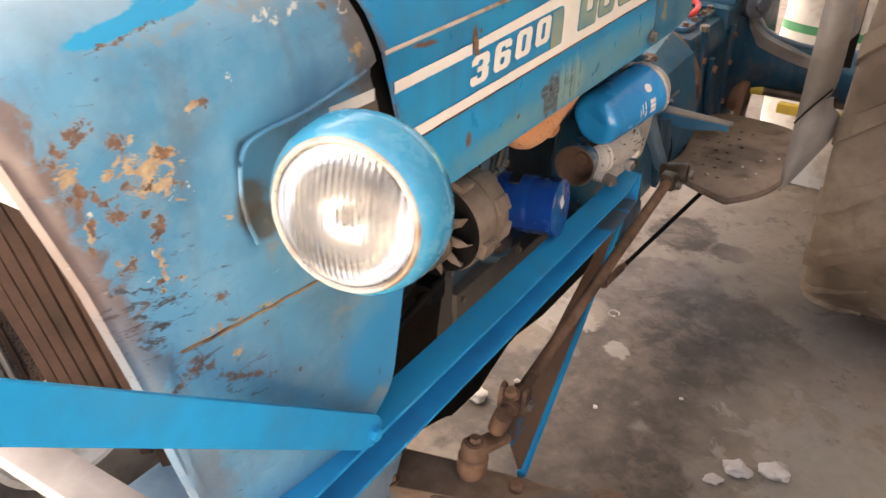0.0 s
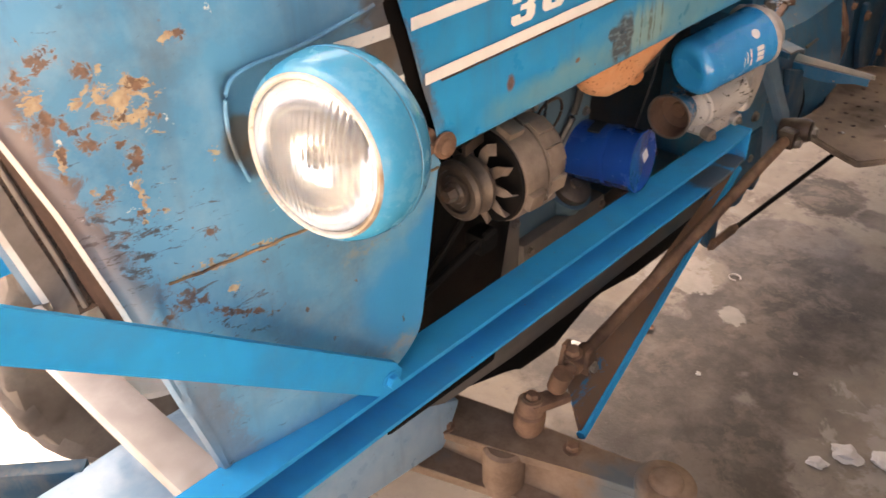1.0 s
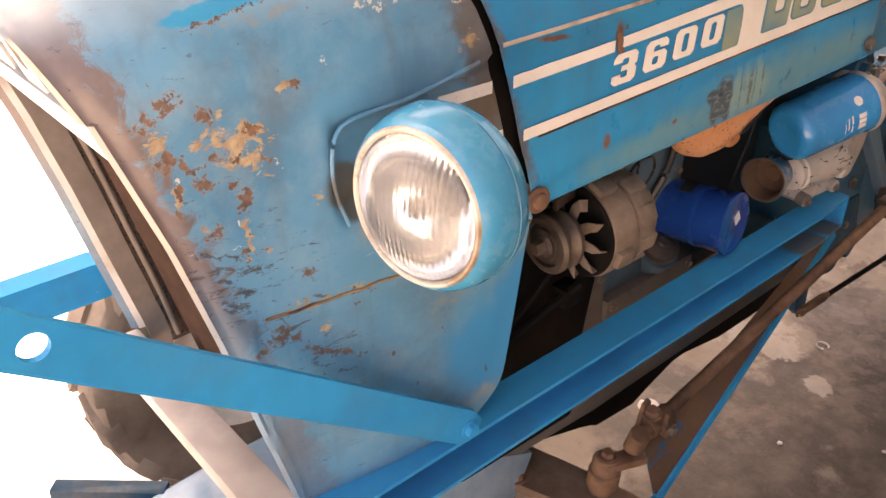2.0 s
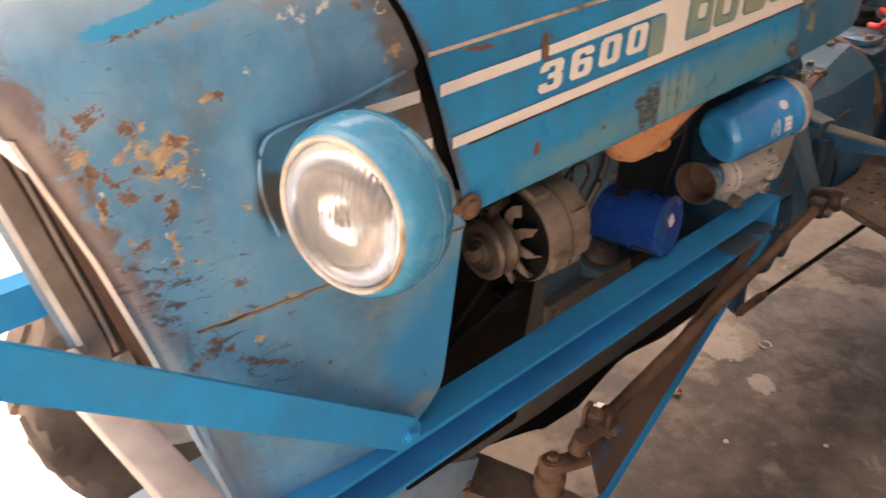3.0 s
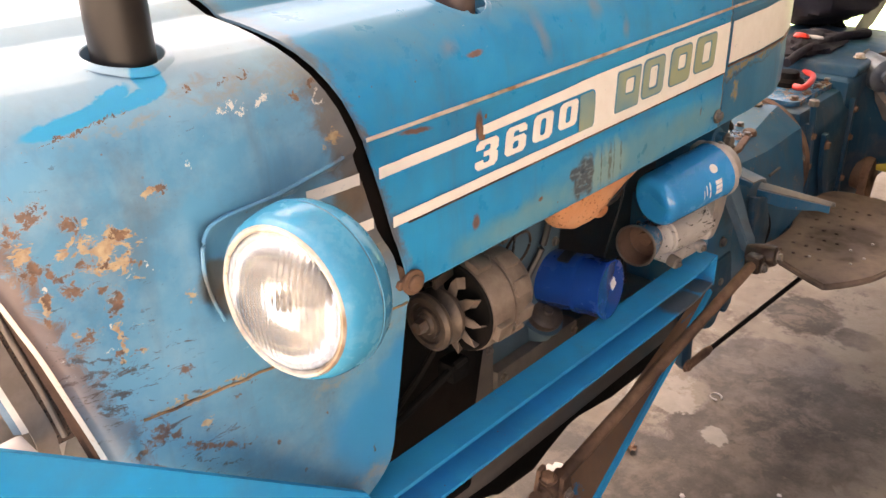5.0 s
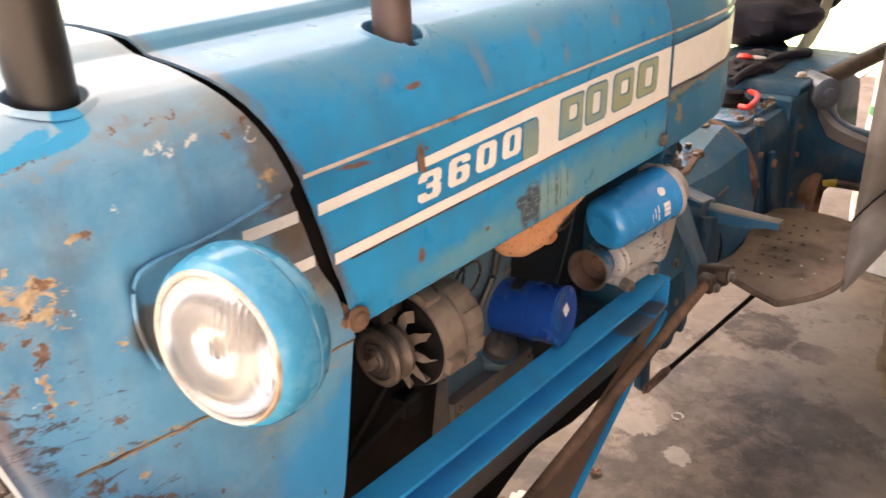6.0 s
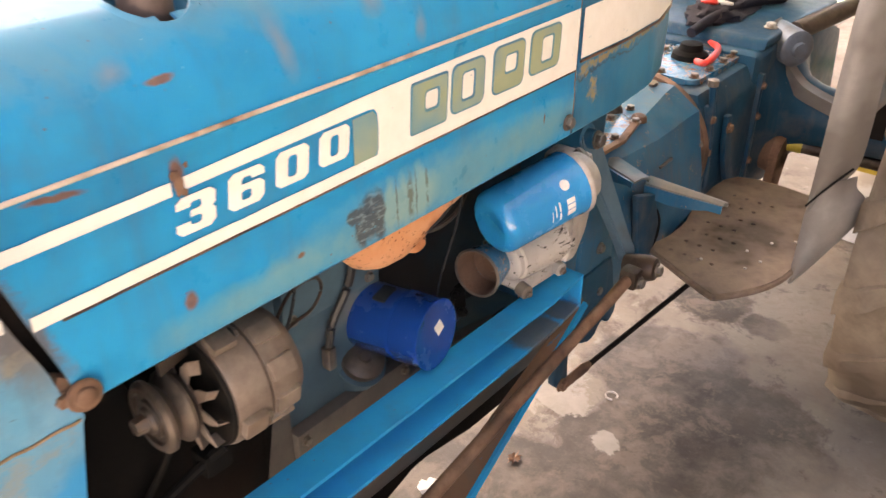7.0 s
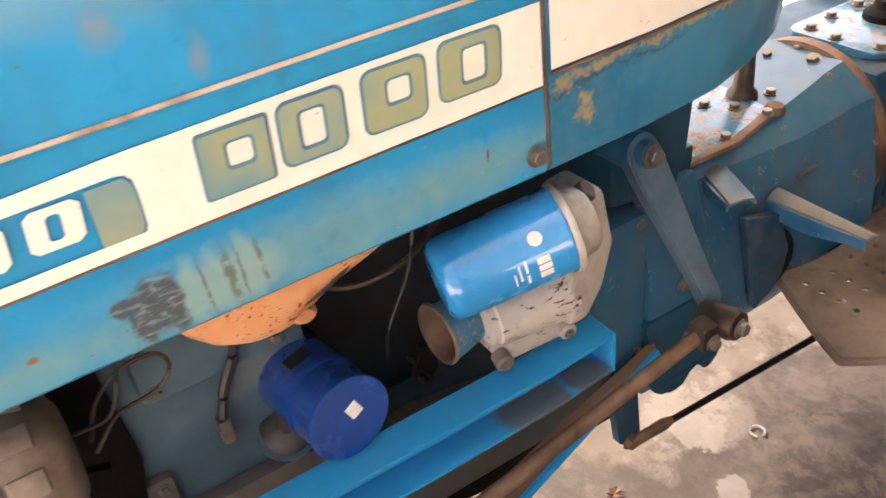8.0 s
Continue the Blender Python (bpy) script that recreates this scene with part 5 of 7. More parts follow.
def build_rails():
    for s in (1, -1):
        rail = channel("side_rail", s, RAIL, tractor)
        # flat strap rising forwards from the rail
        if s < 0:
            continue
        p0, p1 = Vector((s * 0.262, -0.105, 0.829)), Vector((s * 0.268, -0.62, 1.245))
        d = (p1 - p0).normalized()
        side = Vector((s, 0, 0))
        up = (side - d * side.dot(d)).normalized().cross(d) * (1 if s > 0 else -1)
        up = -up if up.z < 0 else up
        nrm = d.cross(up).normalized()
        nrm = nrm if nrm.x * s > 0 else -nrm
        L = (p1 - p0).length
        m = Matrix((d, up, nrm)).transposed().to_4x4()
        m.translation = p0
        hole_at = 0.497
        bm = bmesh.new()
        outer = [(0.004, -0.0205), (L, -0.0205), (L, 0.0205), (0.004, 0.0205), (-0.012, 0.014), (-0.017, 0.0), (-0.012, -0.014)]
        hole = [(hole_at + 0.011 * math.cos(a), 0.011 * math.sin(a)) for a in (2 * math.pi * k / 20 for k in range(20))]
        es = []
        for pts in (outer, hole):
            vs = [bm.verts.new(m @ Vector((u, v, 0.003))) for u, v in pts]
            es += [bm.edges.new((vs[k], vs[(k + 1) % len(vs)])) for k in range(len(vs))]
        bmesh.ops.triangle_fill(bm, use_beauty=True, edges=es)
        bm.normal_update()
        strap = solid(part("strap", bm, RAIL, rail, "bright blue flat strap with a pin hole", smooth=False), 0.007, 0.0)
        bolt(rail, m @ Vector((0.0, 0.0, 0.0065)), nrm, 0.0085, RAIL, name="strap_bolt")


build_rails()


# ---- engine bay ----
def build_engine():
    bm = prism([(0.06, 0.53), (0.95, 0.52), (0.98, 0.62), (0.98, 0.665), (0.520, 0.680), (0.470, 0.755), (0.480, 0.90), (0.500, 1.0), (0.06, 1.0)], -0.14, 0.115, "x", bevel=0.012)
    block = part("engine_block", bm, BLOCK, tractor, "grimy dark blue engine block")
    for y0, y1, z0, z1, x in ((0.12, 0.30, 0.66, 0.80, 0.128), (0.30, 0.52, 0.62, 0.74, 0.135), (0.56, 0.80, 0.58, 0.675, 0.13), (0.30, 0.46, 0.90, 0.98, 0.13), (0.84, 0.972, 0.60, 0.85, 0.145)):
        # covers past y 0.5 take the recess's painted near-black
        part("side_cover", box((0.03 if y0 > 0.8 else 0.105, y0, z0), (x, y1, z1), 0.008), BELL if y0 > 0.8 else OILY_SHADE if y0 > 0.5 else GRIME if z0 < 0.70 else BLOCK, block)
        for yy in (y0 + 0.014, y1 - 0.014):
            for zz in (z0 + 0.014, z1 - 0.014):
                bolt(block, (x, yy, zz), (1, 0, 0), 0.006)
    # deep recess behind the pump: oily cylinder head and ports, its shade painted near-black
    head = part("cylinder_head", box((-0.13, 0.44, 0.60), (0.040, 0.985, 1.03), 0.008), OILY_SHADE, tractor, "oily cylinder head, near-black for the recess's shade")
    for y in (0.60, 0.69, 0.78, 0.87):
        part("port", lathe([(0, 0.034), (0.012, 0.034), (0.018, 0.028), (0.040, 0.026), (0.040, 0.0)], frame_to((0.038, y, 0.945), (1, 0, 0.1)), 20), OILY_SHADE, head)
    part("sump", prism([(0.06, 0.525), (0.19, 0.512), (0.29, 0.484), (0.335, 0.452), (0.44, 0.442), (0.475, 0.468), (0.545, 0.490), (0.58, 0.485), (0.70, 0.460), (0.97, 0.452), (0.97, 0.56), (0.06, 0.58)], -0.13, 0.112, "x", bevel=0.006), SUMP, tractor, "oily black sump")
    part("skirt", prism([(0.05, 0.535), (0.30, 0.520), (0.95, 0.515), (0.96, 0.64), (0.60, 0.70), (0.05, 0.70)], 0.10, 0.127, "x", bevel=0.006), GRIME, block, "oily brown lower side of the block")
    # black overlay that paints shade over the block's front
    part("front_cover", prism([(0.08, 0.69), (0.25, 0.69), (0.28, 0.84), (0.27, 0.99), (0.08, 0.99)], 0.10, 0.131, "x", bevel=0.006), SUMP, block, "oily cover on the block's front, blackened for bay shade")
    # front: timing cover, belt and fan, blackened for the shade behind the cowl
    part("timing_cover", prism([(0.0, 0.56), (0.24, 0.55), (0.26, 0.86), (0.10, 0.90), (0.10, 0.98), (0.0, 0.95)], -0.145, 0.134, "x", bevel=0.01), SUMP, tractor, "oily timing cover, blackened for bay shade")
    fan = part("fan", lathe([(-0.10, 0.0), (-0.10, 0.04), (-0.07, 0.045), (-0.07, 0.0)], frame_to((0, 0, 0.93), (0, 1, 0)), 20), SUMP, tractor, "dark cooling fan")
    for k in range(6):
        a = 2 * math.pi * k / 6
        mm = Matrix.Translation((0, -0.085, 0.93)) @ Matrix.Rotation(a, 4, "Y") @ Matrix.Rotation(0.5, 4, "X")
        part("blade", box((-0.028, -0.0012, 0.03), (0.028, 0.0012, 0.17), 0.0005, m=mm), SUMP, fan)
    # unseen baffle added to stop far-side light entering the bay
    part("light_baffle", prism([(-0.17, 0.62), (0.06, 0.60), (0.06, 1.04), (-0.17, 1.04)], -0.225, -0.215, "x"), SUMP, tractor, "unseen black baffle that keeps side light out of the bay", smooth=False)
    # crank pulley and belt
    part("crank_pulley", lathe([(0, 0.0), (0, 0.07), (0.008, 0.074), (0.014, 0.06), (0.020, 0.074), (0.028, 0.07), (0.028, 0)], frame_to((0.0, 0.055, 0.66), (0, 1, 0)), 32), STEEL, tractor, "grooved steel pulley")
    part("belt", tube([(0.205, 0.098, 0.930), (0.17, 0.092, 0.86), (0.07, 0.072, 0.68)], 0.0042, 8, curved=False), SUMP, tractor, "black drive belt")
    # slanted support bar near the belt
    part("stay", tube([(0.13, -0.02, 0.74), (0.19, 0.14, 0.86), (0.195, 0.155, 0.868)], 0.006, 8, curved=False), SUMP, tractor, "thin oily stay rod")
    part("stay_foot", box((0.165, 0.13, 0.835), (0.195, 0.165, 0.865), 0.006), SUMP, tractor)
    return block


build_engine()


def build_alternator():
    c = Vector((0.195, 0.019, 0.957))
    m = frame_to(c, (0.03, 1, 0.0))
    body = part("alternator", lathe([(0.116, 0.020), (0.116, 0.052), (0.119, 0.062), (0.124, 0.0640), (0.150, 0.0640), (0.1565, 0.0640), (0.157, 0.0590), (0.1595, 0.0590), (0.160, 0.0640), (0.176, 0.0635), (0.192, 0.060), (0.206, 0.052), (0.212, 0.040), (0.212, 0.0)], m, 40), ALTERNATOR, tractor, "grimy cast alloy alternator")
    # ribs along the casing, cut like lugs
    for k in range(10):
        a = 2 * math.pi * k / 10 + 0.2
        mm = m @ Matrix.Rotation(a, 4, "Z")
        part("rib", box((0.050, -0.011, 0.162), (0.0662, 0.011, 0.192), 0.003, m=mm), ALTERNATOR, body)
    for a in (1.9, 3.4, 5.3):
        mm = m @ Matrix.Rotation(a, 4, "Z")
        part("lug", box((0.056, -0.012, 0.120), (0.071, 0.012, 0.148), 0.004, m=mm), ALTERNATOR, body)
        bolt(body, mm @ Vector((0.066, 0, 0.148)), m.to_3x3() @ Vector((0, 0, 1)), 0.0055)
    part("pulley", lathe([(0.056, 0.0), (0.056, 0.013), (0.060, 0.015), (0.060, 0.020), (0.064, 0.021), (0.064, 0.027), (0.060, 0.028), (0.060, 0.034), (0.064, 0.0385), (0.068, 0.0385), (0.077, 0.028), (0.086, 0.0385), (0.090, 0.0385), (0.092, 0.034), (0.092, 0.0)], m, 36), STEEL, body, "brown grooved pulley")
    part("shaft_nut", lathe([(0.044, 0.0), (0.044, 0.0085), (0.056, 0.010), (0.056, 0.0)], m, 6), BOLT, body)
    # solid black disc painted for the shade in the fan gap
    part("gap_shade", lathe([(0.1135, 0.0), (0.1135, 0.0595), (0.1170, 0.0615), (0.1170, 0.0)], m, 30), SUMP, body, "black disc for the shade in the gap behind the fan")
    part("fan_disc", lathe([(0.096, 0.0), (0.096, 0.032), (0.0985, 0.032), (0.0985, 0.0)], m, 30), STEEL, body)
    for k in range(10):
        mm = m @ Matrix.Rotation(2 * math.pi * k / 10, 4, "Z")
        bm = bmesh.new()
        foot = [bm.verts.new(mm @ Vector(p)) for p in ((0.029, -0.007, 0.0975), (0.029, 0.007, 0.0975), (0.044, 0.006, 0.0985), (0.057, -0.001, 0.0985), (0.046, -0.006, 0.0975))]
        bm.faces.new(foot)
        wing = [bm.verts.new(mm @ Vector(p)) for p in ((0.056, 0.003, 0.110), (0.042, 0.009, 0.109))]
        bm.faces.new((foot[2], foot[3], wing[0], wing[1]))
        solid(part("fan_blade", bm, ALTERNATOR, body, smooth=False), 0.0016, 0.0)
    part("adjuster", prism([(0.10, 0.995), (0.20, 1.02), (0.20, 1.03), (0.10, 1.01)], 0.19, 0.196, "x"), STEEL, body, "bent adjuster strap")
    # wires behind it
    part("wire", tube([(0.175, 0.245, 0.93), (0.170, 0.262, 0.965), (0.165, 0.292, 0.985), (0.165, 0.325, 0.985), (0.165, 0.333, 0.965), (0.165, 0.315, 0.945), (0.168, 0.275, 0.940), (0.175, 0.245, 0.915)], 0.0022, 6), STEEL, body, "brown looped wire")
    part("wire", tube([(0.18, 0.235, 0.95), (0.175, 0.27, 0.95), (0.17, 0.29, 1.0), (0.16, 0.28, 1.045)], 0.0022, 6), CABLE, body, "black wire")


build_alternator()


def build_low_can():
    e, b = Vector((0.221, 0.476, 0.846)), Vector((0.088, 0.460, 0.836))
    m = frame_to(b, e - b)
    L = (e - b).length
    can = part("oil_filter", lathe([(0, 0.0), (0, 0.040), (0.006, 0.0465), (0.012, 0.048), (L - 0.006, 0.048), (L - 0.0045, 0.0488), (L - 0.0005, 0.0488), (L, 0.0475), (L - 0.001, 0.044), (L - 0.0005, 0.0)], m, 48), CAN_LOW, tractor, "deep blue spin-on filter can with a small pale label")
    x = m.to_3x3() @ Vector((1, 0, 0))
    # pale square sticker on the end
    part("label", box((-0.0075, -0.009, 0), (0.0075, 0.009, 0.0009), m=m @ Matrix.Translation((0.006, 0.008, L)) @ Matrix.Rotation(0.45, 4, "Z")), WHITE, can, "small pale square label", smooth=False)
    # band clip and black patch
    a0 = math.radians(100)
    mm = m @ Matrix.Rotation(a0, 4, "Z")
    part("patch", prism(rounded(0, 0, 0.030, 0.020, 0.002, 2), 0.046, 0.0488, "x", m=mm @ Matrix.Translation((0, 0, L * 0.45))), CABLE, can, "black rectangular patch")
    bm = lathe([(L * 0.62, 0.0482), (L * 0.62, 0.0487), (L * 0.67, 0.0487), (L * 0.67, 0.0482)], m, 48)
    part("band", bm, CAN_LOW, can, "dark blue band")
    part("base", lathe([(-0.028, 0.0), (-0.028, 0.05), (-0.002, 0.05), (-0.002, 0.0)], m, 32), SUMP, can, "oily filter base")


build_low_can()


def build_upper_can():
    n, f = Vector((0.206, 0.606, 0.949)), Vector((0.244, 0.741, 0.975))
    m = frame_to(n, f - n)
    L = (f - n).length
    can = part("fuel_filter", lathe([(0.004, 0.0), (0.003, 0.020), (0.0, 0.030), (0.001, 0.036), (0.006, 0.0435), (0.013, 0.0465), (0.020, 0.0472), (L - 0.006, 0.0472), (L - 0.004, 0.0485), (L, 0.0485)], m, 56), CAN_UP, tractor, "glossy blue spin-on filter can with white print")
    part("seal_ring", lathe([(L, 0.0), (L, 0.0475), (L + 0.003, 0.0500), (L + 0.008, 0.0500), (L + 0.010, 0.046), (L + 0.010, 0.0)], m, 48), PALE_ALU, can, "pale alloy clamp ring")
    # white print: a round mark and unreadable bars, wrapped on the can
    out = (Vector((0.8, -0.35, 0.55)) - (f - n).normalized() * Vector((0.8, -0.35, 0.55)).dot((f - n).normalized())).normalized()
    base = m.inverted().to_3x3() @ out
    a0 = math.atan2(base.y, base.x)

    def wrap(s0, s1, t0, t1, name, label=""):
        bm = bmesh.new()
        k = 6
        rows = [[bm.verts.new(m @ Vector((0.0476 * math.cos(a0 + t), 0.0476 * math.sin(a0 + t), s))) for t in [t0 + (t1 - t0) * i / k for i in range(k + 1)]] for s in (s0, s1)]
        for i in range(k):
            bm.faces.new((rows[0][i], rows[0][i + 1], rows[1][i + 1], rows[1][i]))
        part(name, bm, WHITE, can, label)

    bm = bmesh.new()
    ring = [bm.verts.new(m @ Vector((0.0477 * math.cos(a0 - 0.12 + 0.165 * math.cos(q)), 0.0477 * math.sin(a0 - 0.12 + 0.165 * math.cos(q)), L * 0.74 + 0.0078 * math.sin(q)))) for q in (2 * math.pi * k / 20 for k in range(20))]
    bm.faces.new(ring)
    part("print_mark", bm, WHITE, can, "round white print")
    for i, (s0, s1, t0, t1) in enumerate(((0.70, 0.80, 0.30, 0.46), (0.70, 0.80, 0.49, 0.64), (0.70, 0.80, 0.67, 0.84), (0.60, 0.62, 0.25, 0.55), (0.60, 0.62, 0.6, 0.85), (0.55, 0.565, 0.3, 0.7), (0.51, 0.52, 0.45, 0.8))):
        wrap(L * s0, L * s1, t0, t1, "print_bar", "unreadable white print" if i == 0 else "")
    # cast head with an arm running down to the pump
    head = part("filter_head", lathe([(L + 0.010, 0.0), (L + 0.010, 0.040), (L + 0.030, 0.036), (L + 0.036, 0.030), (L + 0.036, 0.0)], m, 32), PALE_ALU, tractor, "pale cast filter head")
    part("head_boss", lathe([(0, 0.0), (0, 0.013), (0.020, 0.013), (0.023, 0.010), (0.023, 0.0)], frame_to((0.230, 0.775, 0.990), (0.35, 0.25, 0.5)), 20), STEEL, head)
    part("head_arm", prism([(0.760, 1.000), (0.800, 1.005), (0.815, 0.930), (0.800, 0.875), (0.775, 0.838), (0.745, 0.838), (0.755, 0.885), (0.765, 0.930)], 0.185, 0.250, "x", bevel=0.010), PALE_ALU, head, "pale cast arm")
    # pump body below the can: a round sleeve with flaking black paint, flanges and a bolted foot
    pm = frame_to((0.196, 0.660, 0.862), (0.16, 1, 0.06))
    body = part("pump_body", lathe([(0.0, 0.0), (0.0, 0.026), (0.004, 0.031), (0.012, 0.031), (0.014, 0.0345), (0.024, 0.0350), (0.090, 0.0375), (0.098, 0.0385), (0.112, 0.0385), (0.114, 0.030), (0.114, 0.0)], pm, 36), FLAKED, tractor, "pale alloy pump sleeve with flaking black paint")
    part("foot_flange", prism([(0.662, 0.822), (0.672, 0.838), (0.768, 0.832), (0.772, 0.815), (0.758, 0.806), (0.672, 0.812)], 0.180, 0.226, "x", bevel=0.005), FLAKED, body, "pale bolted foot of the pump")
    for y, z in ((0.666, 0.826), (0.758, 0.822)):
        part("boss", lathe([(0, 0.0), (0, 0.011), (0.016, 0.011), (0.018, 0.008), (0.018, 0.0)], frame_to((0.222, y, z), (1, -0.2, -0.1)), 14), PALE_ALU, body)
        bolt(body, (0.2398, y - 0.0036, z - 0.0018), (1, -0.2, -0.1), 0.005)
    part("fitting", lathe([(0, 0.0), (0, 0.011), (0.010, 0.011), (0.012, 0.008), (0.020, 0.008), (0.020, 0.0)], frame_to((0.196, 0.655, 0.898), (0.3, -1, 0.3)), 8), SUMP, body, "dark pipe fitting")
    mm = frame_to((0.182, 0.612, 0.860), (-0.05, 1, -0.02))
    mouth = part("pump_mouth", lathe([(0.060, 0.026), (0.040, 0.029), (0.02, 0.034), (0.008, 0.0355), (0.002, 0.0362)], mm, 36), CAST_TOP, tractor, "round pump mouth, blue outside and brown inside")
    part("mouth_lining", lathe([(-0.0005, 0.0345), (0.003, 0.0325), (0.036, 0.0300), (0.038, 0.014), (0.034, 0.012), (0.033, 0.0)], mm, 32), RUSTY, mouth, "rusty brown inside")
    part("mouth_rim", lathe([(0.004, 0.0358), (0.003, 0.0375), (0.0, 0.0382), (-0.002, 0.0372), (-0.001, 0.0345), (0.002, 0.0335)], mm, 36), ALU, mouth, "bare worn rim")
    part("neck", lathe([(0.065, 0.0), (0.065, 0.036), (0.10, 0.038), (0.10, 0.0)], mm, 28), CAST_TOP, mouth)
    bolt(mouth, (0.172, 0.592, 0.80), (0.6, -1, 0), 0.007, SUMP)
    bolt(mouth, (0.165, 0.585, 0.83), (0.6, -1, 0), 0.006, SUMP)
    part("bracket", prism([(0.585, 0.79), (0.60, 0.83), (0.615, 0.83), (0.62, 0.79), (0.60, 0.77)], 0.15, 0.158, "x"), SUMP, mouth)


build_upper_can()


def build_bay_details():
    # orange casting that hangs below the bonnet: a flared bowl
    bm = bmesh.new()
    rows = []
    for i in range(29):
        t = i / 28
        y = 0.335 + 0.285 * t
        depth = lerp([(0, 0.012), (0.06, 0.045), (0.15, 0.072), (0.27, 0.086), (0.38, 0.086), (0.47, 0.072), (0.58, 0.052), (0.75, 0.034), (0.9, 0.018), (1, 0.006)], t)
        half = 0.030 + 0.020 * math.sin(math.pi * t)
        rows.append([bm.verts.new((0.175 + half * math.cos(a), y, 1.047 - depth * math.sin(a))) for a in (math.pi * k / 12 for k in range(13))])
    for a, b in zip(rows, rows[1:]):
        for k in range(12):
            bm.faces.new((a[k], a[k + 1], b[k + 1], b[k]))
    bm.faces.new(rows[0]), bm.faces.new(rows[-1])
    bowl = part("orange_casting", bm, ORANGE, tractor, "orange primed casting below the bonnet")
    part("boss", lathe([(0, 0.0), (0, 0.013), (0.008, 0.014), (0.012, 0.011), (0.012, 0)], frame_to((0.194, 0.462, 0.985), (0.9, -0.2, -0.3)), 18), ORANGE, bowl)
    # filler cap on its neck
    neck = part("filler_neck", lathe([(-0.06, 0.034), (0.0, 0.030), (0.006, 0.036), (0.010, 0.036), (0.010, 0.0)], frame_to((0.118, 0.432, 0.770), (0.5, -0.1, 0.8)), 28), BLOCK, tractor, "grimy filler neck")
    part("cap", lathe([(0.010, 0.0), (0.010, 0.029), (0.016, 0.031), (0.024, 0.030), (0.028, 0.024), (0.030, 0.010), (0.034, 0.008), (0.034, 0.0)], frame_to((0.118, 0.432, 0.770), (0.5, -0.1, 0.8)), 28), STEEL, neck, "brown pressed cap")
    # hoses and wires
    part("hose", tube([(0.20, 0.56, 1.055), (0.215, 0.50, 1.02), (0.205, 0.44, 0.995), (0.19, 0.40, 0.99)], 0.0045, 8), CABLE, tractor, "black hose under the bonnet")
    loose = part("loose_lead", tube([(0.150, 0.405, 0.985), (0.142, 0.398, 0.930), (0.130, 0.378, 0.878), (0.131, 0.368, 0.846)], 0.0060, 8), CABLE, tractor, "black lead with a metal end")
    part("lead_end", box((0.123, 0.360, 0.812), (0.139, 0.374, 0.846), 0.004), ALU, loose, "bare metal terminal")
    part("wire", tube([(0.150, 0.560, 0.83), (0.158, 0.565, 0.88), (0.155, 0.60, 0.94), (0.15, 0.62, 1.0)], 0.002, 6), CABLE, tractor, "thin black wire")
    part("injector_pipe", tube([(0.13, 0.45, 1.0), (0.16, 0.52, 0.96), (0.15, 0.60, 0.95), (0.13, 0.66, 0.97)], 0.0035, 8), STEEL, tractor, "thin steel fuel pipe")
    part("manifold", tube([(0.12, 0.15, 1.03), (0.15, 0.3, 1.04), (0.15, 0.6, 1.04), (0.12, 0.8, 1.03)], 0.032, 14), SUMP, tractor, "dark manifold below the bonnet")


build_bay_details()


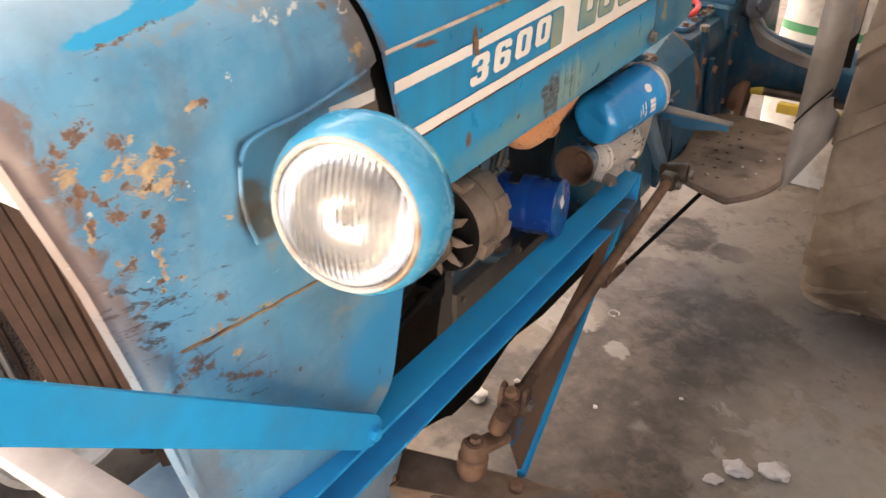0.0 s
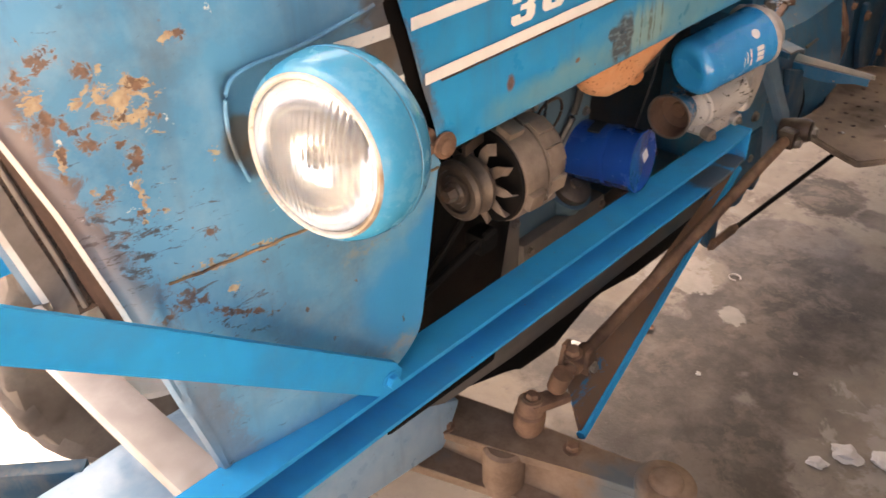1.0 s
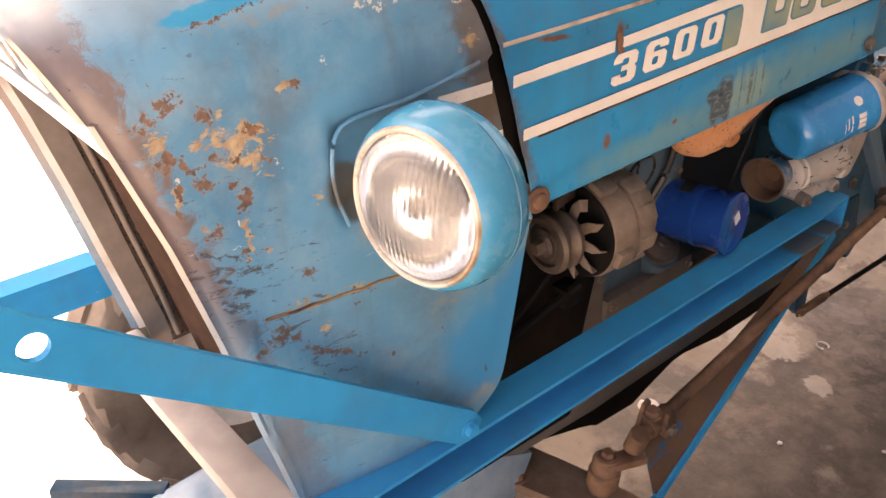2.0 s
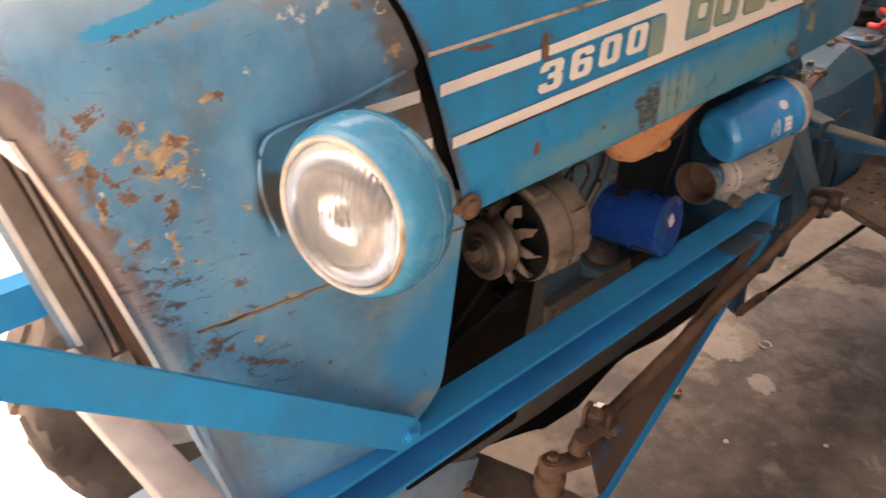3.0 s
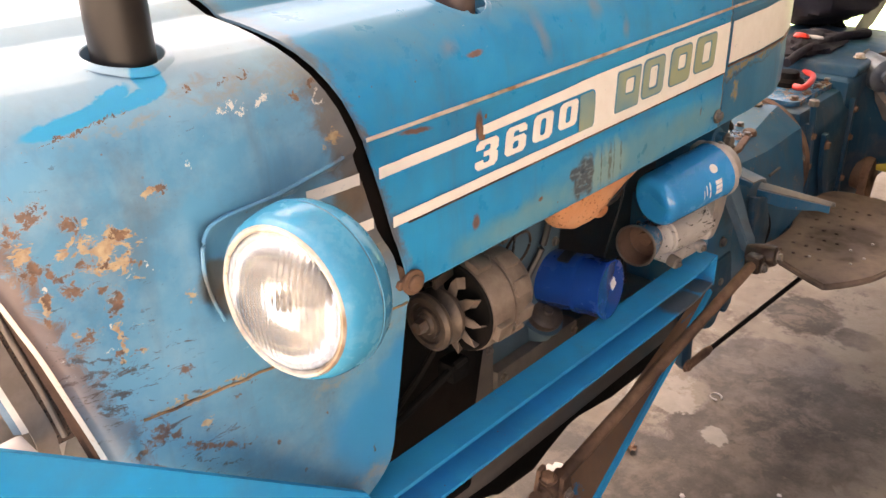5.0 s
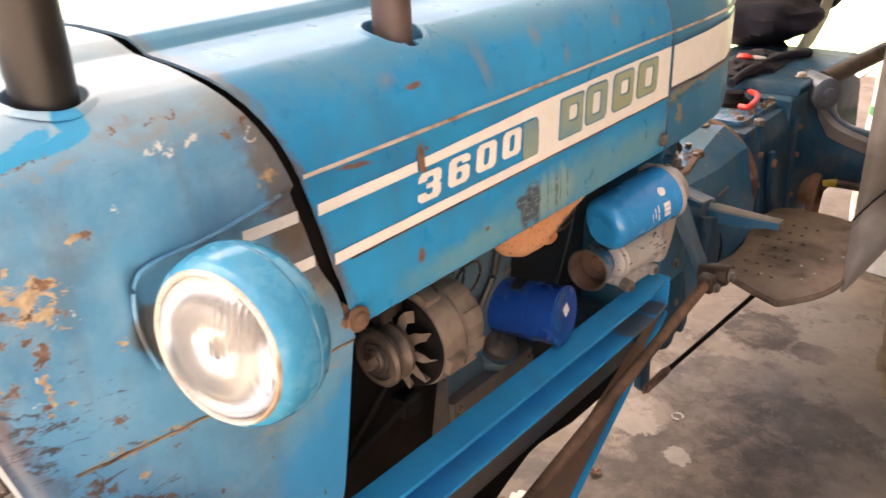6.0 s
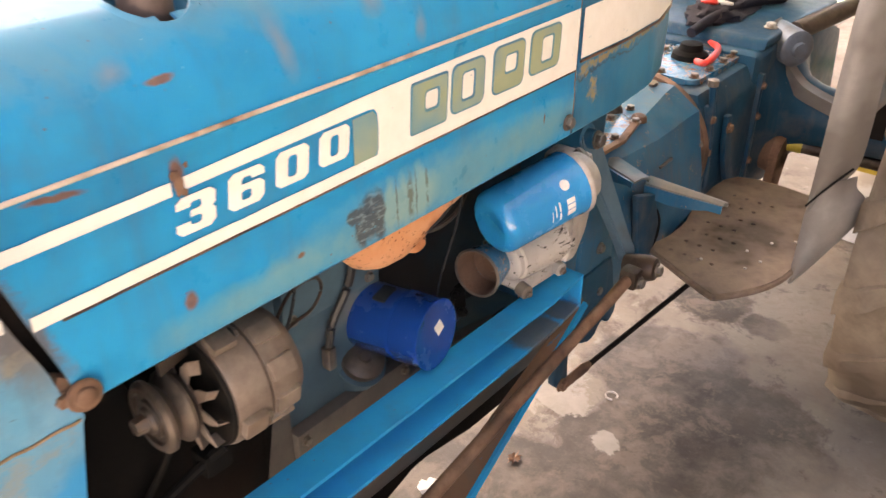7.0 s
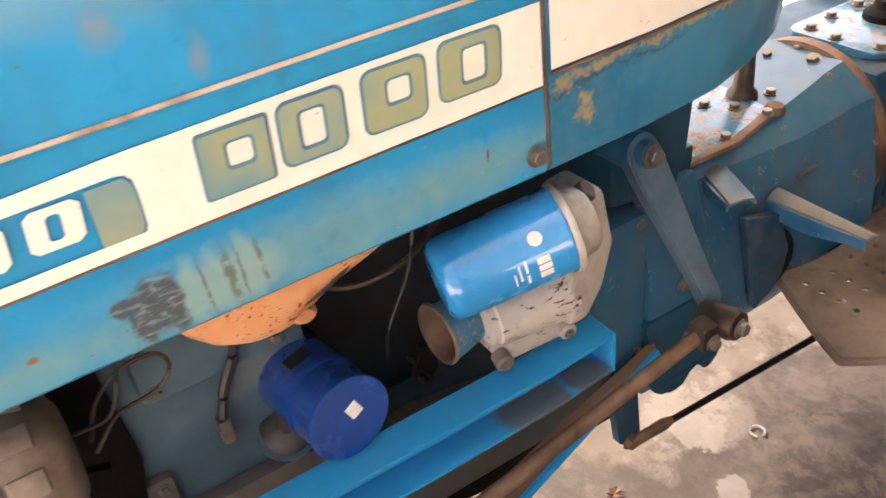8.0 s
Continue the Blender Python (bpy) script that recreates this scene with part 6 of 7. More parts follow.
# ---- steering, axle, rods ----
def build_front_axle():
    top = [(-0.52, 0.165), (-0.10, 0.105), (0.076, 0.098), (0.215, 0.150), (0.36, 0.205), (0.43, 0.225), (0.455, 0.26), (0.42, 0.285), (0.358, 0.262), (0.247, 0.236), (0.18, 0.222), (0.086, 0.192), (-0.10, 0.185), (-0.52, 0.245)]
    web = [(x, 0.17 + (y - 0.17) * 0.35 + 0.10 * max(0.0, x - 0.1)) for x, y in top]
    beam = part("front_axle", prism(top, 0.463, 0.478, "z", bevel=0.004), AXLE, tractor, "muddy rusted front axle beam")
    part("axle_web", prism(web, 0.395, 0.464, "z", bevel=0.004), AXLE, beam)
    part("lower_flange", prism([(x, y - 0.014) for x, y in top], 0.380, 0.396, "z", bevel=0.004), AXLE, beam)
    part("boss", lathe([(0, 0.0), (0, 0.034), (0.085, 0.034), (0.09, 0.028), (0.09, 0.0)], frame_to((0.215, 0.165, 0.385), (0.0, 0.0, 1)), 20), AXLE, beam, "raised casting boss")
    knuckle = part("knuckle", lathe([(-0.09, 0.0), (-0.09, 0.040), (-0.02, 0.042), (0.0, 0.046), (0.016, 0.045), (0.020, 0.040), (0.020, 0.026), (0.026, 0.024), (0.030, 0.018), (0.030, 0.0)], frame_to((0.442, 0.256, 0.468), (0.06, 0.02, 1)), 26), AXLE, beam, "muddy steering knuckle")
    part("stub", tube([(0.45, 0.25, 0.42), (0.53, 0.17, 0.385), (0.62, 0.06, 0.372)], 0.030, 14), AXLE, beam)
    bolt(beam, (0.12, 0.130, 0.478), (0.0, 0.0, 1), 0.013, RUSTY)
    bolt(beam, (0.30, 0.225, 0.478), (0.0, 0.0, 1), 0.011, RUSTY)
    # ball joint post with the steering arm
    post = part("king_pin", lathe([(-0.03, 0.0), (-0.03, 0.020), (0.004, 0.020), (0.008, 0.0245), (0.036, 0.0250), (0.040, 0.0215), (0.058, 0.0215), (0.064, 0.017), (0.066, 0.0)], frame_to((0.224, 0.212, 0.480), (0.03, 0.05, 1)), 28), RUSTY, tractor, "oily brown ball joint post")
    part("arm", prism([(0.208, 0.200), (0.242, 0.200), (0.268, 0.262), (0.240, 0.272)], 0.528, 0.542, "z", bevel=0.004), RUSTY, post, "steering arm")
    # drag link
    link = part("drag_link", tube([(0.252, 0.262, 0.578), (0.252, 0.62, 0.646), (0.254, 0.985, 0.714)], 0.0105, 14, curved=False), RUSTY, tractor, "long rusty drag link")
    part("clamp", lathe([(0, 0.0), (0, 0.0155), (0.045, 0.0155), (0.047, 0.0)], frame_to((0.252, 0.276, 0.581), (0, 1, 0.178)), 18), RUSTY, link)
    part("clamp_lug", box((0.235, 0.295, 0.56), (0.272, 0.318, 0.588), 0.004), RUSTY, link)
    bolt(link, (0.272, 0.305, 0.575), (1, 0, 0), 0.008)
    part("clamp_ear", prism([(0.268, 0.580), (0.276, 0.618), (0.290, 0.622), (0.296, 0.584)], 0.232, 0.240, "x", bevel=0.002), RUSTY, link, "bent rusty clamp ear")
    part("clamp_ear", prism([(0.286, 0.582), (0.290, 0.612), (0.306, 0.614), (0.312, 0.588)], 0.266, 0.274, "x", bevel=0.002), RUSTY, link, "bent rusty clamp ear")
    bolt(link, (0.250, 0.282, 0.606), (0.1, -0.2, 1), 0.011, RUSTY)
    bolt(link, (0.226, 0.2155, 0.545), (0.03, 0.05, 1), 0.010, RUSTY)
    part("ball_end", lathe([(-0.02, 0.0), (-0.02, 0.015), (0.016, 0.016), (0.018, 0.0)], frame_to((0.250, 0.252, 0.572), (0.3, 0, 1)), 20), RUSTY, link)
    mm = frame_to((0.256, 1.005, 0.716), (1, 0.1, 0.1))
    part("rear_joint", lathe([(-0.032, 0.0), (-0.032, 0.017), (-0.010, 0.022), (0.016, 0.024), (0.026, 0.020), (0.028, 0.012), (0.028, 0.0)], mm, 24), STEEL, link, "oily ball joint")
    part("rear_clamp", box((0.238, 0.955, 0.692), (0.270, 0.985, 0.728), 0.006), STEEL, link)
    bolt(link, (0.272, 0.97, 0.705), (1, 0, 0), 0.009)
    bolt(link, (0.285, 1.006, 0.719), (1, 0.1, 0.1), 0.010)
    # drop arm from the steering box
    bm = bmesh.new()
    p0, p1 = Vector((0.150, 0.950, 0.945)), Vector((0.215, 1.022, 0.722))
    d = (p1 - p0).normalized()
    w = Vector((0, 1, 0)) - d * d.y
    w.normalize()
    nn = d.cross(w)
    rings = []
    for t, hw, th in ((-0.12, 0.012, 0.008), (-0.04, 0.026, 0.011), (0.08, 0.027, 0.011), (0.85, 0.017, 0.009), (1.0, 0.018, 0.010), (1.07, 0.010, 0.008)):
        c = p0 + (p1 - p0) * t
        rings.append([bm.verts.new(c + w * a * hw + nn * b * th) for a, b in ((1, 1), (-1, 1), (-1, -1), (1, -1))])
    for a, b in zip(rings, rings[1:]):
        for k in range(4):
            bm.faces.new((a[k], a[(k + 1) % 4], b[(k + 1) % 4], b[k]))
    bm.faces.new(rings[0]), bm.faces.new(rings[-1])
    bmesh.ops.bevel(bm, geom=list(bm.edges), offset=0.0025, segments=2, affect="EDGES")
    arm = part("drop_arm", bm, ARM, tractor, "blue-grey steering drop arm")
    part("hub", lathe([(-0.05, 0.0), (-0.05, 0.026), (0.012, 0.026), (0.014, 0.018), (0.028, 0.017), (0.030, 0.012), (0.030, 0.0)], frame_to((0.142, 0.948, 0.952), (1, 0.0, 0.1)), 24), BELL, arm, "dirty blue shaft hub")
    bolt(arm, (0.172, 0.948, 0.955), (1, 0.0, 0.1), 0.012)
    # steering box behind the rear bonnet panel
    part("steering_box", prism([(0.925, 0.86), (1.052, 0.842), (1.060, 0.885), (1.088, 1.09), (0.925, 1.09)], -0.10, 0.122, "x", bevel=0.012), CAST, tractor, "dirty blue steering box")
    # radius rod: flat blue bar under the link
    bm = bmesh.new()
    ends = []
    for (ox, oy, oz), (ix, iy, iz), hh in (((0.285, 0.270, 0.475), (0.243, 0.285, 0.532), 0.022), ((0.162, 0.98, 0.615), (0.152, 0.985, 0.624), 0.016)):
        ends.append([bm.verts.new(p) for p in ((ix, iy, iz), (ox, oy, oz), (ox, oy, oz - hh), (ox - 0.006, oy, oz - hh), (ox - 0.006, oy, oz - 0.006), (ix, iy, iz - 0.006))])
    for k in range(6):
        bm.faces.new((ends[0][k], ends[0][(k + 1) % 6], ends[1][(k + 1) % 6], ends[1][k]))
    bm.faces.new(ends[0]), bm.faces.new(list(reversed(ends[1])))
    rod = part("radius_rod", bm, ROD, tractor, "brown radius rod with a blue painted edge", smooth=False)
    bm = tube([(0.2865, 0.268, 0.464), (0.1635, 0.98, 0.608)], 0.0085, 6, curved=False)
    part("painted_edge", bm, RAIL, rod, "blue painted edge")
    # front support casting; its deck's sky reflection is painted in as pale blue
    part("front_support", prism([(-0.46, 0.56), (-0.24, 0.50), (0.12, 0.44), (0.16, 0.52), (0.0, 0.60), (-0.25, 0.605), (-0.46, 0.605)], -0.10, 0.13, "x", bevel=0.010), SUPPORT, tractor, "blue front support casting, paled for its sky reflection")
    part("support_arm", box((-0.012, -0.16, -0.05), (0.012, 0.0, 0.0), 0.002, m=Matrix.Translation((-0.10, -0.33, 0.605)) @ Matrix.Rotation(radians(-43), 4, "Z")), CAST, tractor, "dark blue bracket arm")
    lobes = [(0.965, 0.66), (0.975, 0.60), (0.968, 0.555), (0.995, 0.505), (1.030, 0.492), (1.060, 0.500), (1.080, 0.525), (1.100, 0.498), (1.122, 0.505), (1.130, 0.545), (1.110, 0.58), (1.09, 0.66)]
    lobes = [(p.y, p.z) for p in smooth_path([(0, a, b) for a, b in lobes], 4)]
    part("casting_lobe", prism(lobes, 0.10, 0.156, "x", bevel=0.005), CAST, tractor, "dark blue lobed casting foot")
    # bracket and thin rod down by the clutch
    br = part("pedal_bracket", prism([(0.90, 0.60), (0.95, 0.62), (0.965, 0.44), (0.94, 0.42), (0.92, 0.44)], 0.135, 0.152, "x", bevel=0.003), CAST, tractor, "dark blue hanging bracket")
    bolt(br, (0.152, 0.942, 0.432), (1, 0, 0), 0.011, RUSTY)
    part("brake_rod", tube([(0.155, 0.945, 0.43), (0.25, 1.30, 0.545), (0.30, 1.48, 0.60)], 0.0055, 8, curved=False), SUMP, tractor, "thin dark brake rod")
    part("rod_fork", lathe([(0, 0.009), (0.06, 0.010), (0.075, 0.006)], frame_to((0.155, 0.945, 0.43), (0.25, 1, 0.33)), 12), RUSTY, tractor)


build_front_axle()


def tyre(name, c, r, w, material, parent, lugs, label, rim_r, rim_mat, lug=0.035):
    """A tractor tyre whose axle runs along x."""
    m = frame_to(c, (1, 0, 0))
    h = w / 2
    prof = [(-h * 0.72, rim_r), (-h * 0.95, rim_r + (r - rim_r) * 0.25), (-h, rim_r + (r - rim_r) * 0.6), (-h * 0.94, r * 0.945), (-h * 0.80, r * 0.968), (-h * 0.4, r * 0.978), (0, r * 0.98), (h * 0.4, r * 0.978), (h * 0.80, r * 0.968), (h * 0.94, r * 0.945), (h, rim_r + (r - rim_r) * 0.6), (h * 0.95, rim_r + (r - rim_r) * 0.25), (h * 0.72, rim_r)]
    bm = lathe(prof, m, 72)
    ob = part(name, bm, material, parent, label)
    for k in range(lugs):
        for s in (1, -1):
            a = 2 * math.pi * (k + (0.5 if s > 0 else 0)) / lugs
            mm = m @ Matrix.Rotation(a, 4, "Z")
            bm = bmesh.new()
            rings = []
            for i in range(11):
                t = i / 10
                z = s * h * (0.04 + 0.94 * t)
                rr = r * (0.975 - 0.05 * max(0, t - 0.75) * 4 * 0.6)
                da = s * 0 + 0.20 * t
                hw = 0.018 + 0.012 * t
                rings.append([bm.verts.new(mm @ (Matrix.Rotation(da, 4, "Z") @ Vector((rr + up + (0.012 * r * noise.noise((k * 1.7 + s, t * 5, off * 60)) if up > 0 else 0.0), off * (1 + 0.25 * noise.noise((k, t * 4, s * 3.1))), z)))) for up, off in ((-0.02, -hw * 1.3), (lug * r, -hw), (lug * r, hw), (-0.02, hw * 1.3))])
            for x, y in zip(rings, rings[1:]):
                for q in range(4):
                    bm.faces.new((x[q], x[(q + 1) % 4], y[(q + 1) % 4], y[q]))
            bm.faces.new(rings[0]), bm.faces.new(rings[-1])
            part("lug", bm, material, ob, angle=70)
    rim = part("rim", lathe([(-h * 0.74, rim_r * 1.03), (-h * 0.74, rim_r * 0.95), (-h * 0.3, rim_r * 0.85), (-0.02, rim_r * 0.80), (-0.02, 0.0)], m, 40), rim_mat, ob, "pressed steel wheel rim")
    lathe_bm = lathe([(h * 0.74, rim_r * 1.03), (h * 0.74, rim_r * 0.95), (h * 0.3, rim_r * 0.85), (0.02, rim_r * 0.80), (0.02, 0.0)], m, 40)
    part("rim", lathe_bm, rim_mat, ob)
    return ob


tyre("rear_tyre", (0.68, 2.02, 0.665), 0.655, 0.36, MUD_RUBBER, tractor, 20, "large rear tyre caked with dry mud", 0.36, GUARD, 0.017)
for across, along in ((-0.66, 0.06), (0.80, 0.0)):
    tyre("front_tyre", (across, along, 0.372), 0.352, 0.17, FRONT_RUBBER, tractor, 17, "dusty lugged front tyre", 0.20, WHITE)


# ---- transmission and rear ----
def build_transmission():
    plate = part("engine_plate", prism([(-0.155, 0.50), (0.14, 0.50), (0.152, 0.56), (0.150, 0.74), (0.110, 0.850), (-0.110, 0.850), (-0.155, 0.74)], 0.975, 1.10, "y", bevel=0.010), BELL, tractor, "dirty blue flywheel housing")
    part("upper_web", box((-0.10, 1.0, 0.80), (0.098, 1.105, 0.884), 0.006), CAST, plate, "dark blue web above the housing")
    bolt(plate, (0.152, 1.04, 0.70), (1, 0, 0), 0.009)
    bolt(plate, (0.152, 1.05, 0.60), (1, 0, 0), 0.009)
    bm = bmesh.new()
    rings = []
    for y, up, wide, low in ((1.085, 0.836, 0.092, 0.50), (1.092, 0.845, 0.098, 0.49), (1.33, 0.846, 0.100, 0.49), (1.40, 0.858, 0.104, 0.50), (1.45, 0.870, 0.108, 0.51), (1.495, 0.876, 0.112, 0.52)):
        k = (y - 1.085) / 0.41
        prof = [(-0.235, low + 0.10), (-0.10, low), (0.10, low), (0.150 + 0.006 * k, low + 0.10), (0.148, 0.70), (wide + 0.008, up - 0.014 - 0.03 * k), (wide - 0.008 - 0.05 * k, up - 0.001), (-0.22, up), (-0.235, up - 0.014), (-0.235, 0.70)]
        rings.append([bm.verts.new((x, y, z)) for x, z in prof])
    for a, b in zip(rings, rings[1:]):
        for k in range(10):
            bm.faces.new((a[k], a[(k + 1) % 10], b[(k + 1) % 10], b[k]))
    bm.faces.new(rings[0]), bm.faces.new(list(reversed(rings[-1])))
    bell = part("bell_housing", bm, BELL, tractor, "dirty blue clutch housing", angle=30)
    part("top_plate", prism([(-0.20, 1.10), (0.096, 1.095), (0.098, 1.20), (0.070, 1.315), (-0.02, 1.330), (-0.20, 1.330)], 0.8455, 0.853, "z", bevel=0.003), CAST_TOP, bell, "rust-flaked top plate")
    for x, y in ((0.078, 1.195), (0.068, 1.298), (0.020, 1.280), (-0.020, 1.255), (0.075, 1.115), (0.02, 1.365)):
        bolt(bell, (x, y, 0.853 if y < 1.33 else 0.850), (0, 0, 1), 0.0085)
    bolt(bell, (0.012, 1.475, 0.870), (0.1, -0.4, 1), 0.011)
    bolt(bell, (-0.06, 1.45, 0.868), (0.1, -0.4, 1), 0.008)
    part("plate_edge", prism([(0.0975, 1.096), (0.0995, 1.201), (0.0715, 1.317), (0.058, 1.312), (0.087, 1.198), (0.086, 1.096)], 0.8462, 0.8548, "z", bevel=0.002), RUSTY, bell, "rusted edge of the top plate")
    part("edge_boss", lathe([(0, 0.017), (0.008, 0.016), (0.012, 0.012), (0.012, 0.0)], frame_to((0.063, 1.322, 0.848), (0.1, 0, 1)), 18), RUSTY, bell, "rusted boss")
    part("stub", tube([(0.132, 1.305, 0.766), (0.142, 1.335, 0.780)], 0.0035, 8, curved=False), ARM, bell, "thin bent stub of rod")
    cover = part("clutch_cover", lathe([(0.0, 0.0), (0.0, 0.058), (0.006, 0.064), (0.012, 0.056), (0.013, 0.0)], frame_to((0.143, 1.215, 0.655), (1, -0.25, 0.05)), 30), SUMP, bell, "oily round inspection cover")
    post = part("lever_post", lathe([(0, 0.026), (0.010, 0.024), (0.018, 0.017), (0.09, 0.013), (0.20, 0.011), (0.20, 0.0)], frame_to((-0.005, 1.325, 0.850), (0.02, 0.02, 1)), 18), STEEL, tractor, "brown lever post")
    # joint flange between housing and gearbox
    ring = [(-0.02 + 0.168 * math.cos(a), 0.718 + 0.168 * math.sin(a)) for a in (2 * math.pi * k / 48 for k in range(48))]
    fl = part("joint_flange", prism(ring, 1.497, 1.520, "y", bevel=0.005), RUSTY, tractor, "rust-rimmed joint flange")
    for k in range(9):
        a = math.radians(-40 + 27 * k)
        bolt(fl, (-0.02 + 0.155 * math.cos(a), 1.497, 0.718 + 0.155 * math.sin(a)), (0, -1, 0), 0.008)
    # side shade is in the body's dark blue, skylight in the cover's paler one
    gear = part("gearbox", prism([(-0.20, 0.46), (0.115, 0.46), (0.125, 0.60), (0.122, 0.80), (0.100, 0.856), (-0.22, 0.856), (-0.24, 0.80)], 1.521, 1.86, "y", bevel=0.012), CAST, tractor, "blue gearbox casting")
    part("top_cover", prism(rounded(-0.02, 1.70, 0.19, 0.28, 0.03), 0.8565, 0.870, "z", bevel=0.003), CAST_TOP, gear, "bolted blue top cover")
    for x, y in ((0.058, 1.59), (0.062, 1.66), (0.062, 1.74), (0.058, 1.81), (-0.02, 1.578), (-0.02, 1.822), (-0.08, 1.59), (-0.09, 1.66), (-0.09, 1.74)):
        bolt(gear, (x, y, 0.870), (0, 0, 1), 0.0095)
    for y in (1.545, 1.84):
        part("side_rib", box((0.112, y - 0.009, 0.50), (0.134, y + 0.009, 0.83), 0.004), CAST, gear)
        for z in (0.60, 0.72, 0.80):
            bolt(gear, (0.134, y, z), (1, 0, 0), 0.008, RUSTY)
    part("side_pipe", tube([(0.126, 1.535, 0.885), (0.130, 1.555, 0.76), (0.130, 1.575, 0.62)], 0.008, 10), CAST, gear, "thin blue pipe")
    part("pipe_nut", lathe([(0, 0.013), (0.014, 0.013), (0.016, 0.008), (0.016, 0)], frame_to((0.126, 1.533, 0.880), (0, 0, 1)), 6), BOLT, gear)
    sw = part("side_lever", prism([(1.620, 0.785), (1.645, 0.785), (1.665, 0.70), (1.735, 0.585), (1.735, 0.560), (1.705, 0.560), (1.640, 0.68)], 0.128, 0.142, "x", bevel=0.004), CAST, gear, "scuffed blue selector lever")
    bolt(gear, (0.142, 1.633, 0.755), (1, 0, 0), 0.010, RUSTY)
    bolt(gear, (0.142, 1.715, 0.575), (1, 0, 0), 0.009)
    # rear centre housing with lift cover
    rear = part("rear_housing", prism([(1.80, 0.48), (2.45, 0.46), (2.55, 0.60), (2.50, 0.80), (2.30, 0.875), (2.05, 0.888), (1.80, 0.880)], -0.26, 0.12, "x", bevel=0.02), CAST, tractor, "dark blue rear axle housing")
    part("axle_trumpet", lathe([(0, 0.205), (0.02, 0.140), (0.05, 0.102), (0.09, 0.086), (0.16, 0.074), (0.30, 0.068), (0.34, 0.090), (0.38, 0.090), (0.38, 0.0)], frame_to((0.12, 2.06, 0.675), (1, 0, 0)), 40), CAST, tractor, "dark blue axle trumpet")
    part("lift_cover", prism([(1.84, 0.88), (2.05, 0.885), (2.40, 0.870), (2.40, 0.905), (2.10, 0.915), (1.86, 0.905)], -0.24, 0.12, "x", bevel=0.012), CAST, rear, "dirty blue lift cover")
    cyl = part("lift_shaft", lathe([(-0.05, 0.0), (-0.05, 0.046), (0.045, 0.046), (0.05, 0.040), (0.052, 0.020), (0.062, 0.018), (0.062, 0.0)], frame_to((0.125, 1.985, 0.872), (1, -0.75, -0.05)), 28), LIFTSTEEL, tractor, "grey-blue steel lift shaft end")
    part("lift_arm", tube([(0.13, 2.02, 0.895), (0.215, 2.26, 0.940), (0.30, 2.50, 0.975)], 0.026, 10, curved=False), STEEL, tractor, "dark lift arm")
    # curved pale bracket behind
    ridge = [(0.085, 0.925), (0.105, 0.885), (0.122, 0.845), (0.142, 0.813), (0.178, 0.778), (0.213, 0.761), (0.265, 0.745), (0.33, 0.730), (0.42, 0.720)]
    ridge = [(p.x, p.z) for p in smooth_path([(x, 0, z) for x, z in ridge], 4)]
    part("curved_bracket", prism(ridge + [(x - 0.020, z - 0.028) for x, z in reversed(ridge)], 1.985, 2.03, "y", bevel=0.003), GUARD, tractor, "pale grey curved edge of the axle housing")
    # muddy brake linkage
    link = part("brake_linkage", lathe([(0, 0.0), (0, 0.055), (0.03, 0.060), (0.05, 0.045), (0.05, 0.0)], frame_to((0.130, 1.98, 0.585), (1, 0, 0)), 20), RUSTY, tractor, "rust-caked brake linkage")
    part("lever", prism([(1.93, 0.60), (1.98, 0.64), (2.02, 0.56), (1.97, 0.42), (1.92, 0.42)], 0.155, 0.180, "x", bevel=0.006), RUSTY, link)
    part("cross_shaft", tube([(0.14, 2.00, 0.605), (0.52, 2.06, 0.590)], 0.017, 12, curved=False), STEEL, tractor, "dirty cross shaft")
    part("shaft_band", lathe([(0, 0.0185), (0.04, 0.0185)], frame_to((0.175, 2.006, 0.6036), (0.38, 0.06, -0.015)), 16), YELLOW, tractor, "yellow paint band")
    # seat, sheet and knobs above the lift cover
    bm = bmesh.new()
    bmesh.ops.create_uvsphere(bm, u_segments=40, v_segments=24, radius=1.0)
    for v in bm.verts:
        k = 1 + 0.16 * noise.noise(v.co * 2.2) + 0.06 * noise.noise(v.co * 6.0)
        v.co = Vector((-0.23 + 0.20 * k * v.co.x, 2.42 + 0.22 * k * v.co.y, 0.985 + 0.085 * k * v.co.z))
    seat = part("seat", bm, CLOTH, tractor, "seat under a crumpled dark blue cloth")
    part("backrest", prism(rounded(-0.23, 1.20, 0.40, 0.46, 0.08), 2.66, 2.73, "y", bevel=0.02), CLOTH, seat, "dark upright backrest")
    part("seat_stand", tube([(-0.10, 2.35, 0.89), (-0.16, 2.40, 0.94)], 0.02, 10, curved=False), SUMP, seat)
    part("side_sheet", prism([(2.276, 0.887), (2.336, 0.868), (2.49, 0.903), (2.61, 0.968), (2.72, 1.13), (2.64, 1.14), (2.50, 1.008)], -0.055, -0.050, "x"), GUARD, tractor, "pale grey sheet beside the seat", smooth=False)
    lever = part("range_lever", tube([(-0.06, 1.86, 0.895), (-0.075, 1.93, 0.925), (-0.084, 1.958, 0.945)], 0.007, 8), STEEL, tractor, "small lever with a red knob")
    part("knob", lathe([(-0.010, 0.0), (-0.008, 0.016), (0.0, 0.024), (0.010, 0.018), (0.014, 0.0)], frame_to((-0.084, 1.960, 0.945), (0, 0.3, 1)), 16), REDWIRE, lever, "red knob")
    part("tip", lathe([(0, 0.006), (0.02, 0.007), (0.045, 0.004), (0.047, 0.0)], frame_to((-0.075, 1.975, 0.945), (0.9, 0.2, 0.0)), 10), WHITE, lever, "white tip")
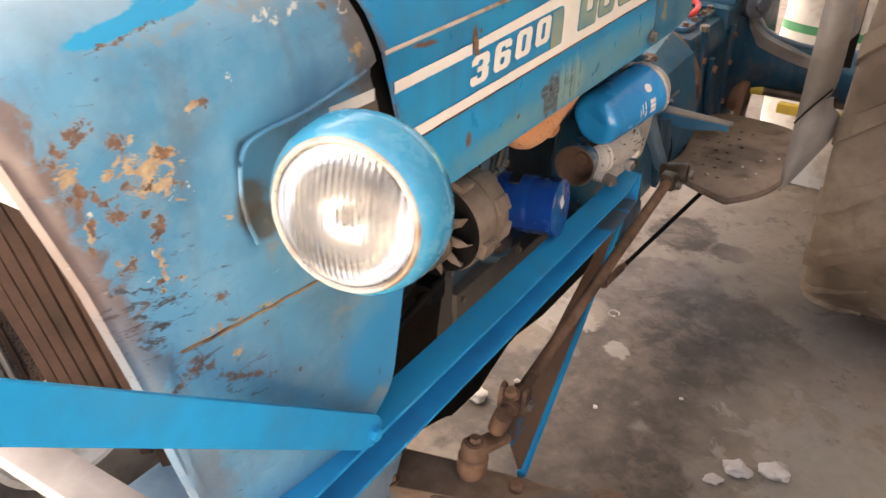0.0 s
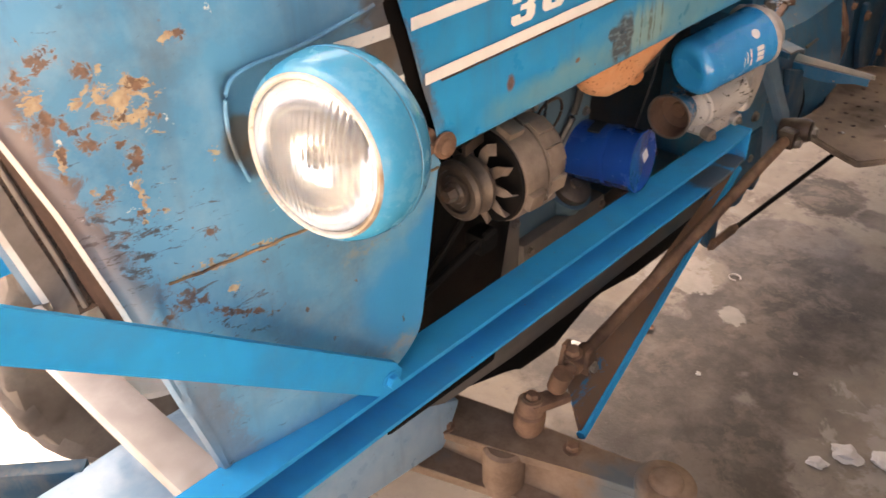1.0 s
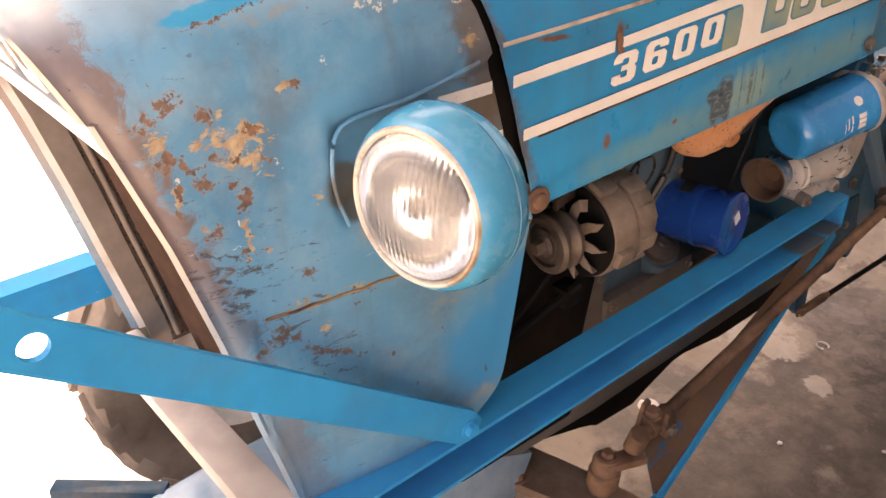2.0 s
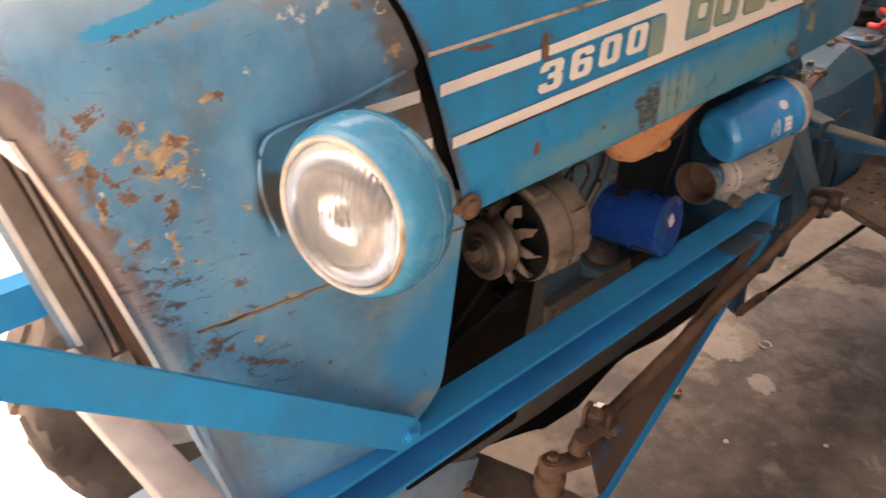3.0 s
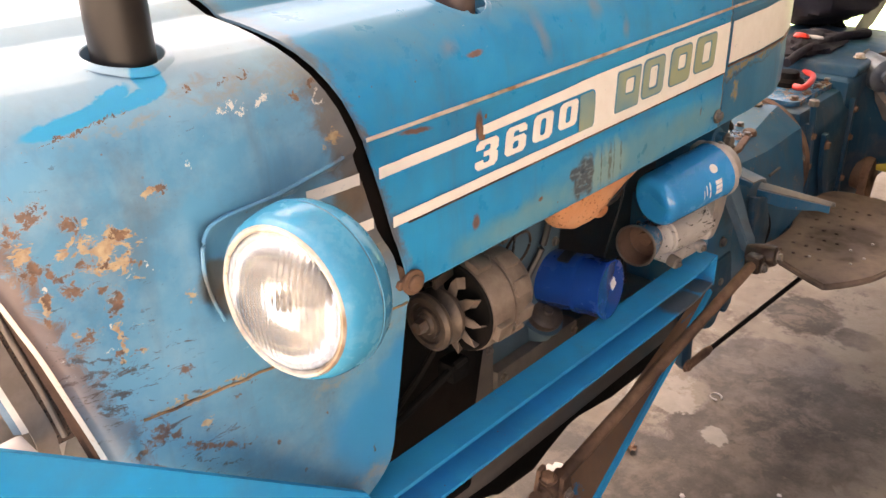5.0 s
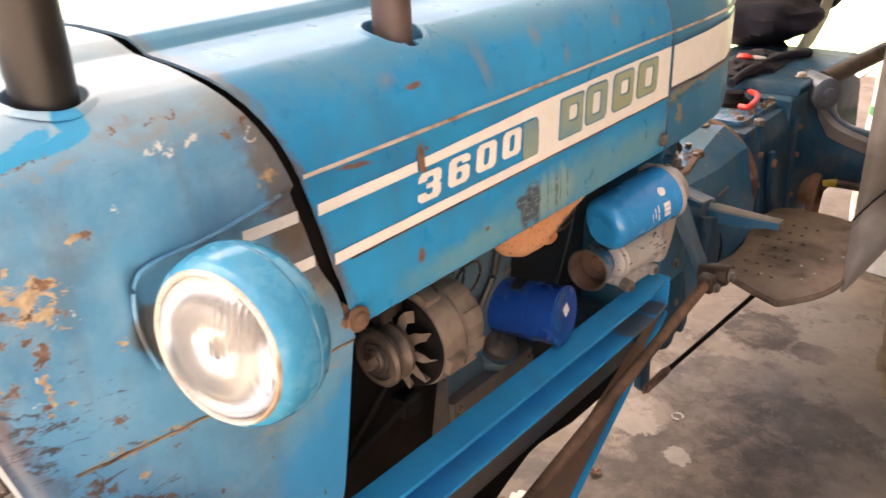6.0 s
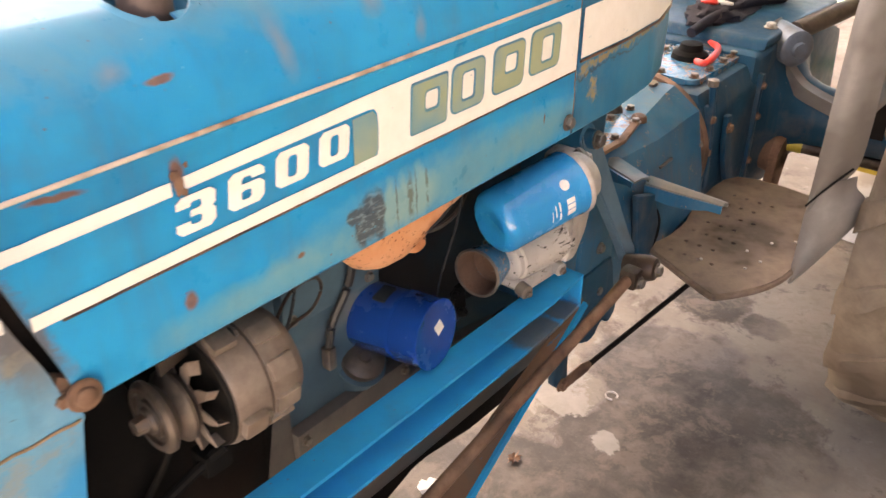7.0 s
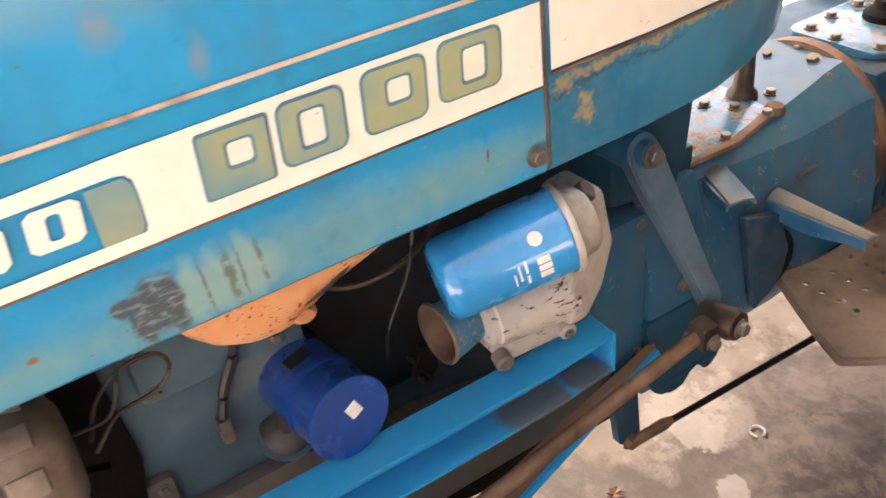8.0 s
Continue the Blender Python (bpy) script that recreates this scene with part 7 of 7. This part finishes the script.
    part("dark_hose", tube([(-0.055, 1.80, 0.905), (-0.045, 1.92, 0.925), (-0.02, 2.10, 0.930), (0.02, 2.22, 0.925)], 0.013, 10), CLOTH, tractor, "dark purple cloth-bound hose")
    bolt(tractor, (0.085, 1.96, 0.910), (0, 0, 1), 0.013, RIM, name="brass_plug")
    # red cable on top
    part("red_cable", tube([(-0.015, 1.835, 0.880), (0.025, 1.785, 0.888), (0.050, 1.715, 0.892), (0.052, 1.655, 0.886), (0.025, 1.665, 0.882)], 0.008, 10), REDWIRE, tractor, "short loop of red cable")
    part("lever_base", lathe([(0, 0.045), (0.012, 0.043), (0.02, 0.030), (0.035, 0.026), (0.036, 0.0)], frame_to((-0.015, 1.72, 0.870), (0, 0, 1)), 24), SUMP, tractor, "black lever boot")


build_transmission()


def build_pedals_step():
    # two folded pedal plates
    for corners, lip in ((((0.090, 1.128, 0.830), (0.106, 1.166, 0.832), (0.193, 1.130, 0.828), (0.180, 1.090, 0.828)), 0.022), (((0.140, 1.226, 0.762), (0.135, 1.258, 0.768), (0.300, 1.264, 0.758), (0.295, 1.248, 0.754)), 0.030)):
        bm = bmesh.new()
        a, b, c, d = (Vector(p) for p in corners)
        n = 6
        rows = []
        for v, dz in ((0.0, -0.003), (0.05, 0.0), (0.5, 0.003), (0.95, 0.0), (1.0, -0.003), (1.02, -0.010)):
            rows.append([bm.verts.new((a.lerp(d, i / n)).lerp(b.lerp(c, i / n), v) + Vector((0, 0, dz))) for i in range(n + 1)])
        for p, q in zip(rows, rows[1:]):
            for i in range(n):
                bm.faces.new((p[i], p[i + 1], q[i + 1], q[i]))
        pedal = part("pedal", bm, RUBBED, tractor, "blue pedal plate rubbed to bare metal")
        solid(pedal, 0.004)
        bm = bmesh.new()
        rows = []
        for push, dz in ((-0.006, -0.0025), (-0.012, -0.008), (-0.014, -lip * 0.6), (-0.012, -lip)):
            rows.append([bm.verts.new(a.lerp(d, i / n).lerp(b.lerp(c, i / n), push) + Vector((0, 0, dz * (0.55 + 0.45 * math.sin(math.pi * min(1, 0.15 + i / n)))))) for i in range(n + 1)])
        for p, q in zip(rows, rows[1:]):
            for i in range(n):
                bm.faces.new((p[i], p[i + 1], q[i + 1], q[i]))
        solid(part("skirt", bm, BELL, pedal, "blue painted skirt of the pedal"), 0.004)
    part("pedal_arm", prism([(1.150, 0.770), (1.228, 0.745), (1.275, 0.640), (1.228, 0.598), (1.196, 0.575), (1.180, 0.640)], 0.150, 0.166, "x", bevel=0.005), CAST, tractor, "dirty blue plate under the pedal")
    # foot plate: rounded sheet with rows of holes
    z = 0.605
    out = [(0.146, 1.270), (0.160, 1.258), (0.245, 1.212), (0.322, 1.176), (0.345, 1.180), (0.400, 1.270), (0.420, 1.380), (0.418, 1.60), (0.36, 1.71), (0.16, 1.71), (0.145, 1.53), (0.166, 1.42), (0.166, 1.33), (0.154, 1.280)]
    pts = smooth_path([(a, b, 0) for a, b in out + out[:1]], 4)[:-1]
    bm = bmesh.new()
    es = []
    vs = [bm.verts.new((p.x, p.y, z)) for p in pts]
    es += [bm.edges.new((vs[k], vs[(k + 1) % len(vs)])) for k in range(len(vs))]
    rng = random.Random(2)
    for i in range(4):
        for j in range(7):
            if i == 3 and j % 2:
                continue
            cx, cy = 0.196 + 0.030 * i + 0.008 * (j % 2), 1.275 + 0.055 * j
            hv = [bm.verts.new((cx + 0.0055 * math.cos(a), cy + 0.0055 * math.sin(a), z)) for a in (2 * math.pi * k / 8 for k in range(8))]
            es += [bm.edges.new((hv[k], hv[(k + 1) % 8])) for k in range(8)]
    bmesh.ops.triangle_fill(bm, use_beauty=True, edges=es)
    bm.normal_update()
    step = solid(part("foot_plate", bm, STEP, tractor, "muddy perforated foot plate", smooth=False), 0.005, 0.0)
    loop = [(p.x, p.y, z - 0.006) for p in pts]
    part("rolled_edge", tube(loop + loop[:1], 0.0065, 8, curved=False), STEP, step, "rolled plate edge")
    for i in range(7):
        a, b = rng.uniform(0.25, 0.41), rng.uniform(1.25, 1.55)
        part("grit", box((a, b, z + 0.0025), (a + 0.006, b + 0.005, z + 0.006), 0.001), BEIGE, step)
    part("support_arm", prism([(1.40, 0.58), (1.46, 0.58), (1.50, 0.54), (1.42, 0.54)], 0.12, 0.36, "x", bevel=0.004), CAST, step)


build_pedals_step()


def build_fender():
    # front apron of the mudguard: an upright curved sheet, torn across, ahead of the rear tyre
    def sheet(rows, name, parent, label):
        bm = bmesh.new()
        grid = []
        for p in smooth_path([(z, w, yy) for z, w, yy in rows], 5):
            z, w, yy = p
            grid.append([bm.verts.new((0.418 + w * k / 6, yy + 0.9 * w * (k / 6) ** 2 - 0.012 * math.sin(math.pi * k / 6), z)) for k in range(7)])
        for a, b in zip(grid, grid[1:]):
            for k in range(6):
                bm.faces.new((a[k], a[k + 1], b[k + 1], b[k]))
        return solid(part(name, bm, GUARD, parent, label), 0.003)

    top = [(0.745, 0.010, 1.362), (0.79, 0.036, 1.362), (0.83, 0.060, 1.362), (0.90, 0.064, 1.362), (1.00, 0.062, 1.362), (1.12, 0.056, 1.366), (1.22, 0.052, 1.385), (1.32, 0.060, 1.44), (1.41, 0.070, 1.55), (1.46, 0.08, 1.72), (1.475, 0.08, 1.95), (1.44, 0.08, 2.25), (1.34, 0.08, 2.48)]
    f = sheet(top, "mudguard", tractor, "weathered grey mudguard sheet with a torn lower flap")
    flap = [(0.575, 0.004, 1.372), (0.60, 0.020, 1.370), (0.65, 0.048, 1.366), (0.70, 0.074, 1.364), (0.735, 0.086, 1.364), (0.765, 0.080, 1.366), (0.785, 0.064, 1.368), (0.81, 0.060, 1.369)]
    sheet(flap, "flap", f, "torn lower flap")
    part("crack", tube([(0.417, 1.357, 0.752), (0.437, 1.352, 0.785), (0.458, 1.360, 0.815), (0.478, 1.382, 0.840)], 0.0022, 6), SUMP, f, "dark tear across the sheet")
    part("stay", prism([(0.452, 0.965), (0.472, 0.925), (0.492, 0.955), (0.490, 1.38), (0.456, 1.38)], 1.462, 1.474, "y", bevel=0.003), AXLE, f, "brown dusty stay")
    bolt(f, (0.472, 1.462, 1.09), (0, -1, 0), 0.009)
    part("inner_panel", prism([(0.43, 0.86), (0.49, 0.86), (0.49, 1.42), (0.43, 1.42)], 1.50, 1.506, "y"), SUMP, f, "dark inner panel", smooth=False)


build_fender()


# ---- things round the tractor ----
def build_clutter():
    # pale sack with a green band, standing behind the axle
    cx, cy = 0.325, 2.90
    sack = thing("sack", "white woven sack with a green printed band", "sack", (cx, cy, 0))

    def girth(t, a):
        r = 1.0 - 0.12 * t * t + 0.05 * math.sin(math.pi * t) + 0.05 * noise.noise((2.5 * math.cos(a), 2.5 * math.sin(a), 5 * t))
        return (0.25 * r * math.copysign(abs(math.cos(a)) ** 0.7, math.cos(a)), 0.15 * r * math.copysign(abs(math.sin(a)) ** 0.7, math.sin(a)))

    def skin(z0, z1, out, rows):
        bm = bmesh.new()
        rings = []
        for i in range(rows + 1):
            z = z0 + (z1 - z0) * i / rows
            ring = [girth(z / 0.95, 2 * math.pi * k / 36) for k in range(36)]
            rings.append([bm.verts.new((x * out, y * out, z)) for x, y in ring])
        for u, v in zip(rings, rings[1:]):
            for k in range(36):
                bm.faces.new((u[k], u[(k + 1) % 36], v[(k + 1) % 36], v[k]))
        if rows > 5:
            bm.faces.new(rings[0]), bm.faces.new(rings[-1])
        return bm

    part("body", skin(0.002, 0.95, 1.0, 24), WHITE, sack)
    green = Mat("green_print", 0.6).done((0.05, 0.28, 0.13))
    part("band", skin(0.600, 0.632, 1.012, 3), green, sack, "green printed band")
    # crumpled dark rag on the lift cover
    bm = bmesh.new()
    bmesh.ops.create_uvsphere(bm, u_segments=36, v_segments=18, radius=1.0)
    for v in bm.verts:
        k = 1 + 0.30 * noise.noise(v.co * 2.6) + 0.14 * noise.noise(v.co * 7.0)
        v.co = Vector((-0.075 + 0.075 * k * v.co.x, 2.02 + 0.15 * k * v.co.y, 0.908 + max(0.040 * k * v.co.z, -0.002)))
    tagged(part("rag", bm, CLOTH), "crumpled dark purple rag lying on the lift cover", "rag")
    # lumps of plaster, a dry leaf and a wire ring on the concrete
    for k, (x, y, r) in enumerate(((-0.128, 0.88, 0.030), (0.15, 1.02, 0.007), (0.33, 1.18, 0.006), (-0.07, 1.00, 0.010), (0.528, 0.990, 0.032), (0.61, 1.03, 0.034), (0.49, 0.93, 0.020))):
        bm = bmesh.new()
        bmesh.ops.create_icosphere(bm, subdivisions=3, radius=r)
        for v in bm.verts:
            d = 1 + 0.5 * noise.noise(v.co * (1.6 / r) + Vector((k * 3.1, 0, 0))) + 0.2 * noise.noise(v.co * (4 / r))
            v.co = Vector((v.co.x * d, v.co.y * d * 0.8, max(v.co.z * d * 0.5, -0.35 * r)))
        for v in bm.verts:
            v.co += Vector((x, y, 0.35 * r))
        tagged(part("stone", bm, BEIGE), "pale lump of broken plaster lying on concrete", "stone", "plaster lumps on the floor")
    bm = bmesh.new()
    leaf = [bm.verts.new((-0.04 + (0.011 + 0.012 * (k % 2) * abs(noise.noise((k, 1.3, 0)) + 0.6)) * math.cos(2 * math.pi * k / 18), 1.09 + (0.012 + 0.014 * (k % 2)) * math.sin(2 * math.pi * k / 18), 0.004 + 0.004 * (k % 3))) for k in range(18)]
    mid = bm.verts.new((-0.04, 1.09, 0.003))
    for k in range(18):
        bm.faces.new((leaf[k], leaf[(k + 1) % 18], mid))
    tagged(solid(part("dry_leaf", bm, RUSTY, smooth=False), 0.001), "small dark crumpled dry leaf on the concrete", "leaf")
    bm = tube([(0.025 + 0.016 * math.cos(a), 1.455 + 0.016 * math.sin(a), 0.004) for a in (2 * math.pi * k / 20 for k in range(18))], 0.0028, 6, curved=False)
    tagged(part("wire_ring", bm, PALE_ALU), "small pale open ring of wire on the floor", "ring")
    part("hitch_bar", prism([(2.59, 0.335), (2.63, 0.335), (2.63, 0.372), (2.59, 0.372)], 0.17, 0.46, "x", bevel=0.004), YELLOW, tractor, "yellow painted hitch bar")


build_clutter()
build_shed()
build_grass()
